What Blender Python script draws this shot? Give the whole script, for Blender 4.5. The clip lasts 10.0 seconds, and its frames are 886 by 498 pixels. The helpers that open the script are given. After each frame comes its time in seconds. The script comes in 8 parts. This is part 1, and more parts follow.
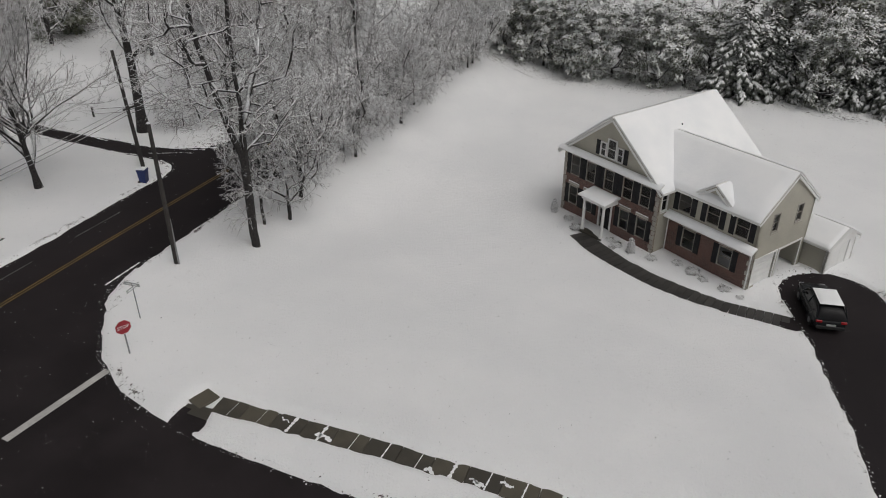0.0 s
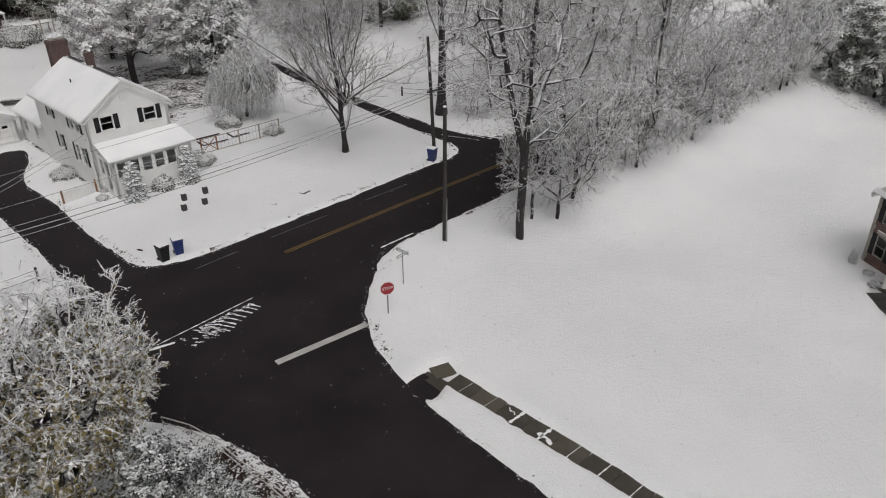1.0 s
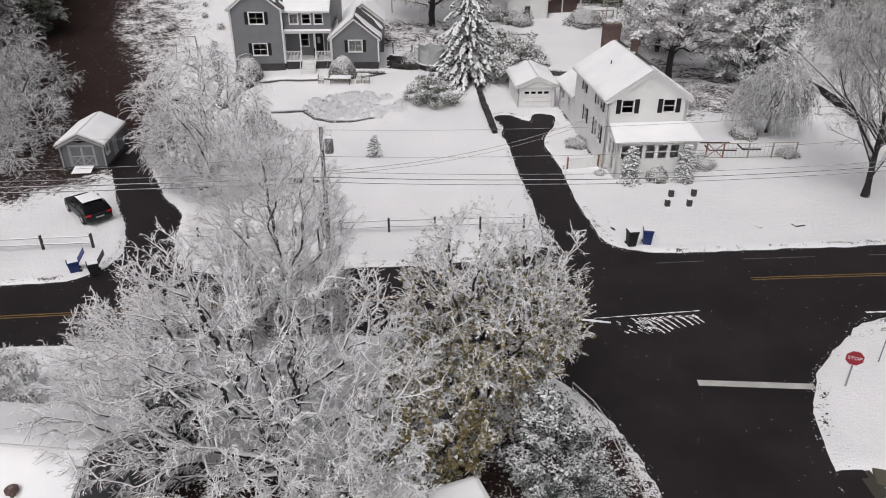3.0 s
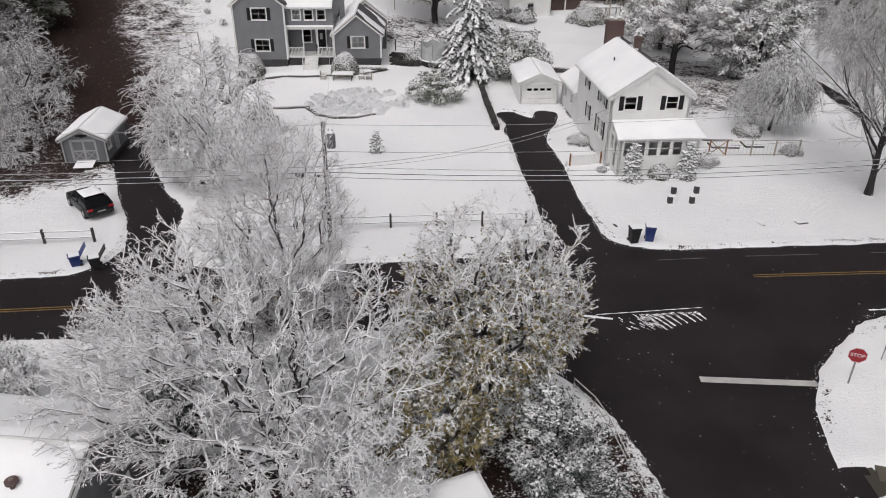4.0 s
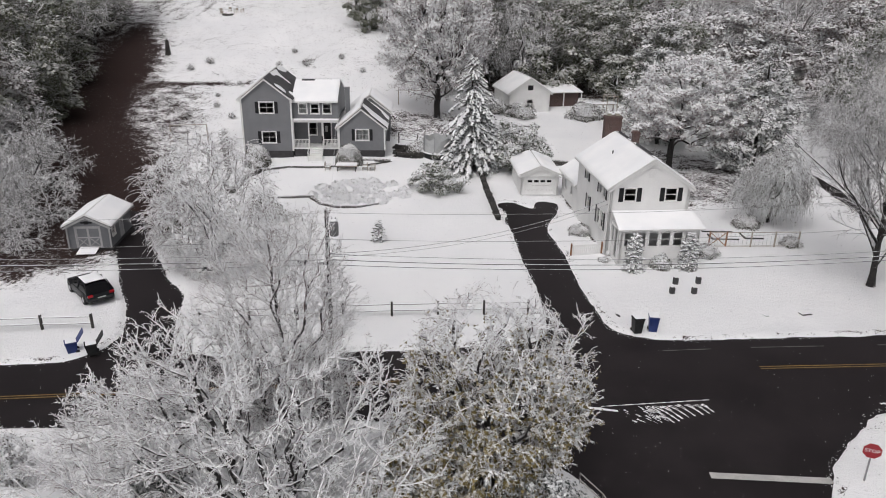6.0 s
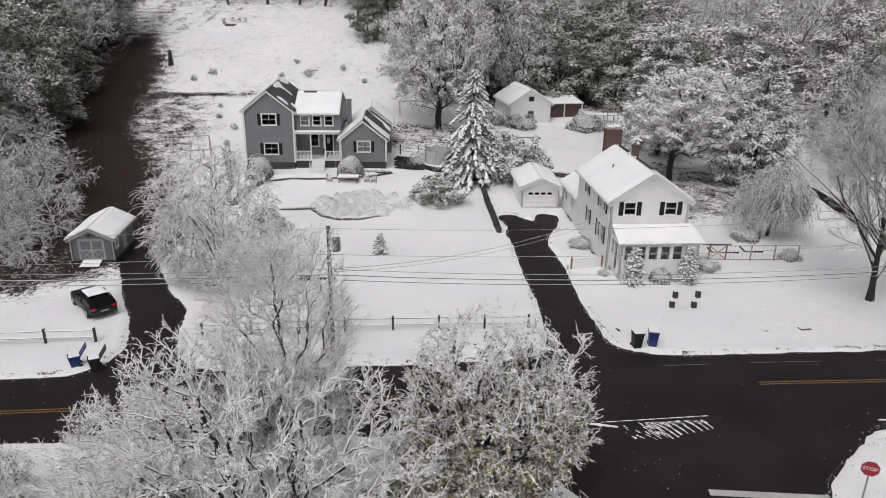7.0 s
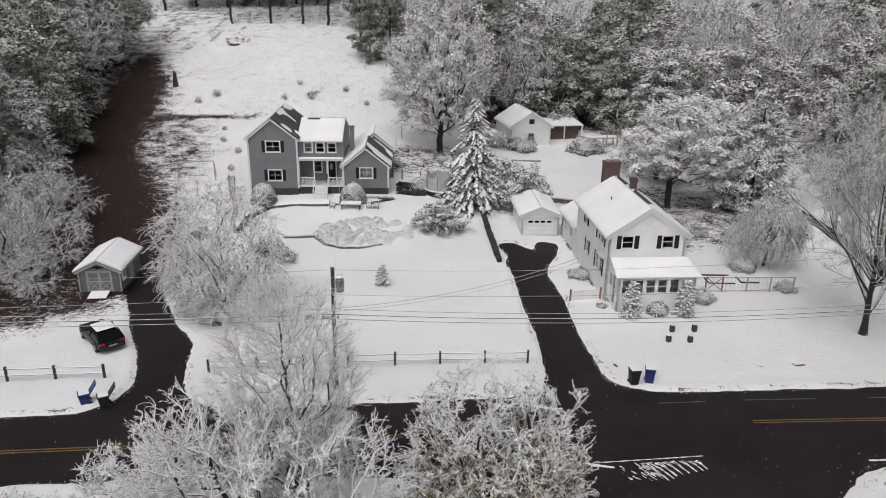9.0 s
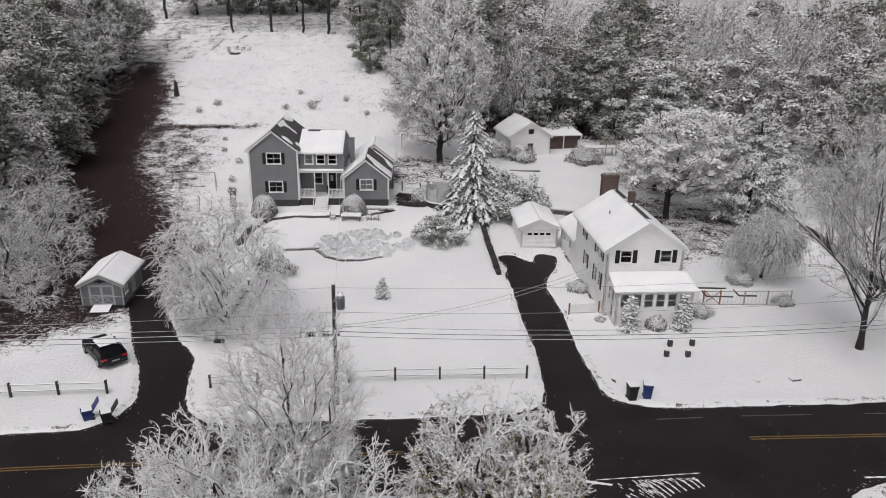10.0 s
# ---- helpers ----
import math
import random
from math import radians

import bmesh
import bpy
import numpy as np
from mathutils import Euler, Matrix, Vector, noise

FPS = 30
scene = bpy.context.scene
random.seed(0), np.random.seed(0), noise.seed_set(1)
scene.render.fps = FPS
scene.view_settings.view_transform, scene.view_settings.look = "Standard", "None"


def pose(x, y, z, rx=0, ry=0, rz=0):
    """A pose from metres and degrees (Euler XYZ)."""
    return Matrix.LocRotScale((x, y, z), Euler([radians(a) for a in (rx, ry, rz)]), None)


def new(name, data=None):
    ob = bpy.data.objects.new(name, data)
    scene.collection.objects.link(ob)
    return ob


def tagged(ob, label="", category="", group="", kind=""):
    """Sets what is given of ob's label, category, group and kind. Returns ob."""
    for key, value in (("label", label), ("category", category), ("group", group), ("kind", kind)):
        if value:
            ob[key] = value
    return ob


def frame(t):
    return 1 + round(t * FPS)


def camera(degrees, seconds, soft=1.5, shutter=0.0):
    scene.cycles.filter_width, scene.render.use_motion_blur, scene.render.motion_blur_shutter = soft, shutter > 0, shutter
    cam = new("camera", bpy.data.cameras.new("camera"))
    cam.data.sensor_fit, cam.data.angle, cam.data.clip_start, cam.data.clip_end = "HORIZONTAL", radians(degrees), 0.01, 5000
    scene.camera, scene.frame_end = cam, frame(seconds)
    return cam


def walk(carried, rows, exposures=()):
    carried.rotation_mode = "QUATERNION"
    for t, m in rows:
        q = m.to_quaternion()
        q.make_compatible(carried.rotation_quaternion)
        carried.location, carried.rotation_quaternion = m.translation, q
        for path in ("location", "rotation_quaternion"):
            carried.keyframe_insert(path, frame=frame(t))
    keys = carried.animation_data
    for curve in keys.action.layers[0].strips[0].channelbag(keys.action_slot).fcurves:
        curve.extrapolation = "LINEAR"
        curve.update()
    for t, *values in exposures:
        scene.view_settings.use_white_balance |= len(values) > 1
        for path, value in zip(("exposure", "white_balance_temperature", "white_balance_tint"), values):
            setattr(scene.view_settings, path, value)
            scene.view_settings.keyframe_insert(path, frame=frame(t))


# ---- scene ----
cam = camera(63.03, 10.0, soft=1.0)
# seconds, eye, yaw, pitch, lean
PATH = [
    (0.0, (-0.507, -0.036, 22.499), -64.944, -29.366, -0.073),
    (0.5, (-0.421, -0.005, 22.471), -53.200, -29.271, -0.237),
    (1.0, (-0.249, -0.096, 22.348), -41.324, -29.023, -0.347),
    (1.5, (-0.160, -0.056, 22.162), -29.716, -28.722, -0.276),
    (2.0, (-0.089, 0.051, 21.888), -18.108, -28.432, -0.122),
    (2.5, (-0.013, 0.137, 21.812), -6.472, -28.437, 0.053),
    (3.0, (0.237, 0.113, 21.676), -0.417, -28.404, 0.207),
    (4.5, (0.200, 0.120, 21.451), -0.285, -28.565, 0.509),
    (5.0, (0.155, 0.184, 21.400), -0.250, -24.107, 0.714),
    (5.5, (0.157, 0.172, 21.294), -0.214, -23.277, 0.761),
    (6.0, (0.136, 0.217, 21.314), -0.177, -21.379, 0.772),
    (7.5, (0.125, 0.038, 22.436), -0.054, -20.784, 0.862),
    (8.0, (0.080, -0.028, 23.030), -0.061, -20.639, 0.876),
    (8.5, (0.097, -0.090, 23.601), -0.011, -20.470, 0.873),
    (9.0, (0.084, -0.175, 24.144), 0.013, -20.273, 0.912),
    (9.5, (0.095, -0.245, 24.735), 0.037, -20.113, 0.888),
    (10.0, (0.075, -0.302, 25.113), 0.000, -19.996, 0.927),
]
walk(cam, [(t, pose(*e, 90 + p, 0, y) @ pose(0, 0, 0, 0, 0, r)) for t, e, y, p, r in PATH],
     exposures=((0.0, -0.59, 6630, 10), (0.5, -0.54, 6610, 10), (1.0, -0.40, 6590, 11), (1.5, -0.28, 6560, 12), (2.5, -0.14, 6540, 14), (4.5, -0.11, 6530, 13), (7.5, -0.15, 6500, 13), (10.0, -0.2, 6510, 13)))

# ---- light: an overcast winter sky ----
world = bpy.data.worlds.new("sky")
scene.world = world
world.use_nodes = True
wn, wl = world.node_tree.nodes, world.node_tree.links
sky = wn.new("ShaderNodeTexSky")
sky.sky_type = "NISHITA"
sky.sun_disc = False
sky.sun_elevation, sky.sun_rotation = radians(58), radians(200)
sky.dust_density, sky.ozone_density = 6.0, 0.5
grey = wn.new("ShaderNodeHueSaturation")
grey.inputs["Saturation"].default_value = 0.12
wl.new(sky.outputs[0], grey.inputs["Color"])
wl.new(grey.outputs[0], wn["Background"].inputs["Color"])
wn["Background"].inputs["Strength"].default_value = 0.112

sun = new("sun", bpy.data.lights.new("sun", "SUN"))
sun.data.energy, sun.data.angle, sun.data.color = 0.5, radians(60), (1.0, 0.98, 0.95)
sun.matrix_world = pose(0, 0, 60, 90 - 58, 0, 180 - 200)

# ---- materials ----
def nodes(name):
    m = bpy.data.materials.new(name)
    m.use_nodes = True
    return m, m.node_tree.nodes, m.node_tree.links, m.node_tree.nodes["Principled BSDF"]


def noise_node(n, l, scale, detail=3.0, rough=0.55, where="Object"):
    co = n.new("ShaderNodeTexCoord")
    t = n.new("ShaderNodeTexNoise")
    t.inputs["Scale"].default_value, t.inputs["Detail"].default_value, t.inputs["Roughness"].default_value = scale, detail, rough
    l.new(co.outputs[where], t.inputs["Vector"])
    return t.outputs["Fac"]


def ramp(n, l, fac, lo, hi):
    r = n.new("ShaderNodeMapRange")
    r.interpolation_type = "SMOOTHSTEP"
    r.inputs["From Min"].default_value, r.inputs["From Max"].default_value = lo, hi
    l.new(fac, r.inputs["Value"])
    return r.outputs["Result"]


def math_node(n, l, op, a, b):
    q = n.new("ShaderNodeMath")
    q.operation = op
    for k, v in enumerate((a, b)):
        if isinstance(v, (int, float)):
            q.inputs[k].default_value = v
        else:
            l.new(v, q.inputs[k])
    return q.outputs[0]


def mixed(n, l, fac, a, b):
    q = n.new("ShaderNodeMix")
    q.data_type = "RGBA"
    l.new(fac, q.inputs["Factor"])
    for k, v in ((6, a), (7, b)):
        if isinstance(v, tuple):
            q.inputs[k].default_value = (*v, 1)
        else:
            l.new(v, q.inputs[k])
    return q.outputs[2]


def bumped(n, l, p, height, strength, distance):
    b = n.new("ShaderNodeBump")
    b.inputs["Strength"].default_value, b.inputs["Distance"].default_value = strength, distance
    l.new(height, b.inputs["Height"])
    l.new(b.outputs[0], p.inputs["Normal"])


SNOW_A, SNOW_B = (0.90, 0.90, 0.905), (0.83, 0.84, 0.855)


def surface(name, a, b, coarse=0.6, fine=8.0, rough=0.7, bump=0.3, depth=0.01, metal=0.0, vary=0.0):
    """A plain surface: two colours mixed by coarse and fine noise, with fine relief; vary: change from piece to piece."""
    m, n, l, p = nodes(name)
    c = noise_node(n, l, coarse, 4)
    f = noise_node(n, l, fine, 3)
    k = math_node(n, l, "ADD", math_node(n, l, "MULTIPLY", c, 0.65), math_node(n, l, "MULTIPLY", f, 0.35))
    if vary:
        o = n.new("ShaderNodeObjectInfo")
        k = math_node(n, l, "ADD", k, math_node(n, l, "MULTIPLY", math_node(n, l, "SUBTRACT", o.outputs["Random"], 0.5), vary))
    l.new(mixed(n, l, ramp(n, l, k, 0.33, 0.67), a, b), p.inputs["Base Color"])
    p.inputs["Roughness"].default_value, p.inputs["Metallic"].default_value = rough, metal
    if bump:
        bumped(n, l, p, f, bump, depth)
    return m


def dusted(name, a, b, lo=0.0, hi=0.45, coarse=2.0, fine=14.0, rough=0.85, blot=0.5, bump=0.4, depth=0.02, tilt=1.0, vary=0.0):
    """Bark, needles or leaves that carry snow on whatever faces up; blot: how unevenly it lies; vary: from tree to tree."""
    m, n, l, p = nodes(name)
    g = n.new("ShaderNodeNewGeometry")
    s = n.new("ShaderNodeSeparateXYZ")
    l.new(g.outputs["Normal"], s.inputs[0])
    c = noise_node(n, l, coarse, 3)
    f = noise_node(n, l, fine, 2)
    up = math_node(n, l, "ADD", math_node(n, l, "MULTIPLY", s.outputs["Z"], tilt), math_node(n, l, "MULTIPLY", math_node(n, l, "SUBTRACT", c, 0.5), blot * 2))
    up = math_node(n, l, "ADD", up, math_node(n, l, "MULTIPLY", math_node(n, l, "SUBTRACT", f, 0.5), blot))
    if vary:
        o = n.new("ShaderNodeObjectInfo")
        up = math_node(n, l, "ADD", up, math_node(n, l, "MULTIPLY", math_node(n, l, "SUBTRACT", o.outputs["Random"], 0.5), vary))
    base = mixed(n, l, ramp(n, l, f, 0.35, 0.65), a, b)
    snow = mixed(n, l, c, SNOW_A, SNOW_B)
    l.new(mixed(n, l, ramp(n, l, up, lo, hi), base, snow), p.inputs["Base Color"])
    p.inputs["Roughness"].default_value = rough
    if bump:
        bumped(n, l, p, f, bump, depth)
    return m


def make_snow():
    m, n, l, p = nodes("snow")
    c = noise_node(n, l, 0.35, 5)
    f = noise_node(n, l, 7.0, 4, 0.6)
    l.new(mixed(n, l, ramp(n, l, c, 0.3, 0.7), SNOW_A, SNOW_B), p.inputs["Base Color"])
    p.inputs["Roughness"].default_value = 0.9
    p.inputs["Specular IOR Level"].default_value = 0.2
    bumped(n, l, p, f, 0.25, 0.05)
    return m


def make_ground():
    """Lawn snow; leaf litter shows through where the sheet's own measure of cover is thin, which also carries painted
    shade and haze.
    """
    m, n, l, p = nodes("snow_ground")
    c = noise_node(n, l, 0.12, 6)
    f = noise_node(n, l, 3.0, 5, 0.65)
    g = noise_node(n, l, 12.0, 3, 0.6)
    snow = mixed(n, l, ramp(n, l, c, 0.3, 0.7), SNOW_A, (0.84, 0.845, 0.855))
    # grey specks: bits of leaf, and footprint dents whose shade is only colour
    specks_and_dents = noise_node(n, l, 1.7, 8, 0.8)
    snow = mixed(n, l, ramp(n, l, specks_and_dents, 0.64, 0.74), snow, (0.36, 0.35, 0.34))
    litter = mixed(n, l, ramp(n, l, g, 0.35, 0.65), (0.014, 0.008, 0.0075), (0.045, 0.026, 0.022))
    at = n.new("ShaderNodeAttribute")
    at.attribute_name = "thin"
    wide = noise_node(n, l, 0.55, 5, 0.7)
    partly = math_node(n, l, "MULTIPLY", math_node(n, l, "MULTIPLY", at.outputs["Fac"], math_node(n, l, "SUBTRACT", 1.05, at.outputs["Fac"])), 6.0)
    drift = math_node(n, l, "MULTIPLY", math_node(n, l, "SUBTRACT", wide, 0.5), partly)
    k = math_node(n, l, "ADD", math_node(n, l, "ADD", at.outputs["Fac"], drift), math_node(n, l, "MULTIPLY", math_node(n, l, "SUBTRACT", f, 0.5), 1.5))
    k = math_node(n, l, "ADD", k, math_node(n, l, "MULTIPLY", math_node(n, l, "SUBTRACT", g, 0.5), 1.4))
    l.new(mixed(n, l, ramp(n, l, k, 0.46, 0.6), snow, litter), p.inputs["Base Color"])
    p.inputs["Roughness"].default_value = 0.92
    p.inputs["Specular IOR Level"].default_value = 0.2
    grain = math_node(n, l, "ADD", f, math_node(n, l, "MULTIPLY", g, 0.45))
    bumped(n, l, p, grain, 0.9, 0.11)
    return m


def make_asphalt():
    m, n, l, p = nodes("wet_asphalt")
    c = noise_node(n, l, 0.25, 5)
    f = noise_node(n, l, 30.0, 3)
    s = noise_node(n, l, 2.3, 6, 0.75)
    base = mixed(n, l, ramp(n, l, c, 0.3, 0.7), (0.0148, 0.012, 0.013), (0.0262, 0.0218, 0.0232))
    base = mixed(n, l, ramp(n, l, f, 0.5, 0.8), base, (0.028, 0.025, 0.0255))
    l.new(mixed(n, l, ramp(n, l, s, 0.67, 0.725), base, (0.42, 0.42, 0.43)), p.inputs["Base Color"])
    p.inputs["Specular IOR Level"].default_value = 0.1
    rr = n.new("ShaderNodeMapRange")
    l.new(c, rr.inputs["Value"])
    rr.inputs["To Min"].default_value, rr.inputs["To Max"].default_value = 0.45, 0.75
    l.new(rr.outputs["Result"], p.inputs["Roughness"])
    bumped(n, l, p, f, 0.3, 0.006)
    return m


def make_brick(name, one, two):
    """Courses of brick with paler mortar, stained by noise."""
    m, n, l, p = nodes(name)
    co = n.new("ShaderNodeTexCoord")
    mp = n.new("ShaderNodeMapping")
    mp.inputs["Rotation"].default_value = (radians(90), 0, 0)
    l.new(co.outputs["Object"], mp.inputs["Vector"])
    t = n.new("ShaderNodeTexBrick")
    t.inputs["Color1"].default_value, t.inputs["Color2"].default_value = (*one, 1), (*two, 1)
    t.inputs["Mortar"].default_value = (0.20, 0.17, 0.155, 1)
    t.inputs["Scale"].default_value, t.inputs["Mortar Size"].default_value = 1.0, 0.006
    t.inputs["Brick Width"].default_value, t.inputs["Row Height"].default_value = 0.22, 0.075
    l.new(mp.outputs[0], t.inputs["Vector"])
    c = noise_node(n, l, 1.1, 5)
    l.new(mixed(n, l, ramp(n, l, c, 0.25, 0.85), t.outputs["Color"], tuple(c * 1.3 for c in one)), p.inputs["Base Color"])
    p.inputs["Roughness"].default_value = 0.85
    bumped(n, l, p, t.outputs["Fac"], -0.4, 0.01)
    return m


def make_siding(name, a, b, row=0.13):
    """Clapboard: overlapping rows as relief, weathered by noise."""
    m, n, l, p = nodes(name)
    co = n.new("ShaderNodeTexCoord")
    s = n.new("ShaderNodeSeparateXYZ")
    l.new(co.outputs["Object"], s.inputs[0])
    saw = math_node(n, l, "FRACT", math_node(n, l, "DIVIDE", s.outputs["Z"], row), 0)
    c = noise_node(n, l, 0.7, 5)
    f = noise_node(n, l, 9.0, 3)
    k = math_node(n, l, "ADD", math_node(n, l, "MULTIPLY", c, 0.7), math_node(n, l, "MULTIPLY", f, 0.3))
    l.new(mixed(n, l, ramp(n, l, k, 0.3, 0.7), a, b), p.inputs["Base Color"])
    p.inputs["Roughness"].default_value = 0.65
    bumped(n, l, p, saw, -0.6, 0.02)
    return m


def make_glass():
    m, n, l, p = nodes("window_glass")
    p.inputs["Base Color"].default_value = (0.75, 0.78, 0.8, 1)
    p.inputs["Transmission Weight"].default_value = 1.0
    p.inputs["Roughness"].default_value = 0.03
    p.inputs["IOR"].default_value = 1.35
    return m


SNOW = make_snow()
GROUND = make_ground()
ASPHALT = make_asphalt()
BRICK = make_brick("red_brick", (0.128, 0.070, 0.058), (0.07, 0.043, 0.038))
GLASS = make_glass()
SIDING_WHITE = make_siding("white_clapboard", (0.80, 0.80, 0.79), (0.72, 0.72, 0.71))
SIDING_GREY = make_siding("grey_clapboard", (0.20, 0.205, 0.215), (0.165, 0.17, 0.18), 0.16)
SIDING_BEIGE = make_siding("beige_clapboard", (0.43, 0.41, 0.345), (0.37, 0.353, 0.30), 0.13)
SIDING_SHED = make_siding("shed_boards", (0.155, 0.16, 0.17), (0.12, 0.125, 0.135), 0.2)
TRIM = surface("white_trim", (0.78, 0.78, 0.77), (0.68, 0.68, 0.67), 1.0, 12, 0.5, 0.1)
DARK_TRIM = surface("dark_shutter", (0.018, 0.018, 0.02), (0.032, 0.032, 0.034), 2, 20, 0.5, 0.2)
SHINGLE = surface("grey_shingle", (0.045, 0.045, 0.05), (0.08, 0.078, 0.08), 0.8, 12, 0.85, 0.6, 0.02)
ROOM = surface("dim_plaster", (0.09, 0.085, 0.08), (0.06, 0.058, 0.055), 1, 8, 0.9, 0.1)
CONCRETE = surface("wet_concrete", (0.085, 0.075, 0.055), (0.045, 0.04, 0.031), 0.9, 18, 0.6, 0.3, 0.008, vary=0.5)
STONE = surface("quoin_stone", (0.40, 0.38, 0.34), (0.32, 0.30, 0.27), 2, 14, 0.8, 0.4, vary=0.4)
FOUNDATION = surface("dark_foundation", (0.035, 0.034, 0.036), (0.06, 0.058, 0.06), 1, 10, 0.85, 0.3)
CHIMNEY = make_brick("chimney_brick", (0.085, 0.05, 0.045), (0.05, 0.034, 0.032))
PAINT_WHITE = surface("road_paint_white", (0.52, 0.51, 0.49), (0.36, 0.35, 0.34), 1.5, 12, 0.7, 0.2)
PAINT_FAINT = surface("worn_road_paint", (0.16, 0.155, 0.15), (0.06, 0.058, 0.057), 1.2, 9, 0.7, 0.2)
PAINT_YELLOW = surface("road_paint_yellow", (0.27, 0.165, 0.045), (0.12, 0.08, 0.032), 1.5, 10, 0.7, 0.2)
METAL = surface("galvanised_steel", (0.30, 0.30, 0.31), (0.22, 0.22, 0.23), 3, 20, 0.45, 0.1, metal=0.7)
RED = surface("sign_red", (0.32, 0.010, 0.020), (0.26, 0.009, 0.018), 4, 20, 0.45, 0.0)
SIGN_WHITE = surface("sign_white", (0.80, 0.80, 0.80), (0.75, 0.75, 0.75), 4, 20, 0.45, 0.0)
SIGN_GREY = surface("frosted_sign", (0.42, 0.44, 0.43), (0.30, 0.33, 0.32), 4, 20, 0.6, 0.1)
POLE_WOOD = surface("creosote_pole", (0.02, 0.018, 0.017), (0.05, 0.045, 0.042), 1.2, 20, 0.9, 0.5, 0.01)
CABLE = dusted("frosted_cable", (0.03, 0.03, 0.03), (0.05, 0.05, 0.05), 0.3, 0.8, blot=0.4, bump=0)
RAIL_WOOD = dusted("weathered_rail", (0.10, 0.085, 0.07), (0.06, 0.05, 0.045), 0.05, 0.4, blot=0.3)
FENCE_WOOD = dusted("pale_fence_wood", (0.40, 0.36, 0.31), (0.30, 0.26, 0.22), 0.55, 0.85, blot=0.25)
ORANGE_WOOD = surface("cedar_post", (0.28, 0.14, 0.075), (0.2, 0.095, 0.055), 2, 14, 0.8, 0.3)
PLASTIC_BLUE = surface("blue_plastic", (0.016, 0.035, 0.16), (0.012, 0.028, 0.12), 3, 20, 0.45, 0.1)
PLASTIC_DARK = surface("charcoal_plastic", (0.025, 0.026, 0.027), (0.035, 0.036, 0.037), 3, 20, 0.5, 0.1)
CAR_PAINT = surface("dark_car_paint", (0.012, 0.013, 0.015), (0.018, 0.019, 0.021), 2, 30, 0.25, 0.0)
CAR_GLASS = surface("tinted_glass", (0.004, 0.004, 0.005), (0.007, 0.007, 0.008), 2, 10, 0.18, 0.0)
RUBBER = surface("tyre_rubber", (0.012, 0.012, 0.012), (0.02, 0.02, 0.02), 5, 30, 0.85, 0.2)
TAIL_RED = surface("tail_lamp_red", (0.35, 0.01, 0.015), (0.28, 0.008, 0.012), 4, 20, 0.2, 0.0)
CHROME = surface("alloy", (0.45, 0.45, 0.46), (0.38, 0.38, 0.39), 4, 20, 0.3, 0.0, metal=0.9)
CURTAIN = surface("pale_curtain", (0.45, 0.45, 0.44), (0.33, 0.33, 0.32), 3, 20, 0.9, 0.2)
SHED_TRIM = surface("grey_painted_trim", (0.36, 0.36, 0.36), (0.28, 0.28, 0.285), 1.5, 14, 0.7, 0.2)
NET = surface("grey_netting", (0.46, 0.47, 0.47), (0.36, 0.37, 0.37), 2, 18, 0.9, 0.3)
BARK = dusted("snowy_bark", (0.012, 0.011, 0.011), (0.036, 0.032, 0.030), 0.15, 0.6, 1.5, 9, blot=0.5)
TWIG = dusted("frosted_twig", (0.085, 0.052, 0.05), (0.18, 0.13, 0.125), -0.6, 0.05, 1.2, 7, blot=0.4, bump=0)
TWIG_GREY = dusted("grey_frosted_twig", (0.10, 0.09, 0.087), (0.19, 0.18, 0.176), -0.35, 0.7, 0.5, 4, blot=0.6, bump=0, vary=0.6)
TWIG_ROSE = dusted("reddish_frosted_twig", (0.10, 0.058, 0.055), (0.2, 0.135, 0.13), -0.6, 0.15, 1.2, 7, blot=0.5, bump=0)
TWIG_DIM = dusted("half_frosted_twig", (0.07, 0.062, 0.06), (0.15, 0.14, 0.135), -0.3, 0.5, 1.2, 7, blot=0.7, bump=0)
LEAF_OLIVE = dusted("snowy_olive_leaf", (0.135, 0.105, 0.035), (0.22, 0.175, 0.07), 0.3, 0.95, 0.8, 6, blot=0.8, bump=0, tilt=0.7)
# woodland leaves: paler base and dimmer snow paint distance haze into the colour
LEAF_GREEN = dusted("hazed_snowy_green_leaf", (0.075, 0.081, 0.05), (0.14, 0.147, 0.1), 0.15, 1.75, 0.4, 3.0, blot=0.4, bump=0, tilt=1.0, vary=0.5)
LEAF_RUST = dusted("snowy_rust_leaf", (0.12, 0.096, 0.088), (0.2, 0.172, 0.164), -0.1, 1.2, 0.4, 3.0, blot=0.45, bump=0, tilt=1.0, vary=0.5)
LEAF_PINK = dusted("frosted_russet_leaf", (0.20, 0.15, 0.14), (0.34, 0.28, 0.27), -0.75, 0.2, 0.6, 4, blot=0.5, bump=0)
NEEDLE = dusted("snowy_needles", (0.045, 0.056, 0.048), (0.085, 0.098, 0.086), -0.25, 0.3, 1.2, 6, blot=0.5, bump=0)
NEEDLE_DARK = dusted("dense_snowy_needles", (0.03, 0.042, 0.038), (0.07, 0.085, 0.078), 0.35, 1.1, 1.3, 6, blot=0.7, bump=0, tilt=0.9)
LEAF_FROST = dusted("frosted_evergreen_leaf", (0.075, 0.088, 0.058), (0.15, 0.162, 0.12), -0.1, 0.85, 0.5, 3.0, blot=0.45, bump=0, tilt=1.0, vary=0.3)
NEEDLE_SPRUCE = dusted("spruce_needles_under_snow", (0.085, 0.095, 0.088), (0.17, 0.18, 0.168), -0.6, 0.2, 0.6, 4, blot=0.5, bump=0)
NEEDLE_WHITE = dusted("heavily_snowed_needles", (0.06, 0.07, 0.056), (0.13, 0.14, 0.12), -0.1, 0.95, 0.6, 4, blot=0.5, bump=0)
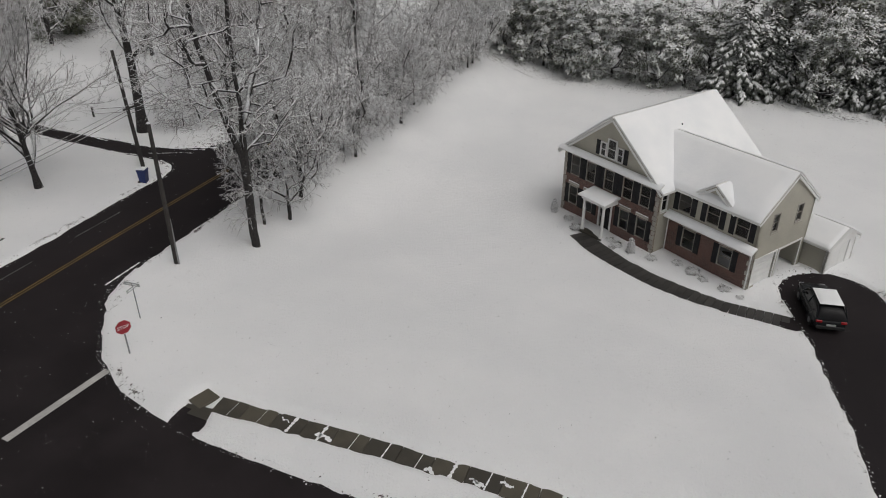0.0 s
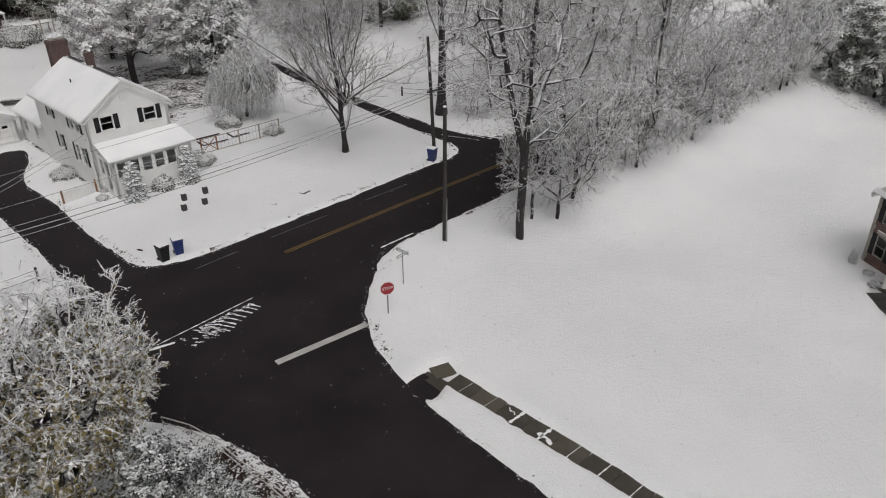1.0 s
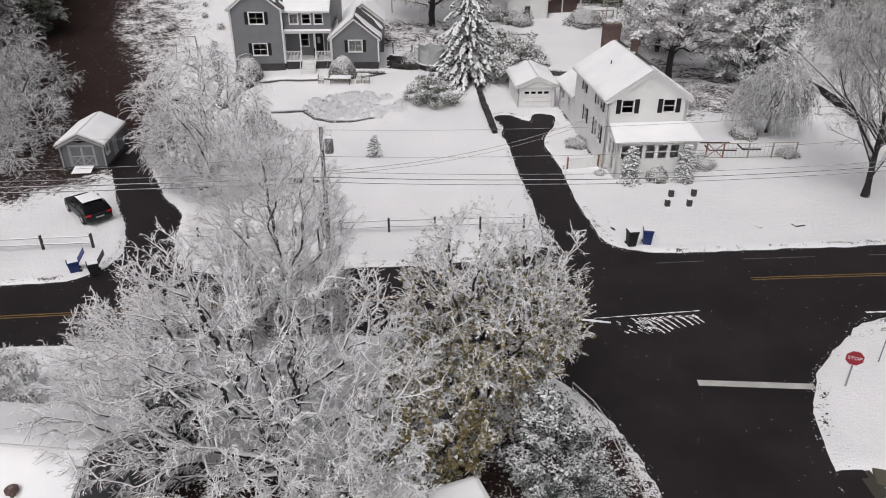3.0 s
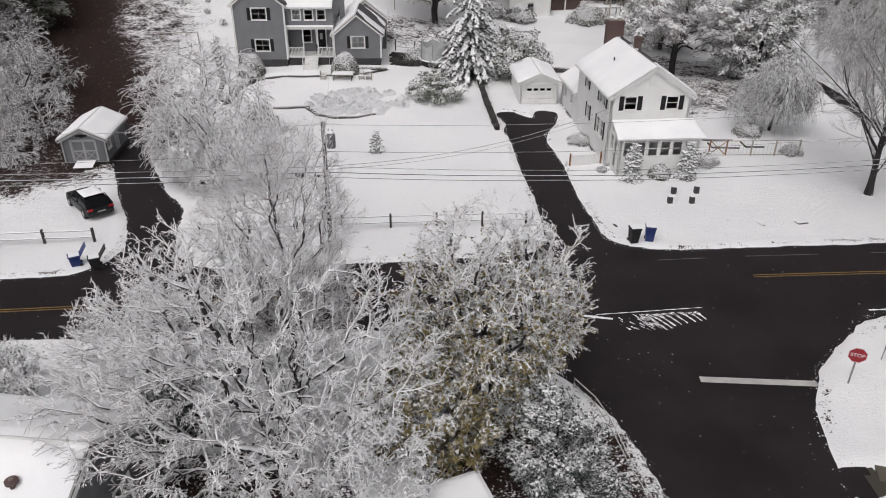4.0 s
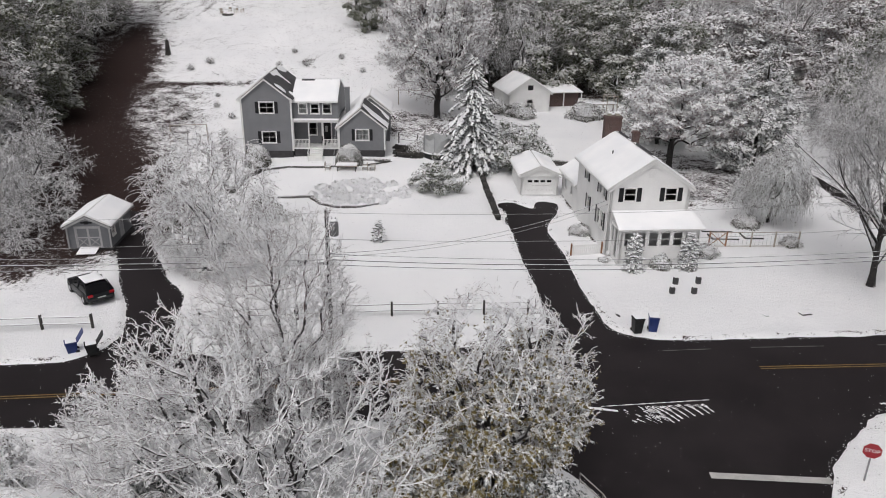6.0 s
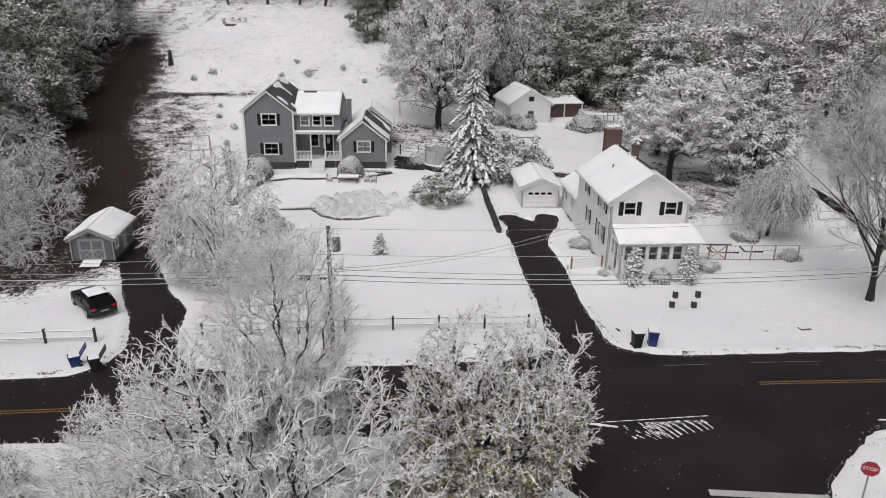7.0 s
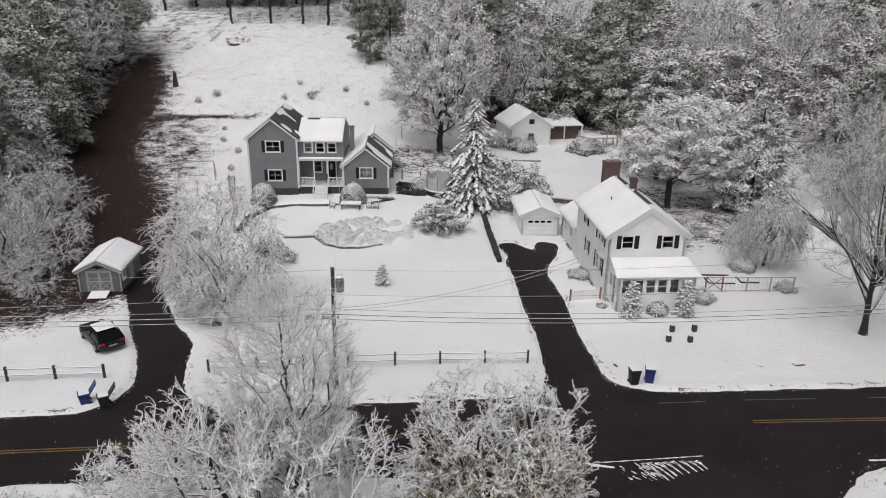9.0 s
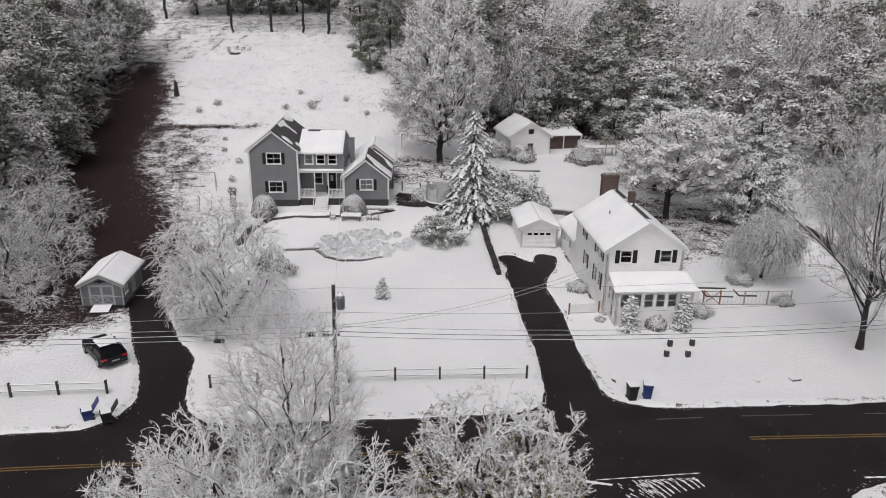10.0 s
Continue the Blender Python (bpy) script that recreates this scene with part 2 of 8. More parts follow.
SHRUB = dusted("snowy_shrub_leaf", (0.04, 0.04, 0.028), (0.08, 0.07, 0.05), 0.1, 0.6, 1.6, 8, blot=0.6, bump=0)
SHRUB_CAP = dusted("snow_capped_leaf", (0.05, 0.05, 0.036), (0.10, 0.095, 0.07), 0.3, 1.0, 2.0, 9, blot=0.45, bump=0, tilt=1.8)
SHRUB_WHITE = dusted("snow_buried_leaf", (0.05, 0.045, 0.035), (0.11, 0.10, 0.085), -1.3, -0.6, 2.2, 9, blot=0.9, bump=0)
WALL_DARK = surface("wet_dark_stone", (0.02, 0.019, 0.018), (0.05, 0.046, 0.042), 2.0, 12, 0.85, 0.5, 0.02, vary=0.5)
for m_ in (CAR_GLASS, CAR_PAINT, DARK_TRIM, PLASTIC_DARK):
    m_.node_tree.nodes["Principled BSDF"].inputs["Specular IOR Level"].default_value = 0.1
PAVING = surface("wet_dark_paving", (0.055, 0.052, 0.048), (0.032, 0.03, 0.028), 0.7, 14, 0.6, 0.3, 0.008, vary=0.3)

# ---- building tools ----
class Mesh:
    """Vertices and faces, gathered in plain lists."""

    def __init__(self):
        self.v, self.f = [], []

    def add(self, vs, fs):
        k = len(self.v)
        self.v.extend(tuple(p) for p in vs)
        self.f.extend(tuple(i + k for i in f) for f in fs)
        return self

    def box(self, x0, y0, z0, x1, y1, z1, m=None, bevel=0.0):
        if bevel:
            b = bevel
            ring = lambda z, d: [(x0 + d, y0 + d, z), (x1 - d, y0 + d, z), (x1 - d, y1 - d, z), (x0 + d, y1 - d, z)]
            vs = ring(z0, b) + ring(z0 + b, 0) + ring(z1 - b, 0) + ring(z1, b)
            fs = [(3, 2, 1, 0), (12, 13, 14, 15)] + [(r * 4 + k, r * 4 + (k + 1) % 4, r * 4 + 4 + (k + 1) % 4, r * 4 + 4 + k) for r in range(3) for k in range(4)]
        else:
            vs = [(x0, y0, z0), (x1, y0, z0), (x1, y1, z0), (x0, y1, z0), (x0, y0, z1), (x1, y0, z1), (x1, y1, z1), (x0, y1, z1)]
            fs = [(3, 2, 1, 0), (4, 5, 6, 7), (0, 1, 5, 4), (1, 2, 6, 5), (2, 3, 7, 6), (3, 0, 4, 7)]
        if m is not None:
            vs = [m @ Vector(p) for p in vs]
        return self.add(vs, fs)

    def prism(self, poly, y0, y1):
        """A polygon in x and z, counter-clockwise as seen from -y, drawn from y0 to y1."""
        n = len(poly)
        vs = [(x, y0, z) for x, z in poly] + [(x, y1, z) for x, z in poly]
        return self.add(vs, [tuple(range(n)), tuple(reversed(range(n, 2 * n)))] + [(i, i + n, (i + 1) % n + n, (i + 1) % n) for i in range(n)])

    def slab(self, corners, thick):
        """A plate under (thick < 0) or over four or three corners."""
        n = len(corners)
        c = [Vector(p) for p in corners]
        up = (c[1] - c[0]).cross(c[-1] - c[0]).normalized() * thick
        vs = c + [p + up for p in c]
        return self.add(vs, [tuple(reversed(range(n))), tuple(range(n, 2 * n))] + [(i, (i + 1) % n, (i + 1) % n + n, i + n) for i in range(n)])

    def tube(self, pts, radii, n=8, cap=True):
        pts = [Vector(p) for p in pts]
        rows = []
        for i, p in enumerate(pts):
            d = (pts[min(i + 1, len(pts) - 1)] - pts[max(i - 1, 0)]).normalized()
            a = d.orthogonal().normalized() if abs(d.z) < 0.99 else Vector((1, 0, 0))
            if abs(d.z) < 0.99:
                a = d.cross(Vector((0, 0, 1))).normalized()
            b = d.cross(a)
            rows.append([p + (a * math.cos(k * math.tau / n) + b * math.sin(k * math.tau / n)) * radii[i] for k in range(n)])
        vs = [q for r in rows for q in r]
        fs = [(i * n + k, i * n + (k + 1) % n, (i + 1) * n + (k + 1) % n, (i + 1) * n + k) for i in range(len(rows) - 1) for k in range(n)]
        if cap:
            fs += [tuple(reversed(range(n))), tuple(range((len(rows) - 1) * n, len(rows) * n))]
        return self.add(vs, fs)

    def lathe(self, profile, n=16, at=(0, 0, 0)):
        """Radius and height pairs, turned round the upright."""
        vs = [(at[0] + r * math.cos(k * math.tau / n), at[1] + r * math.sin(k * math.tau / n), at[2] + z) for r, z in profile for k in range(n)]
        fs = [(i * n + k, i * n + (k + 1) % n, (i + 1) * n + (k + 1) % n, (i + 1) * n + k) for i in range(len(profile) - 1) for k in range(n)]
        fs += [tuple(reversed(range(n))), tuple(range((len(profile) - 1) * n, len(profile) * n))]
        return self.add(vs, fs)

    def data(self, name, material, smooth=False):
        me = bpy.data.meshes.new(name)
        me.from_pydata(self.v, [], self.f)
        me.materials.append(material)
        if smooth:
            me.shade_smooth()
        me.update()
        return me


def part(name, mesh, material, parent=None, label="", smooth=False):
    """Links a mesh as one object under a thing or a part."""
    ob = new(name, mesh.data(name, material, smooth) if isinstance(mesh, Mesh) else mesh)
    ob.parent = parent
    return tagged(ob, label)


def thing(name, m, label, category, group="", kind=""):
    ob = new(name)
    ob.empty_display_size = 0.2
    ob.matrix_world = m
    return tagged(ob, label, category, group, kind)


def hash_grid(ix, iy, seed):
    h = (ix.astype(np.int64) * 374761393 + iy.astype(np.int64) * 668265263 + seed * 1442695) & 0x7FFFFFFF
    h = (h ^ (h >> 13)) * 1274126177 & 0x7FFFFFFF
    return ((h ^ (h >> 16)) & 0xFFFF) / 65535.0


def rough_noise(x, y, seed=0):
    """Value noise, 0 to 1, one unit to the lump."""
    ix, iy = np.floor(x), np.floor(y)
    fx, fy = x - ix, y - iy
    fx, fy = fx * fx * (3 - 2 * fx), fy * fy * (3 - 2 * fy)
    a, b = hash_grid(ix, iy, seed), hash_grid(ix + 1, iy, seed)
    c, d = hash_grid(ix, iy + 1, seed), hash_grid(ix + 1, iy + 1, seed)
    return (a * (1 - fx) + b * fx) * (1 - fy) + (c * (1 - fx) + d * fx) * fy


def step(a, b, x):
    t = np.clip((x - a) / (b - a), 0, 1)
    return t * t * (3 - 2 * t)


# ---- the lie of the land ----
def height(x, y):
    """The bare ground: level at the junction, rising to the wooded hill, falling to the brick house."""
    x, y = np.asarray(x, float), np.asarray(y, float)
    west = 1 - 0.72 * step(-12, 14, x)
    hill = np.interp(y, [58, 68, 76, 92, 105, 118, 145, 200, 300, 2000], [0, 0.4, 1.2, 2.4, 4.6, 7.2, 12.2, 24, 40, 60]) * west
    dip = -3.0 * step(19, 43, x) * (1 - step(24, 38, y))
    return hill + dip


def z_at(x, y):
    return float(height(x, y))


def along(x, y, pts, widths):
    """Distance outside a way of changing half width."""
    best = np.full(np.shape(x), 1e9)
    for (ax, ay), (bx, by), wa, wb in zip(pts, pts[1:], widths, widths[1:]):
        dx, dy = bx - ax, by - ay
        t = np.clip(((x - ax) * dx + (y - ay) * dy) / (dx * dx + dy * dy), 0, 1)
        best = np.minimum(best, np.hypot(x - ax - t * dx, y - ay - t * dy) - (wa + (wb - wa) * t))
    return best


def smooth_min(a, b, k):
    h = np.maximum(k - np.abs(a - b), 0) / k
    return np.minimum(a, b) - h * h * k / 4


MAIN_FAR = ([-200, -60, -26, -5, 19, 34, 60, 100, 200], [6, 29.5, 35.6, 37.7, 39.9, 41.1, 42.2, 42.5, 36])
MAIN_NEAR = ([-200, -60, -21, 0, 24, 36, 60, 100, 200], [-1, 23, 29.9, 31.3, 32.9, 34.1, 35.6, 36, 29])
WHITE_DRIVE = ([(9.1, 37), (8.57, 47.3), (8.1, 55), (7.8, 58.8), (7.75, 61.4), (8.0, 63.4), (6.5, 65.8)], [2.1, 1.55, 1.7, 1.45, 1.8, 1.75, 0.95])
WHITE_TURN = ([(8.4, 61.3), (9.75, 64.0), (10.15, 66.2)], [1.2, 1.05, 1.05])
WEST_DRIVE = ([(-17.2, 35), (-17.9, 40.3), (-19.2, 44.6), (-21.0, 47.3), (-23.3, 52), (-25.6, 56.5), (-28.5, 61)], [2.4, 1.4, 1.8, 1.5, 1.4, 1.4, 1.8])
NORTH_LANE = ([(42.0, 38), (40.2, 47), (40.1, 54), (40.2, 60), (40.6, 73), (38, 110)], [2.2, 0.95, 0.8, 0.75, 0.75, 0.8])
BRICK_DRIVE = ([(10, -11), (24, -11.2), (32, -9.8), (40, -8.2), (45.2, -6.2)], [4.5, 3.7, 3.3, 3.2, 3.1])
SIDEWALK = ([(18.15, 20.2), (18.85, 12.0), (19.25, 5.0), (19.6, -6.0)], [0.4, 0.4, 0.4, 0.4])
RAMP = ([(16.6, 20.6), (17.7, 20.75)], [0.75, 0.6])
SPUR = ([(17.9, 21.1), (18.5, 20.9)], [0.42, 0.42])
BRICK_WALK = ([(47.0, 11.0), (45.5, 9.4), (44.0, 7.2), (42.6, 4.7), (41.7, 2.2), (41.1, -0.6), (40.9, -4.0)], [0.75, 0.7, 0.66, 0.64, 0.62, 0.6, 0.7])
PATIO_WALK = ([(-20.5, 67.9), (-20.2, 72.0), (-18.8, 74.3), (-16.2, 75.3), (-13.4, 75.3), (-10.7, 75.8), (-8.0, 76.3), (-5.1, 78.2)], [0.3, 0.4, 0.4, 0.35, 0.4, 0.4, 0.35, 0.3])


def street_distance(x, y):
    main = np.maximum(y - np.interp(x, *MAIN_FAR), np.interp(x, *MAIN_NEAR) - y)
    middle = 12.6 + 0.35 * step(20, 0, y)
    cross = np.abs(x - middle) - 3.35
    cross = cross + 1.5 * np.maximum(y - 31, 0)
    return smooth_min(main, cross, np.interp(x, [9, 17], [15.2, 14.0]))


def drive_distance(x, y):
    d = along(x, y, *WHITE_DRIVE)
    for way in (WHITE_TURN, WEST_DRIVE, NORTH_LANE, BRICK_DRIVE):
        d = np.minimum(d, along(x, y, *way))
    return d


def asphalt_distance(x, y):
    return smooth_min(street_distance(x, y), drive_distance(x, y), 3.0)


def cleared_distance(x, y):
    d = asphalt_distance(x, y)
    for way in (SIDEWALK, RAMP, SPUR, BRICK_WALK, PATIO_WALK):
        d = np.minimum(d, along(x, y, *way))
    return d


def spaced(lo, hi, fine, reach):
    """Even steps from lo to hi, then slowly and at last quickly wider ones out to reach."""
    inner = list(np.arange(lo, hi + fine / 2, fine))
    a, b, s = inner[0], inner[-1], fine
    left, right = [], []
    while b < reach:
        s *= 1.035 if s < 1.3 else 1.16
        a, b = a - s, b + s
        left.append(a)
        right.append(b)
    return np.array(left[::-1] + inner + right)


def sheet(xs, ys, z, keep=None):
    ny, nx = z.shape
    gx, gy = np.meshgrid(xs, ys)
    v = np.stack([gx, gy, z], -1).reshape(-1, 3)
    i = (np.arange(ny - 1)[:, None] * nx + np.arange(nx - 1)[None, :])
    if keep is not None:
        i = i[keep[:-1, :-1] | keep[1:, :-1] | keep[:-1, 1:] | keep[1:, 1:]]
    i = i.ravel()
    f = np.stack([i, i + 1, i + nx + 1, i + nx], -1)
    used = np.unique(f)
    remap = np.full(len(v), -1)
    remap[used] = np.arange(len(used))
    return v[used], remap[f], used


def grid_object(name, v, f, material, smooth=True):
    me = bpy.data.meshes.new(name)
    me.vertices.add(len(v))
    me.vertices.foreach_set("co", np.asarray(v, np.float32).ravel())
    me.loops.add(f.size)
    me.loops.foreach_set("vertex_index", f.ravel().astype(np.int32))
    me.polygons.add(len(f))
    me.polygons.foreach_set("loop_start", np.arange(0, f.size, f.shape[1], dtype=np.int32))
    me.materials.append(material)
    me.update(calc_edges=True)
    if smooth:
        me.shade_smooth()
    return new(name, me)


XS, YS = spaced(-30, 48, 0.3, 1500), spaced(-12, 79, 0.3, 1500)
GX, GY = np.meshgrid(XS, YS)
GH = height(GX, GY)
ragged = (rough_noise(GX * 0.31, GY * 0.31, 3) - 0.5) * 0.2 + (rough_noise(GX * 0.83, GY * 0.83, 6) - 0.5) * 0.15 + (rough_noise(GX * 2.1, GY * 2.1, 4) - 0.5) * 0.26
CLEAR = cleared_distance(GX, GY)
edge = CLEAR + ragged * 0.6
cover = step(-0.10, 0.28, edge)
lumps = (rough_noise(GX * 0.22, GY * 0.22, 8) - 0.5) * 0.16 + (rough_noise(GX * 1.1, GY * 1.1, 9) - 0.5) * 0.035
lumps = lumps * step(0.3, 3.0, CLEAR)
drift = 0.05 * np.exp(-((CLEAR - 0.6) / 0.45) ** 2)
SNOW_Z = GH - 0.13 + cover * 0.24 + lumps + drift
gv, gf, used = sheet(XS, YS, SNOW_Z)
ground = tagged(grid_object("ground", gv, gf, GROUND), "snow-covered lawns and hillside with leaf litter and some painted shade", "ground", kind="structure")
# how thin the snow lies: the wood's edge and the bare track in it, with some tree shade and haze painted in
LITTER = ([(-26, 60), (-33.5, 70), (-41.8, 82), (-46.6, 92), (-48.2, 103), (-49.2, 114), (-51, 123), (-54, 134)], [1.8, 3.8, 5.2, 5.0, 4.3, 3.2, 2.2, 0.6])
thin = 1.0 * (1 - step(-1.5, 7.5, along(GX, GY, *LITTER)))
thin = np.maximum(thin, 0.82 * (1 - step(0, 7, along(GX, GY, [(-42, 50), (-34.5, 52), (-31.5, 56), (-32, 64)], [3.5, 3.5, 4.5, 6]))))
thin = np.maximum(thin, 0.85 * (1 - step(-0.3, 1.3, along(GX, GY, [(-45, 105), (-40.6, 105.8), (-34, 106.4), (-26.5, 107.2)], [1.0, 0.7, 0.4, 0.1]))))
thin = np.maximum(thin, 0.58 * (1 - step(0, 10, along(GX, GY, [(-37.5, 80), (-38.5, 92), (-40, 100)], [3.5, 4, 2.5]))))
thin = np.maximum(thin, 0.62 * (1 - step(0, 0.9, along(GX, GY, [(-32, 115.2), (-25.8, 115.2), (-20.6, 116.5)], [0.1, 0.2, 0.15]))))
thin = np.maximum(thin, 0.45 * (1 - step(0, 3, along(GX, GY, [(-50.5, 122), (-55, 138), (-57, 160)], [1.2, 1.6, 1.8]))))
thin = np.maximum(thin, 0.50 * (1 - step(0, 5, along(GX, GY, [(20, 66), (24, 80), (30, 74)], [2, 5, 6]))))
thin = np.maximum(thin, 0.5 * (1 - step(0, 5, along(GX, GY, [(-6, 92), (3, 94), (6, 88)], [3, 4, 2]))))
# under the bare tree: litter, and the crown's shade put into the same colour
thin = np.maximum(thin, 0.75 * (1 - step(-1, 4, along(GX, GY, [(-9, 18.5), (-2.5, 18), (5.0, 20.5)], [2.0, 2.8, 2.8]))))
# floor of the woods behind the cottage: litter plus painted tree shade
thin = np.maximum(thin, 0.85 * (1 - step(-3, 4, along(GX, GY, [(0, 121), (20, 126), (44, 122)], [7, 10, 8]))))
thin = np.maximum(thin, 0.62 * (1 - step(-0.5, 1.6, along(GX, GY, [(4.5, 20), (6.6, 16), (7.4, 10), (7.6, 4)], [1.6, 1.3, 1.1, 1.0]))))
thin = np.maximum(thin, 0.30 * (1 - step(-2, 4, along(GX, GY, [(44, 40), (70, 46)], [4, 6]))))
thin = np.maximum(thin, 0.75 * step(-44, -50, GX + 0.3 * np.clip(GY - 106, 0, 60)) * step(52, 64, GY) * (1 - step(150, 175, GY)))
thin = np.maximum(thin, 0.42 * step(148, 162, GY))
# far hillside: thin speckled snow, greyed further to paint in the mist
thin = np.maximum(thin, 0.2 * step(94, 112, GY) * (1 - step(-14, 0, GX)) * (0.6 + 0.8 * rough_noise(GX * 0.07, GY * 0.16, 17)))
thin = np.maximum(thin, 0.66 * (1 - step(0.1, 0.55, along(GX, GY, [(12.35, 69), (12.75, 64.4), (13.1, 60), (13.15, 56.5)], [0.12, 0.15, 0.15, 0.12]))))
for x0, y0 in ((-50, 139), (-47.5, 144), (-52, 146), (-44, 150), (-49, 152)):
    thin = np.maximum(thin, 0.55 * (1 - step(0, 1.1, along(GX, GY, [(x0, y0), (x0 + 2.5, y0 + 7)], [0.25, 0.1]))))
thin = np.maximum(thin, 0.5 * step(44, 52, GX) * step(76, 88, GY))
thin = np.maximum(thin, 0.36 * step(0.05, 0.3, CLEAR) * (1 - step(0.3, 0.8, asphalt_distance(GX, GY))) * (rough_noise(GX * 0.4, GY * 0.4, 21) > 0.42))
thin = np.maximum(thin, 0.30 * (1 - step(0, 2.0, along(GX, GY, [(85, 33), (86, 5), (84, -14)], [1.2, 1.2, 1.2]))))
ground.data.attributes.new("thin", "FLOAT", "POINT").data.foreach_set("value", thin.ravel()[used].astype(np.float32))

# roads: one sheet each of wet asphalt under the snow's edge
STREET, DRIVE = street_distance(GX, GY), drive_distance(GX, GY)
rv, rf, _ = sheet(XS, YS, GH + 0.012 * (rough_noise(GX * 0.3, GY * 0.3, 5) - 0.5), STREET < 0.9)
tagged(grid_object("road", rv, rf, ASPHALT), "wet black asphalt road with a side street", "road", kind="structure")
dv, df, _ = sheet(XS, YS, GH - 0.005 + 0.012 * (rough_noise(GX * 0.3, GY * 0.3, 5) - 0.5), (DRIVE < 0.9) & (STREET > 0.6))
tagged(grid_object("pavement", dv, df, ASPHALT), "wet black asphalt driveways", "driveway", kind="structure")


def ribbon(mesh, line, half, lift, steps=60, ragged_edge=0.0, seed=0):
    """A thin painted strip that follows the ground along a line of two functions of x."""
    rng = random.Random(seed)
    pts = [line(i / steps) for i in range(steps + 1)]
    rows = []
    for i, (x, y) in enumerate(pts):
        a, b = pts[max(i - 1, 0)], pts[min(i + 1, steps)]
        d = Vector((b[0] - a[0], b[1] - a[1])).normalized()
        w = half * (1 - ragged_edge * rng.random())
        for s in (-1, 1):
            rows.append((x - d.y * w * s, y + d.x * w * s, z_at(x, y) + lift))
    mesh.add(rows, [(2 * i, 2 * i + 1, 2 * i + 3, 2 * i + 2)[::-1] for i in range(steps)])
    return mesh


def centre_line(x):
    return float(np.interp(x, [-60, -23.5, 19.2, 27, 39, 60, 100], [26.3, 32.45, 36.55, 37.05, 37.6, 38.9, 39.3]))


for x0, x1 in ((-58, -14.5), (-14.2, -2.0), (18.6, 62)):
    for off in (-0.11, 0.11):
        strip = ribbon(Mesh(), lambda t: (x0 + (x1 - x0) * t, centre_line(x0 + (x1 - x0) * t) + off), 0.045, 0.016, 40)
        tagged(part("trim", strip, PAINT_YELLOW), "worn yellow centre line on the asphalt", "road marking", kind="structure")
stop_bar = ribbon(Mesh(), lambda t: (12.45 + 5.4 * t, 26.95 - 0.3 * t), 0.21, 0.016, 12)
tagged(part("trim", stop_bar, PAINT_WHITE), "white stop bar painted across the side street", "road marking", kind="structure")
for x0, x1 in ((13.5, 16.5), (19, 23.6), (27, 31)):
    strip = ribbon(Mesh(), lambda t: (x0 + (x1 - x0) * t, centre_line(x0 + (x1 - x0) * t) + 2.35), 0.05, 0.015, 16, 0.6, 4)
    tagged(part("trim", strip, PAINT_FAINT), "faded white edge line with slush", "road marking", kind="structure")

# slush streaks where a hatched island is painted on the junction
slush = Mesh()
rng = random.Random(12)
for k in range(8):
    x = 10.9 + k * 0.42 + rng.uniform(-0.08, 0.08)
    top = 32.4 + 0.08 * (x - 11.5) + rng.uniform(-0.06, 0.06)
    long_ = 1.75 - 0.13 * k + rng.uniform(-0.15, 0.15)
    ribbon(slush, lambda t: (x + 0.62 * long_ * t, top - 0.78 * long_ * t + 0.18 * math.sin(3.1 * t)), rng.uniform(0.05, 0.09), 0.02, 12, 0.85, rng.randrange(999))
    ribbon(slush, lambda t: (x + 0.12 + 0.3 * long_ * t, top + 0.03 - 0.3 * long_ * t + 0.14 * math.sin(3.1 * t)), rng.uniform(0.03, 0.07), 0.021, 8, 0.9, rng.randrange(999))
for k in range(52):
    x, y = rng.gauss(11.0, 0.5), rng.gauss(31.75, 0.3)
    ribbon(slush, lambda t: (x + 0.18 * t, y - 0.2 * t), rng.uniform(0.02, 0.09), 0.02, 4, 0.9, k + 60)
ribbon(slush, lambda t: (23.6 + 2.9 * t, 33.05 + 0.3 * t), 0.1, 0.022, 24, 0.8, 43)
ribbon(slush, lambda t: (8.6 + 5.9 * t, 32.35 + 0.75 * t), 0.05, 0.021, 26, 0.8, 40)
ribbon(slush, lambda t: (7.3 + 2.1 * t, 32.35 - 0.4 * t), 0.2, 0.022, 12, 0.8, 41)
# ridges of slush across the mouth of the lane
for k, (a, b, half) in enumerate((((41.3, 58.2), (40.9, 51.3), 0.16), ((41.4, 47.2), (43.5, 41.6), 0.2), ((40.9, 48.8), (42.6, 42.2), 0.12), ((39.2, 49.2), (39.3, 46.6), 0.12), ((40.2, 46.0), (41.6, 42.6), 0.07))):
    ribbon(slush, lambda t: (a[0] + (b[0] - a[0]) * t + 0.12 * math.sin(5 * t + k), a[1] + (b[1] - a[1]) * t), half, 0.022, 34, 0.95, 70 + k)
tagged(part("trim", slush, SNOW), "streaks of slush on a hatched road marking", "slush", kind="stuff")

# the side street's sidewalk, slab by slab, and its ramp
walk_root = thing("sidewalk", pose(0, 0, 0), "wet concrete sidewalk slabs with snow in the joints", "sidewalk", kind="structure")


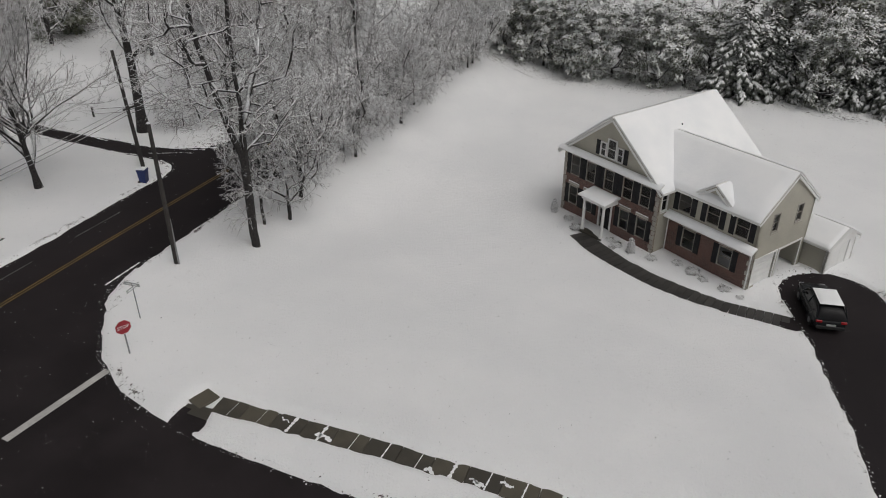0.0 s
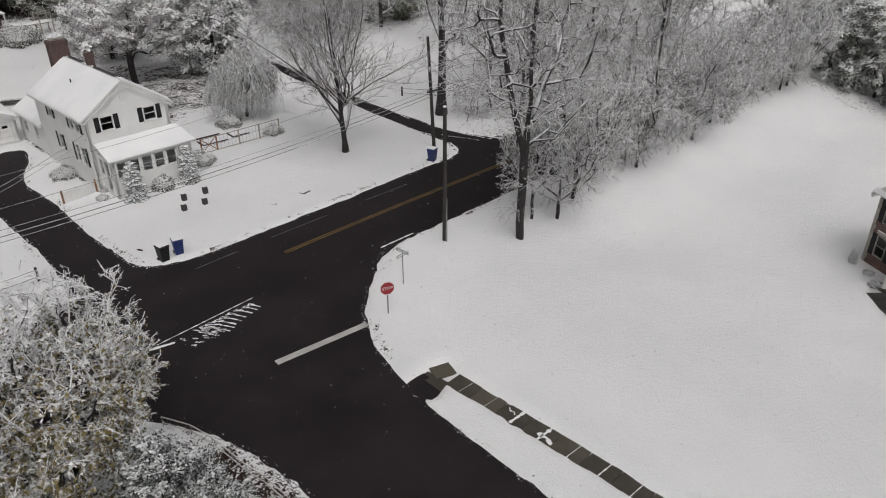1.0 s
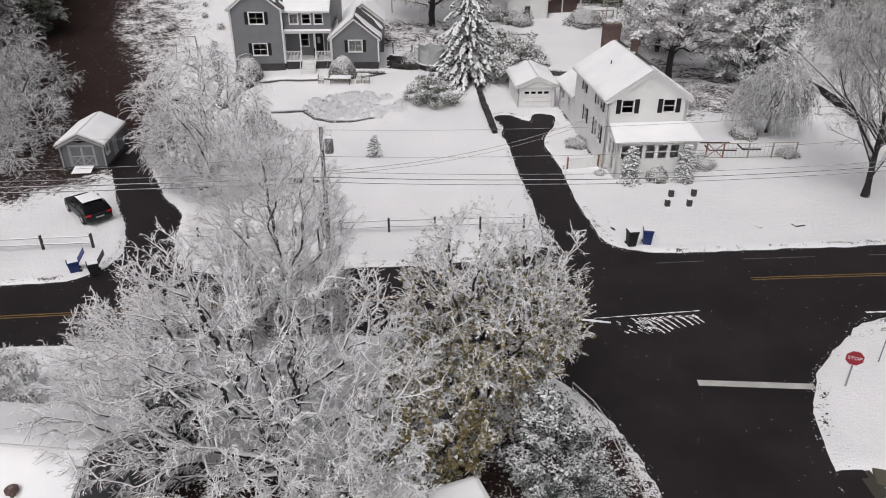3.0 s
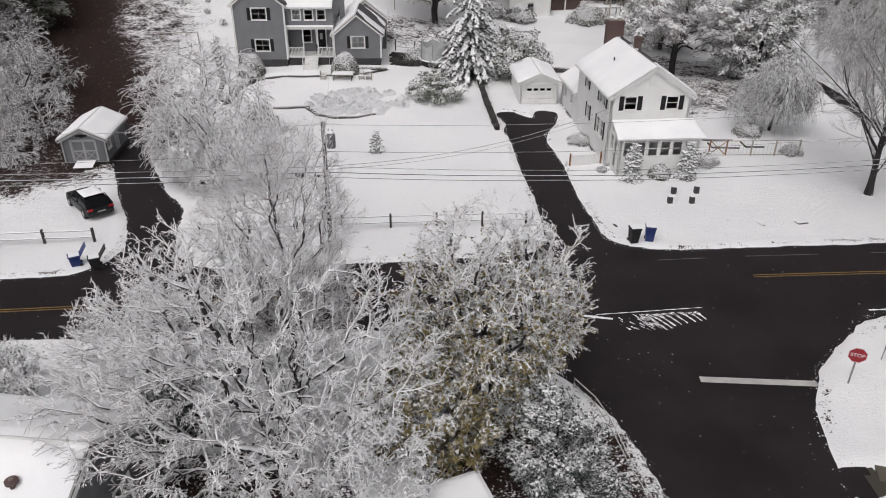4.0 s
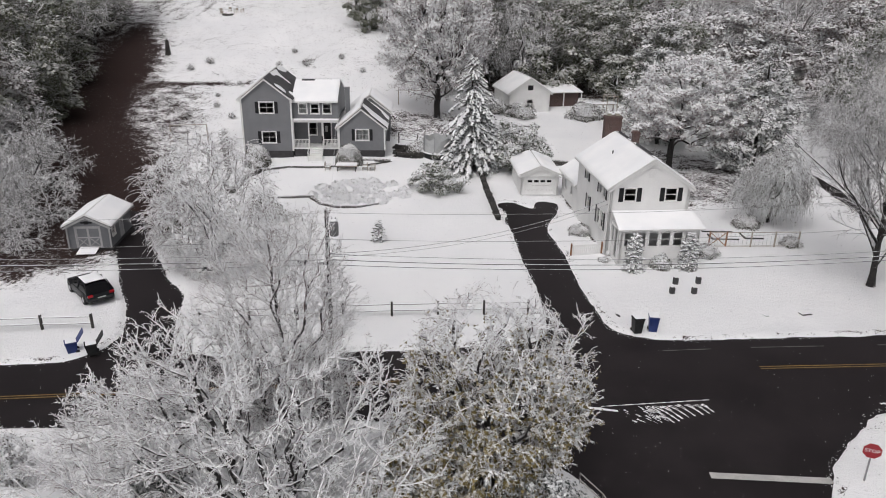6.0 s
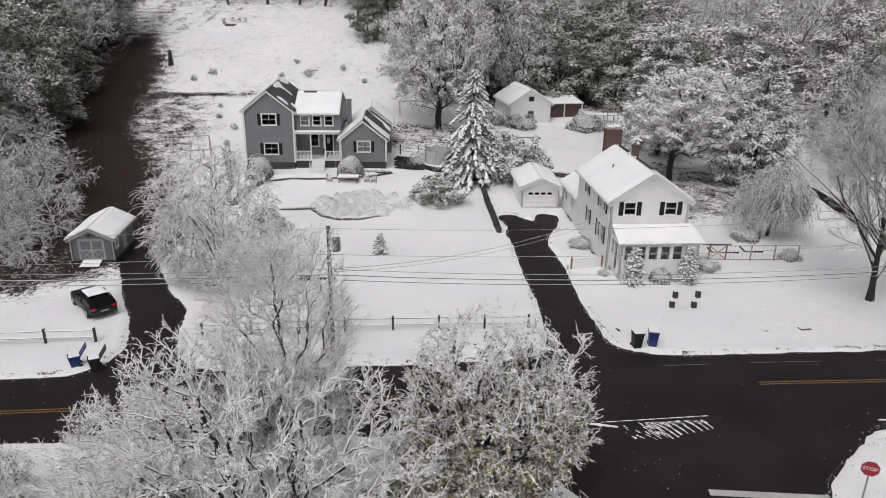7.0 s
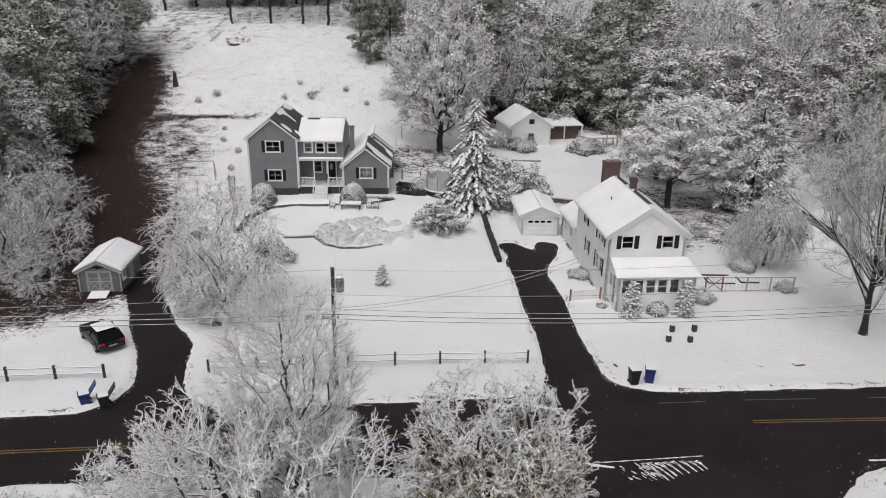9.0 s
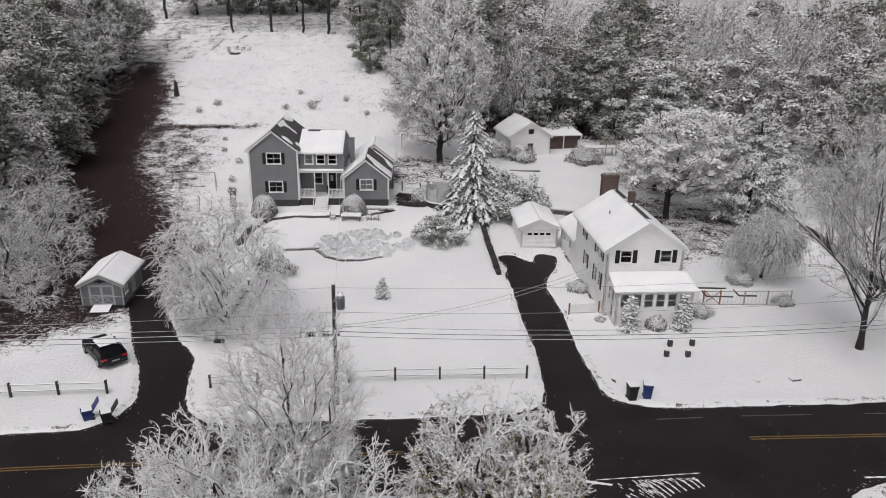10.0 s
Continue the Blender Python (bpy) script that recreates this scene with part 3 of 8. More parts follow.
def lay_slabs(way, half, size, root, lift, material):
    pts, (s0, *_rest) = way
    total, marks = 0.0, []
    for a, b in zip(pts, pts[1:]):
        a, b = Vector(a), Vector(b)
        marks.append((total, a, b))
        total += (b - a).length
    n = int(total / size)
    for k in range(n):
        at = (k + 0.5) * size
        d0, a, b = [m for m in marks if m[0] <= at][-1]
        d = (b - a).normalized()
        c = a + d * (at - d0)
        z = z_at(c.x, c.y) + lift
        slope = (z_at(c.x + d.x * 0.5, c.y + d.y * 0.5) - z_at(c.x - d.x * 0.5, c.y - d.y * 0.5))
        bx = Mesh().box(-size / 2 + 0.012, -half, -0.12, size / 2 - 0.012, half, 0, bevel=0.012)
        ob = part("slab", bx, material, root)
        ob.matrix_basis = Matrix.Translation((c.x, c.y, z)) @ Matrix.Rotation(math.atan2(d.y, d.x), 4, "Z") @ Matrix.Rotation(-math.atan(slope), 4, "Y")


lay_slabs(SIDEWALK, 0.52, 1.52, walk_root, 0.0, CONCRETE)
lay_slabs(([(16.3, 20.5), (17.8, 20.72)], [0.7]), 0.75, 1.5, walk_root, -0.02, CONCRETE)
lay_slabs(([(17.7, 21.15), (18.8, 20.85)], [0.5]), 0.45, 1.1, walk_root, 0.0, CONCRETE)
patches = Mesh()
rng = random.Random(21)
for k in range(11):
    y = rng.uniform(-5, 19.5)
    x = float(np.interp(y, [-6.0, 5.0, 12.0, 20.2], [19.6, 19.25, 18.85, 18.15])) + rng.uniform(-0.45, 0.45)
    wide, long_ = rng.uniform(0.06, 0.16), rng.uniform(0.3, 0.9)
    ribbon(patches, lambda t: (x + 0.1 * t + 0.05 * math.sin(9 * t + k), y + long_ * t), wide, 0.012, 10, 0.75, k)
for k in range(17):
    y = 19.3 - 1.52 * k
    x = float(np.interp(y, [-6.0, 5.0, 12.0, 20.2], [19.6, 19.25, 18.85, 18.15]))
    ribbon(patches, lambda t: (x - 0.5 + t, y), rng.choice((0.015, 0.03, 0.05, 0.11)), 0.012, 12, 0.7, k + 50)
tagged(part("trim", patches, SNOW), "patches of snow left on the sidewalk", "snow", kind="stuff")
brick_walk = thing("garden_path", pose(0, 0, 0), "wet dark paved path curving past the brick house", "path", kind="structure")
lay_slabs(BRICK_WALK, 0.8, 0.5, brick_walk, -0.01, PAVING)
patio_walk = thing("garden_path", pose(0, 0, 0), "dark flagstone path before the grey house", "path", kind="structure")
lay_slabs(PATIO_WALK, 0.62, 0.7, patio_walk, -0.01, PAVING)


# crumbs of slush and bits of leaf where the snow ends
def crumbs(name, seed, count, near, far, size, flat, lift, material, label, category):
    rg = np.random.default_rng(seed)
    p = np.stack([rg.uniform(-32, 48, 400000), rg.uniform(-11, 66, 400000)], -1)
    d = asphalt_distance(p[:, 0], p[:, 1])
    p = p[(d > near) & (d < far)][:count]
    n = len(p)
    s = size * (0.35 + 1.2 * rg.random(n) ** 2)
    a = rg.uniform(0, math.tau, n)
    c, e = np.cos(a) * s, np.sin(a) * s
    z = height(p[:, 0], p[:, 1]) + lift
    up = s * flat
    o = np.zeros(n)
    ring = [np.stack([c, e, o], -1), np.stack([-e * 0.7, c * 0.7, o], -1), np.stack([-c, -e, o], -1), np.stack([e * 0.7, -c * 0.7, o], -1)]
    at = np.stack([p[:, 0], p[:, 1], z], -1)
    v = np.stack([at + r for r in ring] + [at + np.stack([c * 0.2, o, up], -1)], 1).reshape(-1, 3)
    k = (np.arange(n) * 5)[:, None]
    f = np.concatenate([k + np.array([[i, (i + 1) % 4, 4]]) for i in range(4)])
    tagged(grid_object(name, v, f, material, smooth=False), label, category, kind="stuff")


crumbs("slush_crumbs", 5, 3600, -0.12, 0.14, 0.045, 0.5, -0.005, SNOW, "crumbs of slush along the cleared edges", "slush")
crumbs("fallen_leaves", 6, 1500, -0.1, 0.6, 0.04, 0.25, 0.125, POLE_WOOD, "dark bits of leaf on the snow's edge", "leaf")
crumbs("slush_flecks", 7, 1300, -3.9, -0.25, 0.019, 0.3, 0.006, SNOW, "scattered flecks of slush on the asphalt", "slush")

# ---- houses ----
def blanket(c00, c10, c11, c01, thick=0.11, nx=26, ny=16, seed=0, bare=0.0):
    """A soft-edged layer of snow over a four-cornered slope; bare: how much of it has slid off in patches."""
    c00, c10, c11, c01 = (np.array(c, float) for c in (c00, c10, c11, c01))
    u, v = np.meshgrid(np.linspace(0, 1, nx + 1), np.linspace(0, 1, ny + 1))
    base = ((1 - u) * (1 - v))[..., None] * c00 + (u * (1 - v))[..., None] * c10 + (u * v)[..., None] * c11 + ((1 - u) * v)[..., None] * c01
    up = np.cross(c10 - c00, c01 - c00)
    up = up / np.linalg.norm(up)
    lw, lh = np.linalg.norm(c10 - c00), np.linalg.norm(c01 - c00)
    d = np.minimum(np.minimum(u, 1 - u) * lw, np.minimum(v, 1 - v) * lh)
    t = thick * (0.12 + 0.88 * step(0, 0.22, d)) * (0.85 + 0.4 * rough_noise(u * lw * 0.7 + seed * 7, v * lh * 0.7, seed))
    if bare:
        t = t * step(bare - 0.12, bare + 0.05, rough_noise(u * lw * 0.55 + 3, v * lh * 0.55 + seed, seed + 5)) - 0.03 * bare
    top = base + up * t[..., None]
    me = Mesh()
    i = (np.arange(ny)[:, None] * (nx + 1) + np.arange(nx)[None, :]).ravel()
    me.add(top.reshape(-1, 3), np.stack([i, i + 1, i + nx + 2, i + nx + 1], -1).tolist())
    return me


def wall(name, root, m, w, h, material, holes=(), thick=0.18, label="", base=0.0):
    """An upright wall from x = 0 to w with openings cut through it; its outer face looks along -y."""
    xs = sorted({0.0, w, *(q for a in holes for q in (a[0], a[2]))})
    zs = sorted({base, h, *(q for a in holes for q in (a[1], a[3]))})
    me = Mesh()
    for x0, x1 in zip(xs, xs[1:]):
        for z0, z1 in zip(zs, zs[1:]):
            cx, cz = (x0 + x1) / 2, (z0 + z1) / 2
            if any(a[0] < cx < a[2] and a[1] < cz < a[3] for a in holes):
                continue
            me.add([(x0, 0, z0), (x1, 0, z0), (x1, 0, z1), (x0, 0, z1)], [(0, 1, 2, 3)])
            me.add([(x0, thick, z0), (x1, thick, z0), (x1, thick, z1), (x0, thick, z1)], [(3, 2, 1, 0)])
    for x0, z0, x1, z1 in (*holes, (w, base, 0, h)):
        for a, b in (((x0, z0), (x1, z0)), ((x1, z0), (x1, z1)), ((x1, z1), (x0, z1)), ((x0, z1), (x0, z0))):
            me.add([(a[0], 0, a[1]), (b[0], 0, b[1]), (b[0], thick, b[1]), (a[0], thick, a[1])], [(3, 2, 1, 0)])
    me.v = [tuple(m @ Vector(p)) for p in me.v]
    return part(name, me, material, root, label)


def window(root, m, x0, z0, x1, z1, shutters=0.0, bars=(1, 1), material=None, sill=True, curtain=False, f=0.07):
    """Frame, glazing bars and pane in an opening of a wall at m, with shutters of that width beside it."""
    material = material or TRIM
    me = Mesh()
    me.box(x0 - f, -0.035, z0 - f, x0 + 0.03, 0.07, z1 + f, m)
    me.box(x1 - 0.03, -0.035, z0 - f, x1 + f, 0.07, z1 + f, m)
    me.box(x0 + 0.03, -0.033, z1 - 0.03, x1 - 0.03, 0.07, z1 + f, m)
    me.box(x0 + 0.03, -0.033, z0 - f, x1 - 0.03, 0.07, z0 + 0.03, m)
    frame_ob = part("window", me, material, root)
    bar = Mesh()
    for k in range(1, bars[0] + 1):
        x = x0 + (x1 - x0) * k / (bars[0] + 1)
        bar.box(x - 0.013, 0.0, z0 + 0.03, x + 0.013, 0.055, z1 - 0.03, m)
    for k in range(1, bars[1] + 1):
        z = z0 + (z1 - z0) * k / (bars[1] + 1)
        bar.box(x0 + 0.03, 0.004, z - 0.016, x1 - 0.03, 0.058, z + 0.016, m)
    if bar.v:
        part("sash", bar, material, frame_ob)
    pane = Mesh().add([m @ Vector(p) for p in ((x0, 0.062, z0), (x1, 0.062, z0), (x1, 0.062, z1), (x0, 0.062, z1))], [(0, 1, 2, 3)])
    part("pane", pane, GLASS, frame_ob)
    if curtain:
        cu = Mesh()
        n = 14
        vs = []
        for k in range(n + 1):
            x = x0 + (x1 - x0) * k / n
            y = 0.13 + 0.02 * math.sin(k * 1.9)
            vs += [m @ Vector((x, y, z0)), m @ Vector((x, y, z1))]
        cu.add(vs, [(2 * k, 2 * k + 2, 2 * k + 3, 2 * k + 1) for k in range(n)])
        part("curtain", cu, CURTAIN, frame_ob, "pale drawn curtain")
    if sill:
        part("sill", Mesh().box(x0 - 0.1, -0.09, z0 - 0.11, x1 + 0.1, -0.036, z0 - 0.05, m), material, frame_ob)
    if shutters:
        for a in (x0 - f - 0.01 - shutters, x1 + f + 0.01):
            sh = Mesh().box(a, -0.045, z0 - 0.05, a + shutters, -0.003, z1 + 0.05, m, bevel=0.008)
            for k in range(8):
                z = z0 + (z1 - z0) * (k + 0.5) / 8
                sh.box(a + 0.05, -0.058, z - 0.035, a + shutters - 0.05, -0.045, z + 0.02, m)
            part("shutter", sh, DARK_TRIM, root)
    return frame_ob


def gable(name, root, m, w, z0, peak, material, at=0.5, thick=0.16):
    """The three-cornered top of an end wall."""
    me = Mesh()
    a = [(0, z0), (w, z0), (w * at, peak)]
    me.add([(x, 0, z) for x, z in a] + [(x, thick, z) for x, z in a], [(0, 1, 2), (5, 4, 3), (0, 3, 4, 1), (1, 4, 5, 2), (2, 5, 3, 0)])
    me.v = [tuple(m @ Vector(p)) for p in me.v]
    return part(name, me, material, root)


def pitched(root, m, length, w, z0, peak, over=0.35, snow=0.12, at=0.5, bare=(0, 0), seed=0, trim=TRIM, front_over=0.3):
    """A gable roof whose ridge runs along the local y from 0 to length over a width w, with its snow, barge boards and eaves."""
    xr = w * at
    roof = None
    for side, (xe, sgn) in enumerate(((0.0, -1), (w, 1))):
        k = (peak - z0) / (xr if sgn < 0 else w - xr)
        x_out, z_out = xe + sgn * over, z0 - k * over
        corners = [(x_out, -front_over, z_out), (x_out, length + front_over, z_out), (xr, length + front_over, peak), (xr, -front_over, peak)]
        if sgn < 0:
            corners = [corners[1], corners[0], corners[3], corners[2]]
        pl = Mesh().slab(corners, 0.12)
        pl.v = [tuple(m @ Vector(p)) for p in pl.v]
        roof_ob = part("roof", pl, SHINGLE if bare[side] else TRIM, root, "shingle roof slope under snow")
        lift = 0.124
        n = Vector((sgn * (peak - z0), 0, (xr if sgn < 0 else w - xr))).normalized() * lift
        bl = blanket(*[Vector(c) + n for c in corners], thick=snow, seed=seed + side, bare=bare[side])
        bl.v = [tuple(m @ Vector(p)) for p in bl.v]
        part("snow_layer", bl, SNOW, roof_ob, "smooth white snow layer", smooth=True)
        for y in (-front_over - 0.03, length + front_over):
            bb = Mesh().slab([(x_out, y, z_out - 0.08), (x_out, y + 0.03, z_out - 0.08), (xr, y + 0.03, peak - 0.08), (xr, y, peak - 0.08)][:: (1 if sgn < 0 else -1)], 0.15)
            bb.v = [tuple(m @ Vector(p)) for p in bb.v]
            part("barge_board", bb, trim, root)
        g = Mesh().box(min(x_out, x_out + sgn * 0.1), -front_over, z_out - 0.06, max(x_out, x_out + sgn * 0.1), length + front_over, z_out + 0.06, m)
        part("gutter", g, trim, root)


def lean_to(root, m, corners, thick=0.1, snow=0.12, seed=0, name="porch_roof"):
    """A single snow-laden slope on four corners, the first two along its lower edge."""
    pl = Mesh().slab(corners, thick)
    pl.v = [tuple(m @ Vector(p)) for p in pl.v]
    ob = part(name, pl, TRIM, root)
    c = [Vector(q) for q in corners]
    up = (c[1] - c[0]).cross(c[-1] - c[0]).normalized() * (thick + 0.004)
    bl = blanket(*[q + up for q in c], thick=snow, seed=seed)
    bl.v = [tuple(m @ Vector(p)) for p in bl.v]
    part("snow_layer", bl, SNOW, ob, smooth=True)
    return ob


def chimney(root, m, x, y, z0, z1, w=0.9, d=0.7, caps=2):
    ob = part("chimney", Mesh().box(x - w / 2, y - d / 2, z0, x + w / 2, y + d / 2, z1, m).box(x - w / 2 - 0.05, y - d / 2 - 0.05, z1 - 0.25, x + w / 2 + 0.05, y + d / 2 + 0.05, z1 - 0.08, m), CHIMNEY, root, "red brick chimney")
    for k in range(caps):
        cx = x - w / 2 + w * (k + 0.5) / caps
        part("chimney_pot", Mesh().box(cx - 0.16, y - 0.16, z1, cx + 0.16, y + 0.16, z1 + 0.2, m, bevel=0.03), SIDING_BEIGE, ob)
        sn = Mesh().lathe([(0.2, 0), (0.21, 0.06), (0.15, 0.13), (0.02, 0.16)], 10, (cx, y, z1 + 0.204))
        sn.v = [tuple(m @ Vector(p)) for p in sn.v]
        part("snow_cap", sn, SNOW, ob, smooth=True)
    return ob


I4 = Matrix.Identity(4)


def facing(x, y, turn):
    """A wall frame in the house: its start and the turn of its outer face (0 front, 90 right, 180 back, -90 left)."""
    return Matrix.Translation((x, y, 0)) @ Matrix.Rotation(radians(turn), 4, "Z")


def room_floor(root, x0, y0, x1, y1, z=0.05, tops=()):
    part("floor_slab", Mesh().box(x0, y0, z - 0.15, x1, y1, z), ROOM, root)
    for t in tops:
        part("ceiling_slab", Mesh().box(x0 + 0.2, y0 + 0.2, t - 0.1, x1 - 0.2, y1 - 0.2, t), ROOM, root)


# the brick house beyond the lawn
def brick_house():
    ang = math.degrees(math.atan2(-0.866, -0.5))
    o = Vector((46.0, 5.47)) + Vector((0.5, 0.866)) * 9.2
    root = thing("brick_house", pose(o.x, o.y, -3.0, 0, 0, ang), "brick colonial house with beige siding and snowy roofs", "house")
    W, EA, D = 9.2, 5.25, 10.5
    front = facing(0, 0, 0)
    ups = [(x, 3.3, x + 0.9, 4.85) for x in (0.75, 2.35, 4.15, 5.95, 7.55)]
    lows = [(x, 0.88, x + 0.9, 2.35) for x in (0.75, 2.35, 5.95, 7.55)]
    door = (4.1, 0.1, 5.1, 2.2)
    wall("wall", root, front, W, EA, BRICK, ups + lows + [door], label="red brick front wall")
    for k, a in enumerate(ups):
        window(root, front, *a, shutters=0.40, bars=(0, 1), f=0.02, sill=False, material=STONE)
    for k, a in enumerate(lows):
        window(root, front, *a, shutters=0.40, bars=(0, 1), f=0.02, sill=False, material=STONE)
        part("lintel", Mesh().box(a[0] - 0.12, -0.05, a[3] + 0.09, a[2] + 0.12, 0, a[3] + 0.3, bevel=0.01), STONE, root)
        part("snow_ledge", Mesh().box(a[0] - 0.1, -0.08, a[3] + 0.304, a[2] + 0.1, -0.005, a[3] + 0.37, bevel=0.025), SNOW, root)
    for z in range(14):
        for x in (0.0, W):
            w = 0.34 if z % 2 else 0.24
            a = 0 if x == 0 else W - w
            part("quoin", Mesh().box(a - (0.02 if x == 0 else 0), -0.03, z * 0.37 + 0.03, a + w + (0.02 if x else 0), 0.0, z * 0.37 + 0.36, bevel=0.012), STONE, root)
    wall("wall", root, facing(0, D, -90), D, EA, SIDING_BEIGE, label="beige clapboard side wall")
    wall("wall", root, facing(W, D, 180), W, EA, SIDING_BEIGE)
    wall("wall", root, facing(W, 0, 90), 1.4, EA, SIDING_BEIGE, [(0.35, 3.3, 0.95, 4.85)])
    window(root, facing(W, 0, 90), 0.35, 3.3, 0.95, 4.85, bars=(0, 1), f=0.04)
    wall("wall", root, facing(W, 1.4, 90), D - 1.4, EA, SIDING_BEIGE)
    gable("gable", root, Matrix.Translation((0, 0.02, 0)), W, EA, 8.85, SIDING_BEIGE)
    gable("gable", root, facing(W, D, 180), W, EA, 8.85, SIDING_BEIGE)
    g = Matrix.Translation((0, -0.02, 0))
    for x0, x1, z1 in ((3.55, 4.05, 6.75), (4.2, 5.0, 7.15), (5.15, 5.65, 6.75)):
        # dark sheet added on the solid gable, painted as an unlit room behind glass
        part("gable_backing", Mesh().box(x0, 0.005, 5.75, x1, 0.02, z1), ROOM, root)
        window(root, Matrix.Translation((0, -0.075, 0)), x0, 5.75, x1, z1, bars=(0, 1), sill=False, f=0.04)
    for a in (3.1, 5.74):
        part("shutter", Mesh().box(a, -0.07, 5.72, a + 0.34, -0.003, 6.8, bevel=0.01), DARK_TRIM, root)
    pitched(root, I4, D, W, EA, 8.85, over=0.45, snow=0.16, seed=1, front_over=0.35)
    lean_to(root, I4, [(-0.3, -0.5, EA - 0.1), (W + 0.3, -0.5, EA - 0.1), (W + 0.3, -0.01, EA + 0.2), (-0.3, -0.01, EA + 0.2)], 0.1, 0.1, 3, "pent_roof")
    # the entrance
    d = part("door", Mesh().box(4.12, 0.08, 0.12, 5.08, 0.13, 2.18, bevel=0.01), DARK_TRIM, root, "dark panelled front door")
    for k in range(2):
        for r in range(3):
            part("door_panel", Mesh().box(4.22 + k * 0.42, 0.06, 0.25 + r * 0.64, 4.56 + k * 0.42, 0.08, 0.76 + r * 0.64, bevel=0.008), DARK_TRIM, d)
    part("door_frame", Mesh().box(3.95, -0.04, 0.1, 4.1, 0.1, 2.3).box(5.1, -0.04, 0.1, 5.25, 0.1, 2.3).box(4.1, -0.04, 2.2, 5.1, 0.1, 2.36), TRIM, root)
    part("porch_floor", Mesh().box(3.4, -1.5, -0.1, 5.8, -0.02, 0.1, bevel=0.02), CONCRETE, root)
    for x in (3.65, 5.55):
        part("column", Mesh().lathe([(0.17, 0), (0.17, 0.12), (0.12, 0.16), (0.115, 1.2), (0.1, 2.35), (0.15, 2.4), (0.15, 2.5)], 14, (x, -1.25, 0.1)), TRIM, root, "white round column", smooth=False)
    part("porch_beam", Mesh().box(3.45, -1.42, 2.6, 5.75, -0.02, 2.82), TRIM, root)
    lean_to(root, I4, [(3.25, -1.65, 2.86), (5.95, -1.65, 2.86), (5.95, -0.02, 3.08), (3.25, -0.02, 3.08)], 0.08, 0.14, 4)
    # the garage wing
    x0, x1, y0, y1, WE, WP = W, W + 6.8, 1.3, 7.2, 5.3, 7.6
    up = [(0.72, 3.5, 1.7, 4.95), (2.95, 3.5, 3.95, 4.95), (5.15, 3.5, 6.15, 4.95)]
    wall("wall", root, facing(x0, y0, 0), 6.8, WE, SIDING_BEIGE, up, label="beige clapboard upper wall", base=2.9)
    for k, a in enumerate(up):
        window(root, facing(x0, y0, 0), *a, shutters=0.4, bars=(0, 1), f=0.02, sill=False, material=STONE)
    lo = [(1.4, 0.95, 2.4, 2.35), (4.35, 0.95, 5.35, 2.35)]
    wall("wall", root, facing(x0, y0, 0), 6.8, 2.9, BRICK, lo, label="red brick lower wall")
    for a in lo:
        window(root, facing(x0, y0, 0), *a, shutters=0.40, bars=(0, 1), f=0.02, sill=False, material=STONE)
        part("lintel", Mesh().box(x0 + a[0] - 0.1, y0 - 0.05, a[3] + 0.09, x0 + a[2] + 0.1, y0, a[3] + 0.28, bevel=0.01), STONE, root)
    for z in range(8):
        w = 0.34 if z % 2 else 0.24
        part("quoin", Mesh().box(x1 - w, y0 - 0.03, z * 0.36 + 0.02, x1 + 0.02, y0, z * 0.36 + 0.35, bevel=0.012), STONE, root)
    lean_to(root, I4, [(x0 + 0.05, y0 - 0.6, 2.86), (x1 + 0.2, y0 - 0.6, 2.86), (x1 + 0.2, y0 - 0.01, 3.2), (x0 + 0.05, y0 - 0.01, 3.2)], 0.1, 0.1, 6, "pent_roof")
    side = facing(x1, y0, 90)
    doors = [(0.35, 0.1, 2.6, 2.15), (3.0, 0.1, 5.4, 2.15)]
    wins = [(1.35, 3.9, 2.0, 5.15), (3.95, 3.9, 4.6, 5.15)]
    wall("wall", root, side, 5.9, WE, SIDING_BEIGE, doors + wins, label="beige clapboard garage wall")
    for a in wins:
        window(root, side, *a, bars=(0, 1), f=0.03, material=STONE)
    gd = Mesh()
    for r in range(4):
        gd.box(0.36, 0.10, 0.12 + r * 0.507, 2.59, 0.14, 0.6 + r * 0.507, side, bevel=0.012)
    part("garage_door", gd, TRIM, root, "closed white panelled garage door")
    for a in doors:
        part("door_frame", Mesh().box(a[0] - 0.14, -0.03, 0.05, a[0], 0.08, 2.3, side).box(a[2], -0.03, 0.05, a[2] + 0.14, 0.08, 2.3, side).box(a[0], -0.03, 2.15, a[2], 0.08, 2.3, side), TRIM, root)
    wall("wall", root, facing(x1, y1, 180), 6.8, WE, SIDING_BEIGE)
    wall("wall", root, facing(x0 + 0.2, y1, -90), 5.8, 2.9, ROOM, label="garage inner wall")
    room_floor(root, x0, y0 + 0.2, x1 - 0.2, y1 - 0.2, 0.06, (2.8,))
    room_floor(root, 0.2, 0.2, W - 0.2, D - 0.2, 0.06, (2.7, 5.1))
    wing = Matrix.Translation((x1, 0, 0)) @ Matrix.Rotation(radians(90), 4, "Z") @ Matrix.Translation((y0, 0, 0))
    gable("gable", root, facing(x1, y0, 90), y1 - y0, WE, WP, SIDING_BEIGE)
    pitched(root, wing, 10.0, y1 - y0, WE, WP, over=0.35, snow=0.16, seed=8, front_over=0.12)
    # the small gable over the wing's middle window
    dm = Matrix.Translation((x0 + 1.85, y0 - 0.04, 0))
    gable("gable", root, dm, 3.2, WE - 0.2, 6.3, SIDING_BEIGE)
    pitched(root, dm, 2.2, 3.2, WE - 0.2, 6.3, over=0.12, snow=0.09, seed=10, front_over=0.28)
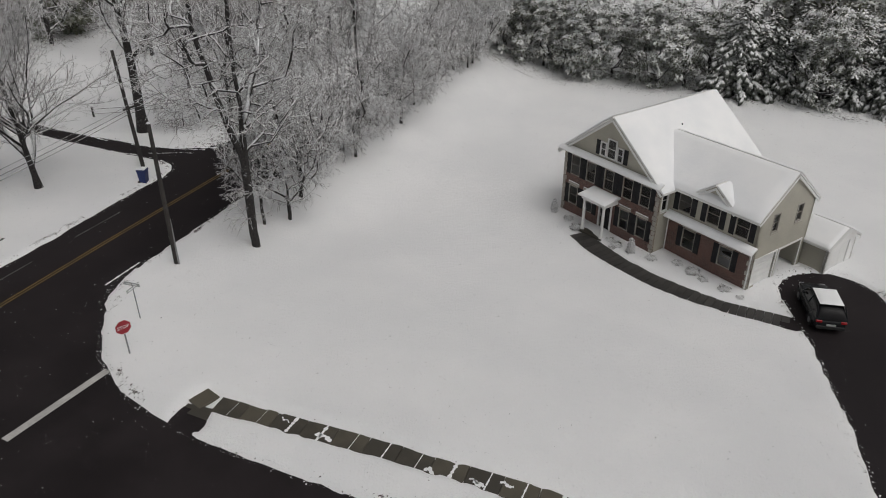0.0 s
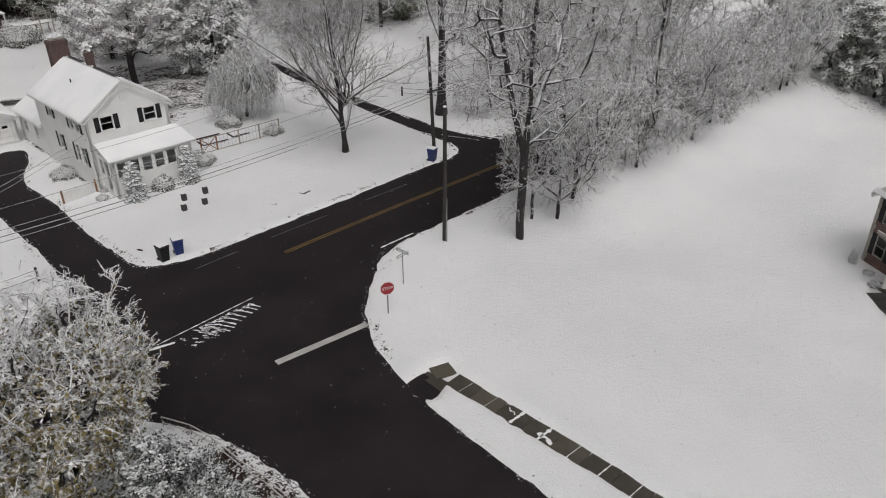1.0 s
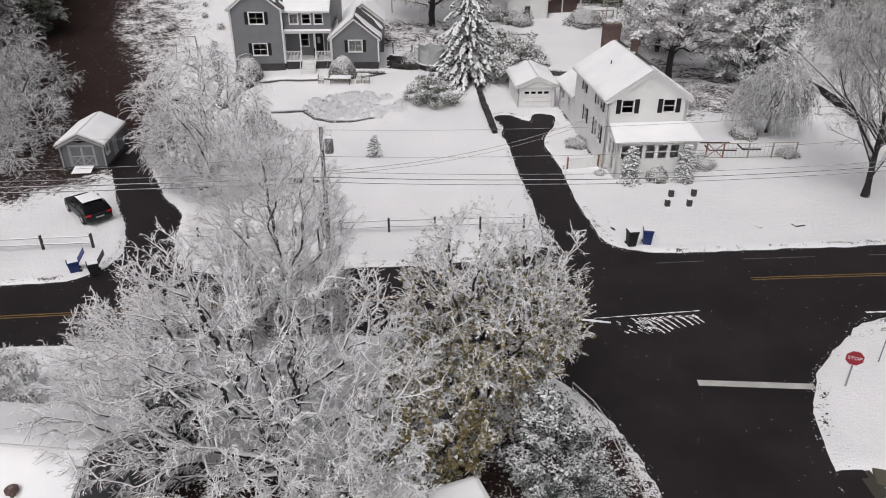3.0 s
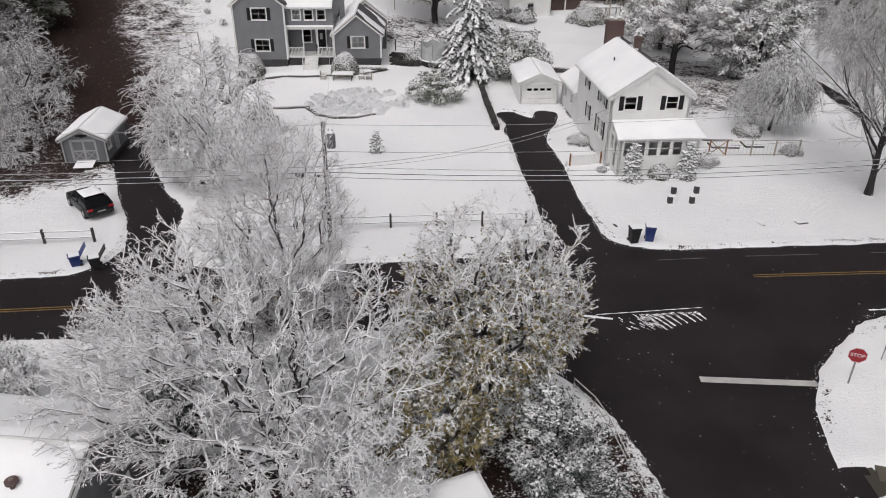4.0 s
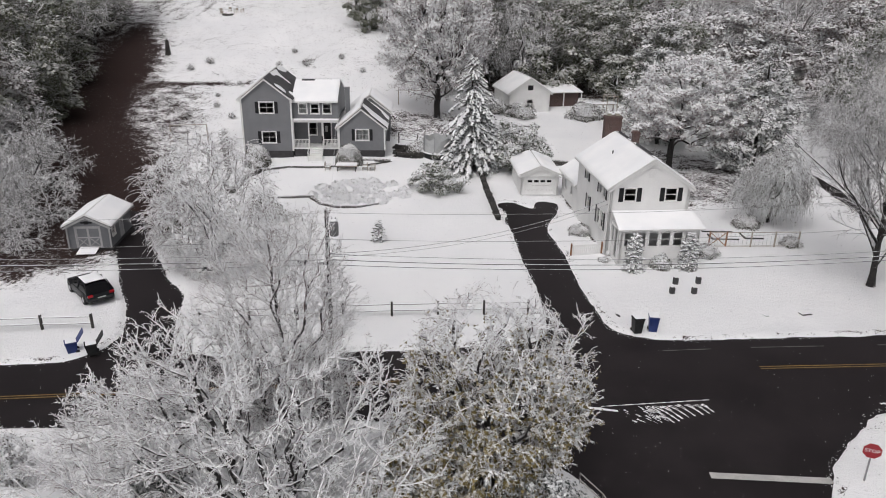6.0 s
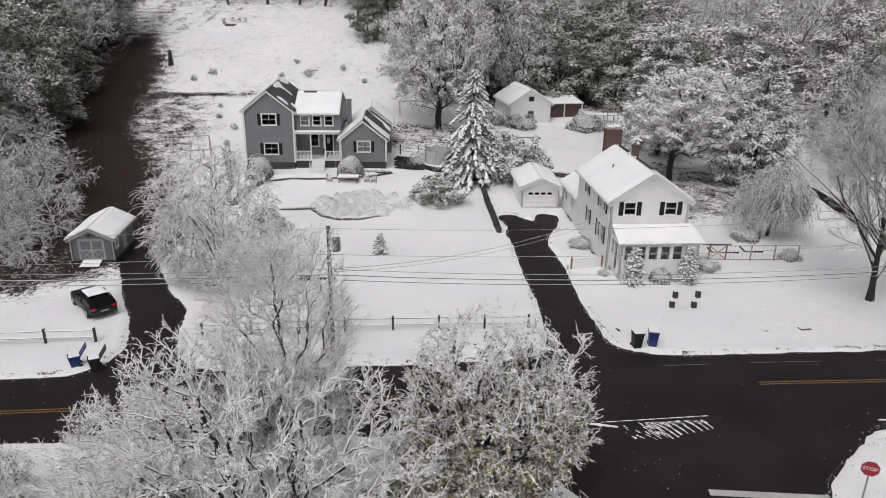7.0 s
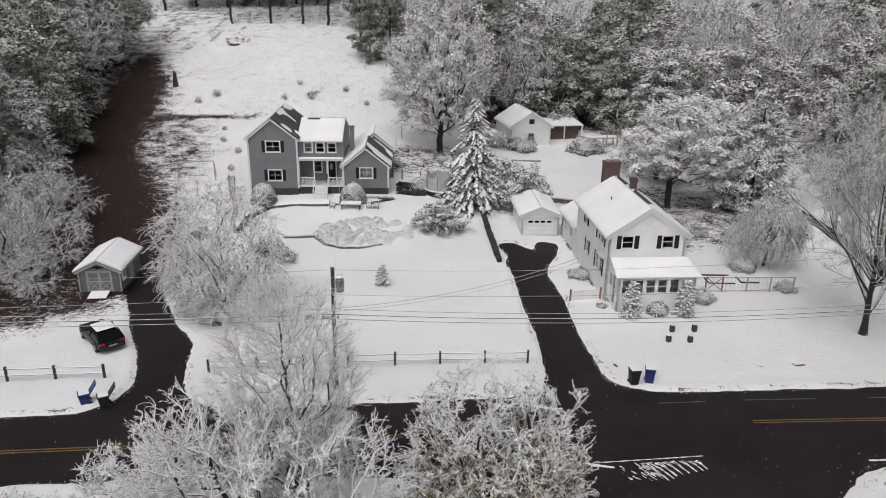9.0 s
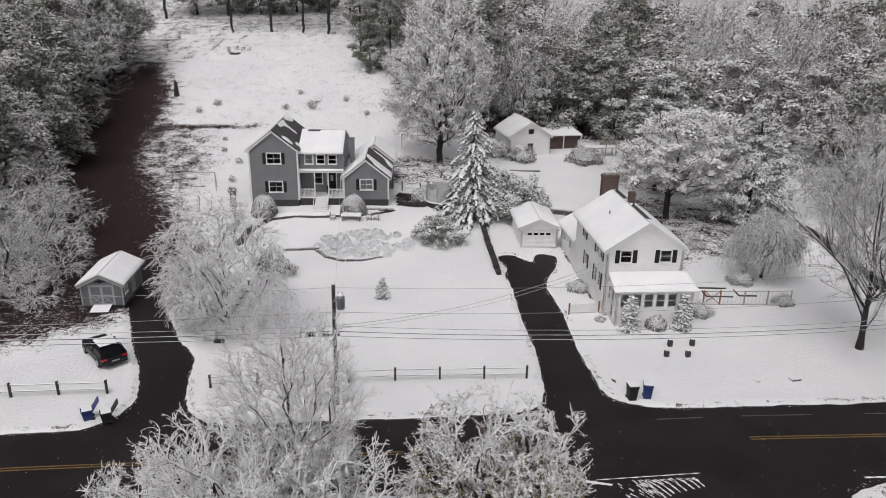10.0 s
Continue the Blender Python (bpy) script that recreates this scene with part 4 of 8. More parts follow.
    part("downpipe", Mesh().tube([(W + 0.12, 1.22, 0.1), (W + 0.12, 1.22, 2.7)], [0.045, 0.045], 8), TRIM, root)
    part("downpipe", Mesh().tube([(x1 - 0.1, y0 - 0.06, 0.1), (x1 - 0.1, y0 - 0.06, 2.8)], [0.045, 0.045], 8), TRIM, root)
    part("vent_pipe", Mesh().tube([(6.4, 5.0, 7.2), (6.4, 5.0, 7.9)], [0.05, 0.05], 8), PLASTIC_DARK, root)
    part("foundation", Mesh().box(0.02, 0.02, -0.9, W - 0.02, D - 0.02, 0.0).box(x0, y0 + 0.02, -0.9, x1 - 0.02, y1 - 0.02, 0.0), FOUNDATION, root)
    # the annex behind the garage
    an = thing("garden_shed", pose(o.x, o.y, -3.0, 0, 0, ang) @ Matrix.Translation((x1 - 0.6, y1 + 0.2, 0)), "pale grey annex with a snow-covered roof", "shed")
    wall("wall", an, facing(0, 0, 0), 2.3, 2.1, SIDING_BEIGE)
    wall("wall", an, facing(2.3, 0, 90), 3.4, 2.1, SIDING_WHITE, [(0.8, 0.05, 2.6, 1.9)])
    part("door", Mesh().box(0.82, 0.05, 0.06, 1.69, 0.1, 1.88, facing(2.3, 0, 90), bevel=0.01).box(1.71, 0.05, 0.06, 2.58, 0.1, 1.88, facing(2.3, 0, 90), bevel=0.01), TRIM, an)
    wall("wall", an, facing(2.3, 3.4, 180), 2.3, 2.1, SIDING_BEIGE)
    wall("wall", an, facing(0, 3.4, -90), 3.4, 2.1, SIDING_BEIGE)
    am = Matrix.Translation((2.3, 0, 0)) @ Matrix.Rotation(radians(90), 4, "Z")
    gable("gable", an, facing(2.3, 0, 90), 3.4, 2.1, 3.0, SIDING_WHITE)
    pitched(an, am, 2.3, 3.4, 2.1, 3.0, over=0.25, snow=0.14, seed=12, front_over=0.15)


brick_house()


# the white house with the glazed porch
def white_house():
    root = thing("white_house", pose(13.2, 53.6, 0.05, 0, 0, 4.5), "white clapboard house with dark shutters and glazed porch", "house")
    W, D, EA, PK = 6.2, 9.8, 5.65, 7.75
    front = facing(0, 0, 0)
    ups = [(1.05, 4.5, 1.95, 5.5), (4.3, 4.5, 5.2, 5.5)]
    wall("wall", root, front, W, EA, SIDING_WHITE, ups, label="white clapboard gable wall")
    for a in ups:
        window(root, front, *a, shutters=0.36, bars=(0, 1))
    gable("gable", root, front, W, EA, PK, SIDING_WHITE)
    part("gable_vent", Mesh().box(2.8, -0.04, 6.35, 3.4, 0, 7.0, bevel=0.01), TRIM, root, "louvred gable vent")
    left = facing(0, D, -90)
    lo = [(2.65, 4.35, 3.4, 5.4), (6.65, 4.3, 7.4, 5.4), (7.7, 4.3, 8.45, 5.4), (3.5, 2.0, 4.25, 3.15), (6.65, 1.75, 7.4, 3.1), (7.7, 1.75, 8.45, 3.1)]
    wall("wall", root, left, D, EA, SIDING_WHITE, lo, label="white clapboard side wall")
    for a in lo:
        window(root, left, *a, shutters=0.3 if a[0] < 5 else 0.0, bars=(0, 1))
    for a, b in (((6.25, 4.25), (6.55, 5.45)), ((8.55, 4.25), (8.85, 5.45)), ((6.25, 1.7), (6.55, 3.15)), ((8.55, 1.7), (8.85, 3.15))):
        part("shutter", Mesh().box(a[0], -0.045, a[1], b[0], -0.003, b[1], left, bevel=0.008), DARK_TRIM, root)
    wall("wall", root, facing(W, 0, 90), D, EA, SIDING_WHITE)
    wall("wall", root, facing(W, D, 180), W, EA, SIDING_WHITE)
    gable("gable", root, facing(W, D, 180), W, EA, PK, SIDING_WHITE)
    pitched(root, I4, D, W, EA, PK, over=0.3, snow=0.13, seed=21, front_over=0.22)
    for y, ln in ((1.0, 3.6), (6.9, 2.4)):
        part("bare_shingles", Mesh().slab([(3.12, y, PK + 0.12), (3.5, y, PK - 0.12), (3.5, y + ln, PK - 0.12), (3.12, y + ln, PK + 0.12)], 0.19), SHINGLE, root, "dark strip of bare shingles")
    chimney(root, I4, 2.85, D + 0.45, 0, 9.15, 1.45, 0.75, 2)
    chimney(root, I4, 3.45, 5.7, 7.2, 8.75, 0.5, 0.5, 0)
    part("vent_pipe", Mesh().tube([(1.5, 5.2, 6.5), (1.5, 5.2, 7.25)], [0.05, 0.05], 8), PLASTIC_DARK, root)
    room_floor(root, 0.2, 0.2, W - 0.2, D - 0.2, 0.4, (2.8, 5.5))
    part("foundation", Mesh().box(0.03, 0.03, -0.3, W - 0.03, D - 0.03, 0.02), FOUNDATION, root)
    # glazed porch
    px0, px1, py = 0.3, 6.45, -2.3
    pf = facing(px0, py, 0)
    glaz = [(0.3 + k * 0.95, 1.6, 1.02 + k * 0.95, 2.72) for k in range(6)]
    wall("porch_wall", root, pf, px1 - px0, 2.95, SIDING_WHITE, glaz, label="white porch wall with a row of windows")
    for a in glaz:
        window(root, pf, *a, bars=(0, 1), sill=False)
    pl = facing(px0, 0, -90)
    sd = [(0.15, 1.5, 0.75, 2.72), (0.95, 0.4, 1.65, 2.72), (1.8, 1.5, 2.15, 2.72)]
    wall("porch_wall", root, pl, 2.3, 2.95, SIDING_WHITE, sd)
    for a in sd:
        window(root, pl, *a, bars=(0, 1), sill=False, material=TRIM)
    wall("porch_wall", root, facing(px1, py, 90), 2.3, 2.95, SIDING_WHITE)
    lean_to(root, I4, [(px0 - 0.3, py - 0.32, 2.95), (px1 + 0.3, py - 0.32, 2.95), (px1 + 0.1, -0.02, 3.62), (px0 - 0.1, -0.02, 3.62)], 0.12, 0.14, 22)
    part("porch_floor", Mesh().box(px0, py + 0.2, 0, px1 - 0.2, 0, 0.1), ROOM, root)
    # the lower ell behind
    em = Matrix.Translation((0.15, D + 0.01, 0))
    back_windows = [(1.2, 1.3, 1.9, 2.2), (3.6, 1.3, 4.2, 2.2)]
    wall("wall", root, em @ facing(0, 6.2, -90), 6.2, 2.9, SIDING_WHITE, back_windows, label="white wall of the lower ell")
    for a in back_windows:
        window(root, em @ facing(0, 6.2, -90), *a, bars=(0, 1))
    wall("wall", root, em @ facing(4.4, 6.2, 180), 4.4, 2.9, SIDING_WHITE)
    wall("wall", root, em @ facing(4.4, 0, 90), 6.2, 2.9, SIDING_WHITE)
    gable("gable", root, em @ facing(4.4, 6.2, 180), 4.4, 2.9, 4.1, SIDING_WHITE)
    pitched(root, em @ Matrix.Translation((0, 0.2, 0)), 6.0, 4.4, 2.9, 4.1, over=0.3, snow=0.14, seed=25, front_over=0.15)
    part("downpipe", Mesh().tube([(-0.06, 0.15, 0.2), (-0.06, 0.15, 5.5)], [0.045, 0.045], 8), TRIM, root)
    part("downpipe", Mesh().tube([(W + 0.06, 0.1, 3.2), (W + 0.06, 0.1, 5.5)], [0.045, 0.045], 8), TRIM, root)
    part("bulkhead", Mesh().box(W + 0.3, 2.4, 0, W + 2.2, 4.4, 0.7, bevel=0.05), FOUNDATION, root)
    part("snow_cap", Mesh().box(W + 0.25, 2.35, 0.704, W + 2.25, 4.45, 0.86, bevel=0.07), SNOW, root, smooth=False)


white_house()


def small_garage():
    root = thing("garage", pose(7.9, 68.6, 0.35, 0, 0, 3.0), "small white garage with a panelled door and snowy roof", "garage")
    W, D, EA, PK = 3.72, 6.0, 2.12, 2.92
    front = facing(0, 0, 0)
    wall("wall", root, front, W, EA, SIDING_WHITE, [(0.45, 0.05, 3.3, 1.85)])
    gable("gable", root, front, W, EA, PK, SIDING_WHITE)
    dr = Mesh()
    for r in range(4):
        dr.box(0.46, 0.06, 0.07 + r * 0.445, 3.29, 0.1, 0.5 + r * 0.445, bevel=0.012)
    door = part("garage_door", dr, TRIM, root, "white sectional garage door")
    for k in range(4):
        part("pane", Mesh().box(0.68 + k * 0.63, 0.045, 1.3, 1.12 + k * 0.63, 0.058, 1.52), CAR_GLASS, door)
    part("door_trim", Mesh().box(0.32, -0.03, 0.05, 0.45, 0.04, 1.98).box(3.3, -0.03, 0.05, 3.43, 0.04, 1.98).box(0.45, -0.03, 1.85, 3.3, 0.04, 1.98), TRIM, root)
    wall("wall", root, facing(0, D, -90), D, EA, SIDING_WHITE)
    wall("wall", root, facing(W, 0, 90), D, EA, SIDING_WHITE)
    wall("wall", root, facing(W, D, 180), W, EA, SIDING_WHITE)
    gable("gable", root, facing(W, D, 180), W, EA, PK, SIDING_WHITE)
    pitched(root, I4, D, W, EA, PK, over=0.25, snow=0.16, seed=31, front_over=0.2)
    room_floor(root, 0.2, 0.2, W - 0.2, D - 0.2, 0.03)


small_garage()


def grey_house():
    gz = 1.25
    root = thing("grey_house", pose(-21.5, 77.9, gz + 0.25, 0, 0, 2.5), "grey clapboard house with white trim and front porch", "house")
    # tall gabled wing
    W, D, EA, PK = 5.3, 9.5, 6.5, 8.6
    front = facing(0, 0, 0)
    wins = [(1.95, 4.85, 3.45, 6.0), (2.05, 1.62, 3.5, 2.8)]
    wall("wall", root, front, W, EA, SIDING_GREY, wins, label="grey clapboard gable wall", base=0.7)
    for a in wins:
        window(root, front, *a, shutters=0.36, bars=(1, 1), f=0.09)
    gable("gable", root, front, W, EA, PK, SIDING_GREY)
    wall("wall", root, facing(0, D, -90), D, EA, SIDING_GREY, base=0.7)
    wall("wall", root, facing(W, 0, 90), D, EA, SIDING_GREY, base=0.7)
    wall("wall", root, facing(W, D, 180), W, EA, SIDING_GREY, base=0.7)
    gable("gable", root, facing(W, D, 180), W, EA, PK, SIDING_GREY)
    pitched(root, I4, D, W, EA, PK, over=0.3, snow=0.12, seed=41, bare=(0, 0.7), front_over=0.25)
    part("foundation", Mesh().box(0.04, 0.04, -0.6, W - 0.04, D, 0.7), FOUNDATION, root, "dark foundation wall")
    for x in (0.0, W):
        part("corner_board", Mesh().box(x - 0.09, -0.05, 0.7, x + 0.09, 0.0, EA), TRIM, root)
    # middle part with the porch
    mx, mw, my, uy, UE = W, 5.0, 2.4, 0.6, 6.0
    mf, uf = facing(mx, my, 0), facing(mx, uy, 0)
    sm = [(0.75, 4.72, 1.6, 5.72), (2.05, 4.72, 2.9, 5.72), (3.35, 4.72, 4.2, 5.72)]
    low = [(1.5, 2.0, 2.35, 3.35)]
    door = (2.98, 1.05, 3.92, 3.35)
    wall("wall", root, mf, mw, 4.2, SIDING_GREY, low + [door], label="grey clapboard wall behind the porch", base=0.7)
    wall("wall", root, uf, mw, UE, SIDING_GREY, sm, label="grey clapboard wall over the porch", base=4.1)
    for k, a in enumerate(sm):
        window(root, uf, *a, bars=(0, 1), f=0.09, curtain=k == 0)
    window(root, mf, *low[0], bars=(0, 1), f=0.09)
    part("door", Mesh().box(door[0], 0.05, door[1], door[2], 0.1, door[3], mf, bevel=0.01), DARK_TRIM, root, "dark door with a pale glass light")
    part("door_light", Mesh().box(door[0] + 0.32, 0.03, 2.3, door[2] - 0.32, 0.049, 2.95, mf), CURTAIN, root)
    part("door_frame", Mesh().box(door[0] - 0.12, -0.04, 1.05, door[0], 0.06, 3.48, mf).box(door[2], -0.04, 1.05, door[2] + 0.12, 0.06, 3.48, mf).box(door[0], -0.04, 3.35, door[2], 0.06, 3.48, mf), TRIM, root)
    lean_to(root, I4, [(mx, uy - 0.35, UE - 0.05), (mx + mw, uy - 0.35, UE - 0.05), (mx + mw, 4.7, 7.72), (mx, 4.7, 7.72)], 0.12, 0.13, 43, "main_roof")
    lean_to(root, I4, [(mx + mw, 9.6, 5.9), (mx, 9.6, 5.9), (mx, 4.7, 7.72), (mx + mw, 4.7, 7.72)], 0.12, 0.13, 44, "main_roof")
    part("gutter", Mesh().box(mx, uy - 0.45, UE - 0.08, mx + mw, uy - 0.36, UE + 0.06), TRIM, root)
    part("wall", Mesh().box(mx + mw - 0.18, uy + 0.19, 4.1, mx + mw, 9.0, UE), SIDING_GREY, root)
    part("wall", Mesh().prism([(0.8, UE), (9.2, UE), (4.7, 7.6)], -0.1, 0.0), SIDING_GREY, root).matrix_basis = Matrix.Translation((mx + mw - 0.1, 0, 0)) @ Matrix.Rotation(radians(90), 4, "Z")
    part("roof_seam", Mesh().slab([(mx + 0.7, 2.0, 6.86), (mx + 0.78, 2.0, 6.86), (mx + 0.78, 4.1, 7.66), (mx + 0.7, 4.1, 7.66)], 0.05).slab([(mx + 4.0, 2.0, 6.86), (mx + 4.08, 2.0, 6.86), (mx + 4.08, 4.1, 7.66), (mx + 4.0, 4.1, 7.66)], 0.05), SHINGLE, root)
    part("bare_shingles", Mesh().slab([(mx + 0.75, 4.05, 7.66), (mx + 4.05, 4.05, 7.66), (mx + 4.05, 4.4, 7.8), (mx + 0.75, 4.4, 7.8)], 0.08), SHINGLE, root, "strip of bare dark shingles")
    part("porch_floor", Mesh().box(mx, 0.15, 0.85, mx + mw, my - 0.01, 1.0), TRIM, root)
    part("porch_skirt", Mesh().box(mx + 0.05, 0.25, -0.3, mx + mw - 0.05, 0.35, 0.85), FOUNDATION, root)
    part("porch_beam", Mesh().box(mx, 0.16, 3.8, mx + mw, 0.36, 4.0).box(mx, 0.36, 3.9, mx + mw, my - 0.01, 4.0), TRIM, root, "white porch beam and ceiling")
    lean_to(root, I4, [(mx, 0.05, 4.02), (mx + mw, 0.05, 4.02), (mx + mw, uy - 0.01, 4.1), (mx, uy - 0.01, 4.1)], 0.05, 0.06, 45)
    for x in (mx + 0.1, mx + 1.75, mx + 3.3, mx + 4.9):
        part("porch_post", Mesh().box(x - 0.06, 0.2, 1.0, x + 0.06, 0.32, 3.8), TRIM, root)
    for a, b in ((mx + 0.16, mx + 1.69), (mx + 3.36, mx + 4.84)):
        part("rail", Mesh().box(a, 0.22, 1.85, b, 0.3, 1.93), TRIM, root)
        for k in range(10):
            x = a + (b - a) * (k + 0.5) / 10
            part("baluster", Mesh().box(x - 0.025, 0.24, 1.0, x + 0.025, 0.28, 1.85), TRIM, root)
    for k in range(6):
        part("step", Mesh().box(mx + 1.8, 0.2 - 0.28 * (k + 1), 0.84 - 0.17 * (k + 1) - 0.05, mx + 3.25, 0.2 - 0.28 * k, 0.84 - 0.17 * k, bevel=0.015), TRIM, root, "white snowy porch step")
    for x in (mx + 1.78, mx + 3.28):
        part("stair_rail", Mesh().tube([(x, 0.2, 1.9), (x, -1.5, 0.9)], [0.04, 0.04], 6), TRIM, root)
        part("newel", Mesh().box(x - 0.05, -1.55, -0.2, x + 0.05, -1.45, 0.95), TRIM, root)
    part("porch_chair", Mesh().box(mx + 2.95, 1.2, 1.0, mx + 3.4, 1.7, 1.45, bevel=0.03).box(mx + 2.95, 1.62, 1.45, mx + 3.4, 1.7, 1.95, bevel=0.02), DARK_TRIM, root)
    # low gabled wing
    rx, rw, ry, rd = W + 5.0, 5.0, 0.3, 8.0
    rf_ = facing(rx, ry, 0)
    wl_ = [(1.85, 1.85, 3.25, 3.0)]
    wall("wall", root, rf_, rw, 3.4, SIDING_GREY, wl_, label="grey clapboard wall of the low wing", base=0.7)
    window(root, rf_, *wl_[0], shutters=0.34, bars=(1, 1), f=0.09, curtain=True)
    gable("gable", root, rf_, rw, 3.4, 5.4, SIDING_GREY)
    wall("wall", root, facing(rx, ry + rd, -90), rd, 3.4, SIDING_GREY, base=0.7)
    wall("wall", root, facing(rx + rw, ry, 90), rd, 3.4, SIDING_GREY, base=0.7)
    wall("wall", root, facing(rx + rw, ry + rd, 180), rw, 3.4, SIDING_GREY, base=0.7)
    gable("gable", root, facing(rx + rw, ry + rd, 180), rw, 3.4, 5.4, SIDING_GREY)
    pitched(root, Matrix.Translation((rx, ry, 0)), rd, rw, 3.4, 5.4, over=0.3, snow=0.11, seed=47, bare=(0, 0.5), front_over=0.25)
    part("foundation", Mesh().box(rx + 0.04, ry + 0.04, -0.6, rx + rw - 0.04, ry + rd, 0.7), FOUNDATION, root)
    for x in (rx, rx + rw):
        part("corner_board", Mesh().box(x - 0.09, ry - 0.05, 0.7, x + 0.09, ry, 3.5), TRIM, root)
    # a further gable behind the low wing
    bm_ = Matrix.Translation((rx + 0.9, ry + rd - 2.0, 0))
    wall("wall", root, bm_, 4.5, 4.0, SIDING_GREY)
    wall("wall", root, bm_ @ facing(4.5, 0, 90), 5.0, 4.0, SIDING_GREY)
    gable("gable", root, bm_, 4.5, 4.0, 5.75, SIDING_GREY)
    pitched(root, bm_, 5.0, 4.5, 4.0, 5.75, over=0.25, snow=0.12, seed=49, front_over=0.2)
    part("flue", Mesh().box(rx + 0.55, 3.3, 4.0, rx + 1.05, 3.8, 7.1).box(rx + 0.5, 3.25, 6.95, rx + 1.1, 3.85, 7.1), SIDING_GREY, root, "grey boxed flue above the roof")
    room_floor(root, 0.2, 0.2, W - 0.2, D - 0.2, 0.9, (3.5, 6.3))
    room_floor(root, mx + 0.2, my + 0.2, mx + mw - 0.2, 9.0, 0.9, (3.7, 5.8))
    room_floor(root, rx + 0.2, ry + 0.2, rx + rw - 0.2, ry + rd - 0.2, 0.9, (3.4,))
    wall("wall", root, facing(mx + mw, 9.3, 180), mw, 5.9, SIDING_GREY)


grey_house()


def wooden_shed():
    root = thing("garden_shed", pose(-28.95, 52.9, 0.3, 0, 0, 5), "grey wooden shed with pale-trimmed double door", "shed")
    W, D, EA, PK = 3.2, 5.0, 1.98, 2.78
    front = facing(0, 0, 0)
    dr = (0.68, 0.12, 2.46, 1.76)
    wall("wall", root, front, W, EA, SIDING_SHED, [dr], base=0.05)
    gable("gable", root, front, W, EA, PK, SIDING_SHED)
    for a, b in ((0.68, 1.565), (1.575, 2.46)):
        d = part("door", Mesh().box(a, 0.04, 0.13, b, 0.09, 1.75), SIDING_SHED, root)
        tr = Mesh()
        for x0, z0, x1, z1 in ((a, 0.13, a + 0.07, 1.75), (b - 0.07, 0.13, b, 1.75), (a + 0.07, 0.13, b - 0.07, 0.22), (a + 0.07, 1.66, b - 0.07, 1.75), (a + 0.07, 0.88, b - 0.07, 0.97)):
            tr.box(x0, 0.01, z0, x1, 0.04, z1)
        for s in (1, -1):
            m = Matrix.Translation(((a + b) / 2, 0, 0.55)) @ Matrix.Rotation(s * math.atan2(0.66, 0.75), 4, "Y")
            tr.box(-0.44, 0.015 + 0.003 * s, -0.03, 0.44, 0.036, 0.03, m)
        part("door_trim", tr, SHED_TRIM, d)
    part("door_frame", Mesh().box(0.58, -0.03, 0.1, 0.68, 0.03, 1.86).box(2.46, -0.03, 0.1, 2.56, 0.03, 1.86).box(0.68, -0.03, 1.76, 2.46, 0.03, 1.86), SHED_TRIM, root)
    part("wall_plaque", Mesh().box(1.15, -0.04, 2.08, 2.0, 0, 2.22, bevel=0.02).box(1.42, -0.05, 2.03, 1.74, -0.041, 2.28, bevel=0.01), DARK_TRIM, root, "dark carved wall plaque")
    right = facing(W, 0, 90)
    wall("wall", root, right, D, EA, SIDING_SHED, [(0.5, 0.9, 1.2, 1.65), (2.2, 0.1, 3.2, 1.8)], base=0.05)
    window(root, right, 0.5, 0.9, 1.2, 1.65, bars=(1, 1))
    part("door", Mesh().box(2.2, 0.04, 0.1, 3.2, 0.09, 1.8, right).box(2.2, 0.0, 0.1, 2.28, 0.04, 1.8, right).box(3.12, 0.0, 0.1, 3.2, 0.04, 1.8, right).box(2.28, 0.0, 0.95, 3.12, 0.04, 1.03, right), SHED_TRIM, root)
    wall("wall", root, facing(0, D, -90), D, EA, SIDING_SHED, base=0.05)
    wall("wall", root, facing(W, D, 180), W, EA, SIDING_SHED, base=0.05)
    gable("gable", root, facing(W, D, 180), W, EA, PK, SIDING_SHED)
    pitched(root, I4, D, W, EA, PK, over=0.25, snow=0.1, seed=61, trim=SHED_TRIM, front_over=0.2)
    room_floor(root, 0.2, 0.2, W - 0.2, D - 0.2, 0.1)
    for x in (0.0, W):
        part("corner_board", Mesh().box(x - 0.06, -0.04, 0.05, x + 0.06, 0, EA), SHED_TRIM, root)
    part("ramp", Mesh().slab([(0.85, -1.1, -0.1), (2.3, -1.1, -0.1), (2.3, -0.04, 0.1), (0.85, -0.04, 0.1)], 0.06), RAIL_WOOD, root, "snowy wooden ramp")
    part("skid", Mesh().box(0.1, 0.1, -0.4, W - 0.1, D - 0.1, 0.05), FOUNDATION, root)


wooden_shed()


